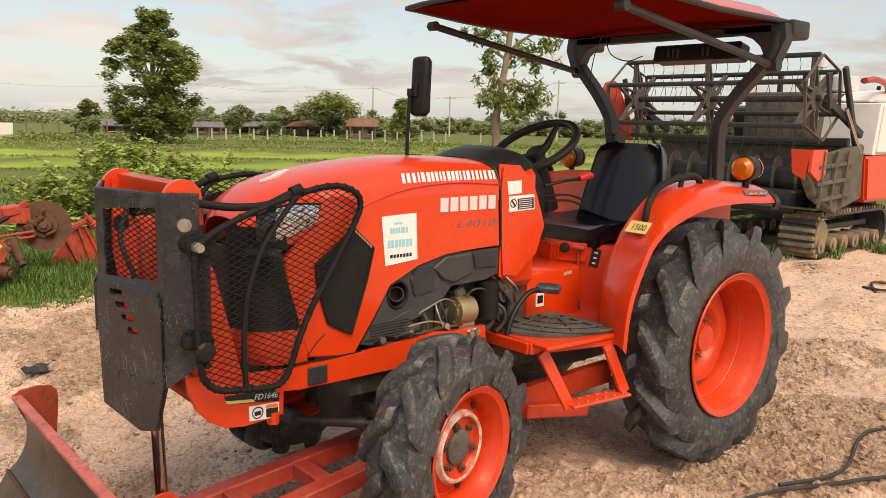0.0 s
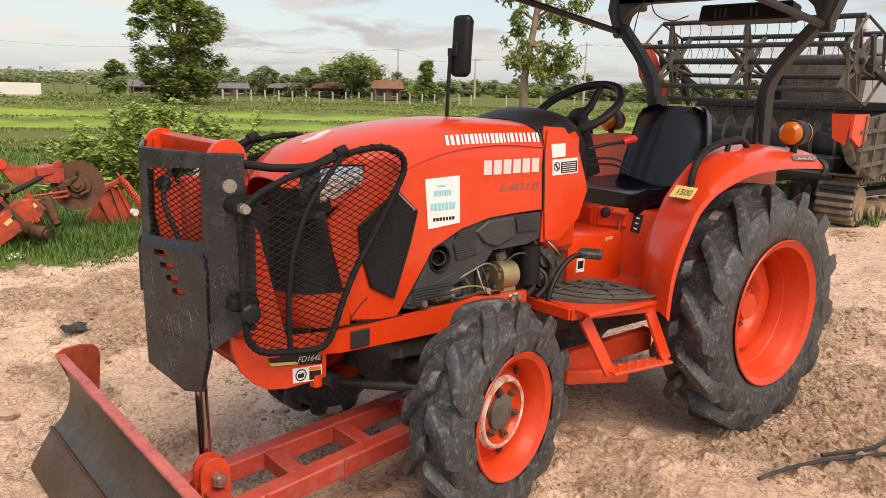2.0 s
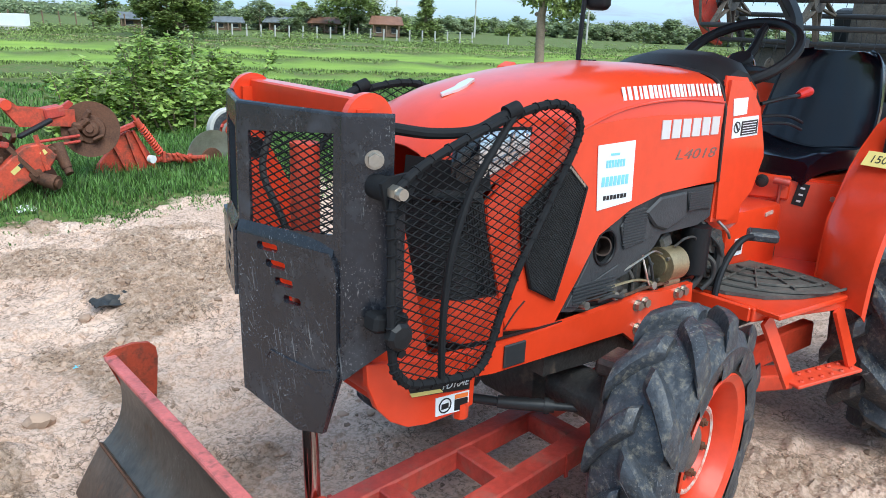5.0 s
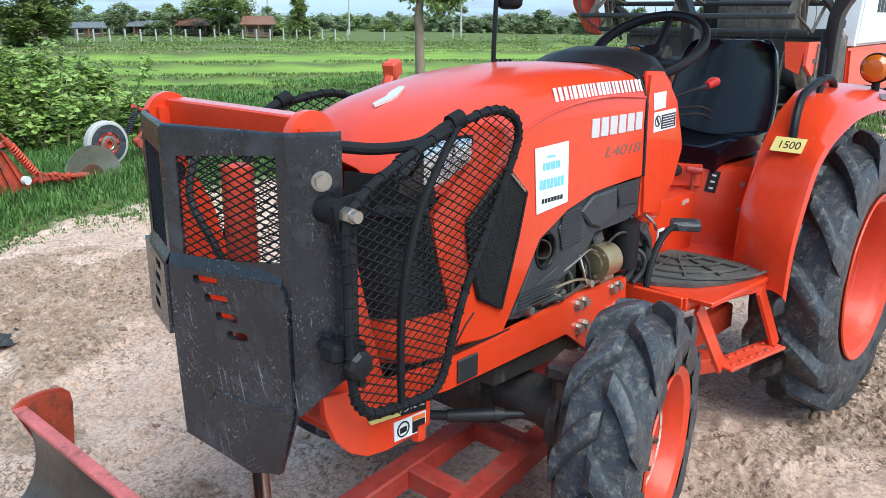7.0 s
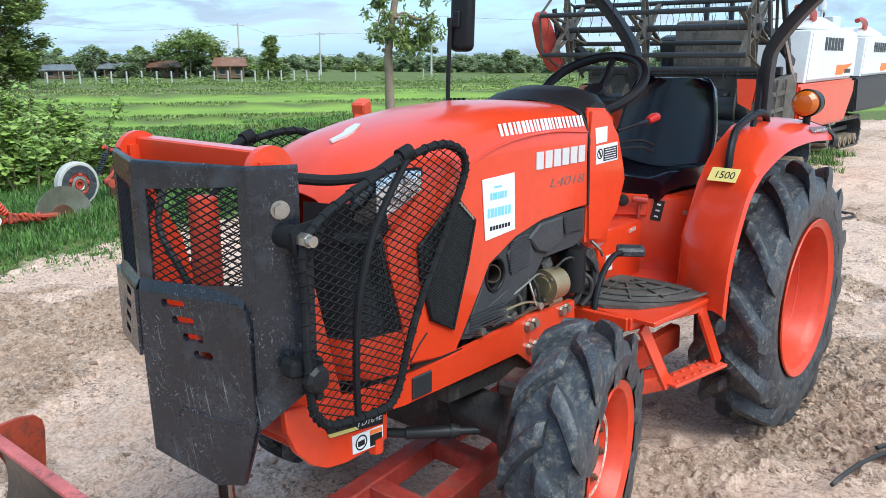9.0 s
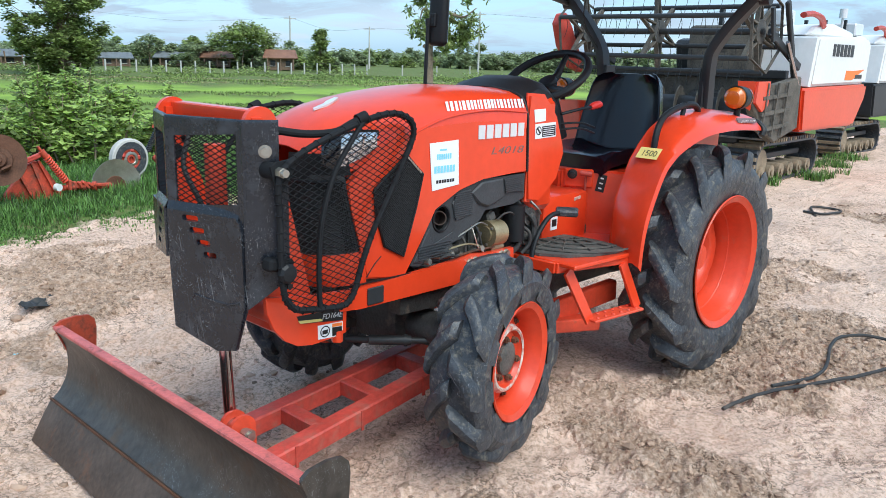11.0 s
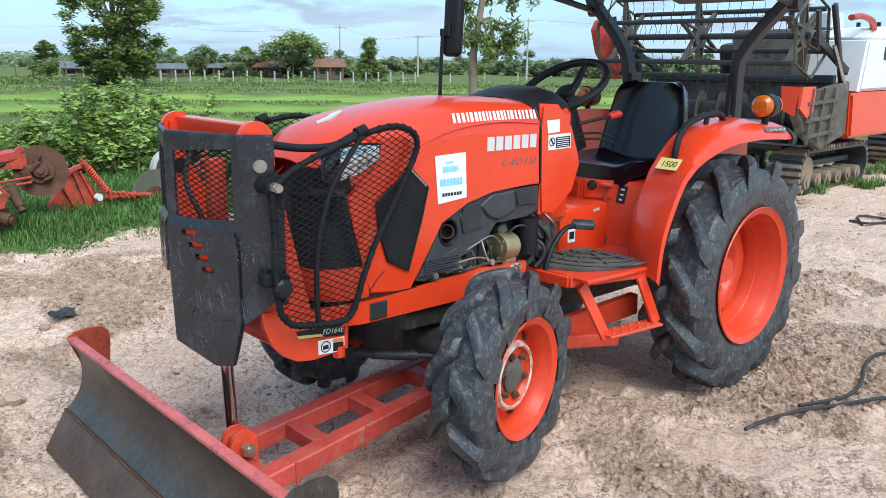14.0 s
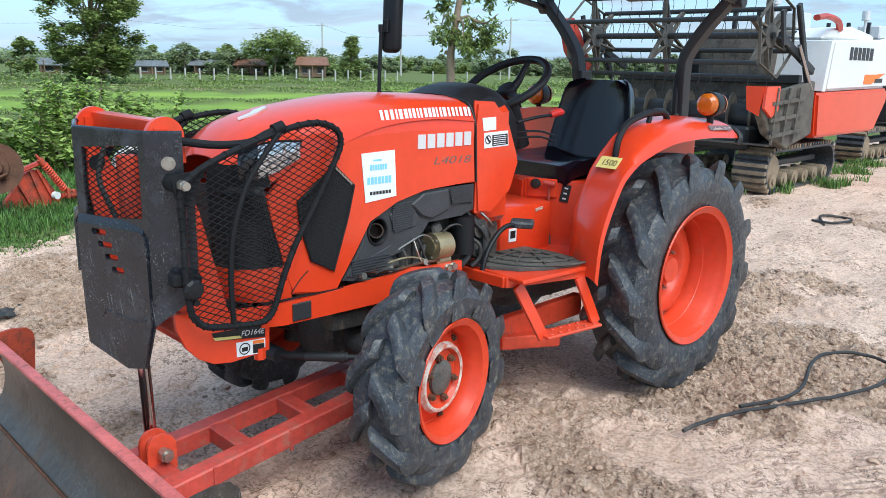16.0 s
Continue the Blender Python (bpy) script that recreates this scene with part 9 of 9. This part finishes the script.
house(-124.9, 88, 3.1, 3.0, 1.8, ROOF_R, "small wooden house with rusty tin roof", 325)
house(-118.4, 96, 5.0, 3.5, 1.35, ROOF_B, "low dark wooden house with grey roof", 330)
house(-120.7, 95, 3.2, 3.0, 1.5, ROOF_R, "low brown wooden house half hidden by trees", 330)
house(-109.0, 86, 4.2, 3.0, 1.3, ROOF_B, "open shed with a bluish tin roof", 340)
house(-114.4, 92, 3.0, 2.6, 1.2, ROOF_B, "small shed with a grey tin roof", 335)


def pole(heading, r, h):
    x, y = out_at(heading, r)
    g = ground_z(x, y)
    p = tagged(empty("utility_pole"), "grey concrete utility pole with a short crossarm", "pole", "poles along the road")
    bm = rod(bmesh.new(), (x, y, g), (x, y, g + h), 0.12, 0.08, seg=8)
    part("shaft", bm, CONC, p)
    bm = bar(bmesh.new(), (x - 0.5, y + 0.5, g + h - 0.3), (x + 0.5, y - 0.5, g + h - 0.3), 0.09, 0.09)
    part("crossarm", bm, CONC, p)
    return Vector((x, y, g + h - 0.2))


ends = [pole(-138.6, 92, 6.8), pole(-125.6, 99, 6.0), pole(-131.0, 104, 5.2), pole(-113.0, 120, 6.6), pole(-99.0, 150, 7.0), pole(-156, 80, 7.0)]
order = [ends[4], ends[3], ends[1], ends[2], ends[0], ends[5]]
for a, b in zip(order, order[1:]):
    m = (a + b) / 2 - Vector((0, 0, 0.8))
    tagged(part("power_line", tube(bmesh.new(), smooth_path([a, m, b], 8), 0.012, 4), BLACK_T), "thin sagging power line between poles", "cable")


def signboard():
    x, y = out_at(-99.9, 70)
    g = ground_z(x, y)
    s = tagged(empty("low_wall", x, y, g, -8), "long low white wall beside the field road", "wall")
    bm = box(bmesh.new(), (0, 0, 0.75), (6.5, 0.2, 0.9), bev=0.02)
    part("panel", bm, WHITE_B, s)
    bm = box(bmesh.new(), (0, 0, 0.15), (6.5, 0.24, 0.35))
    part("footing", bm, CONC, s)


signboard()


# parts lie no deeper than thing, part, sub-part
for ob in list(bpy.data.objects):
    while ob.parent and ob.parent.parent and ob.parent.parent.parent:
        ob.parent = ob.parent.parent
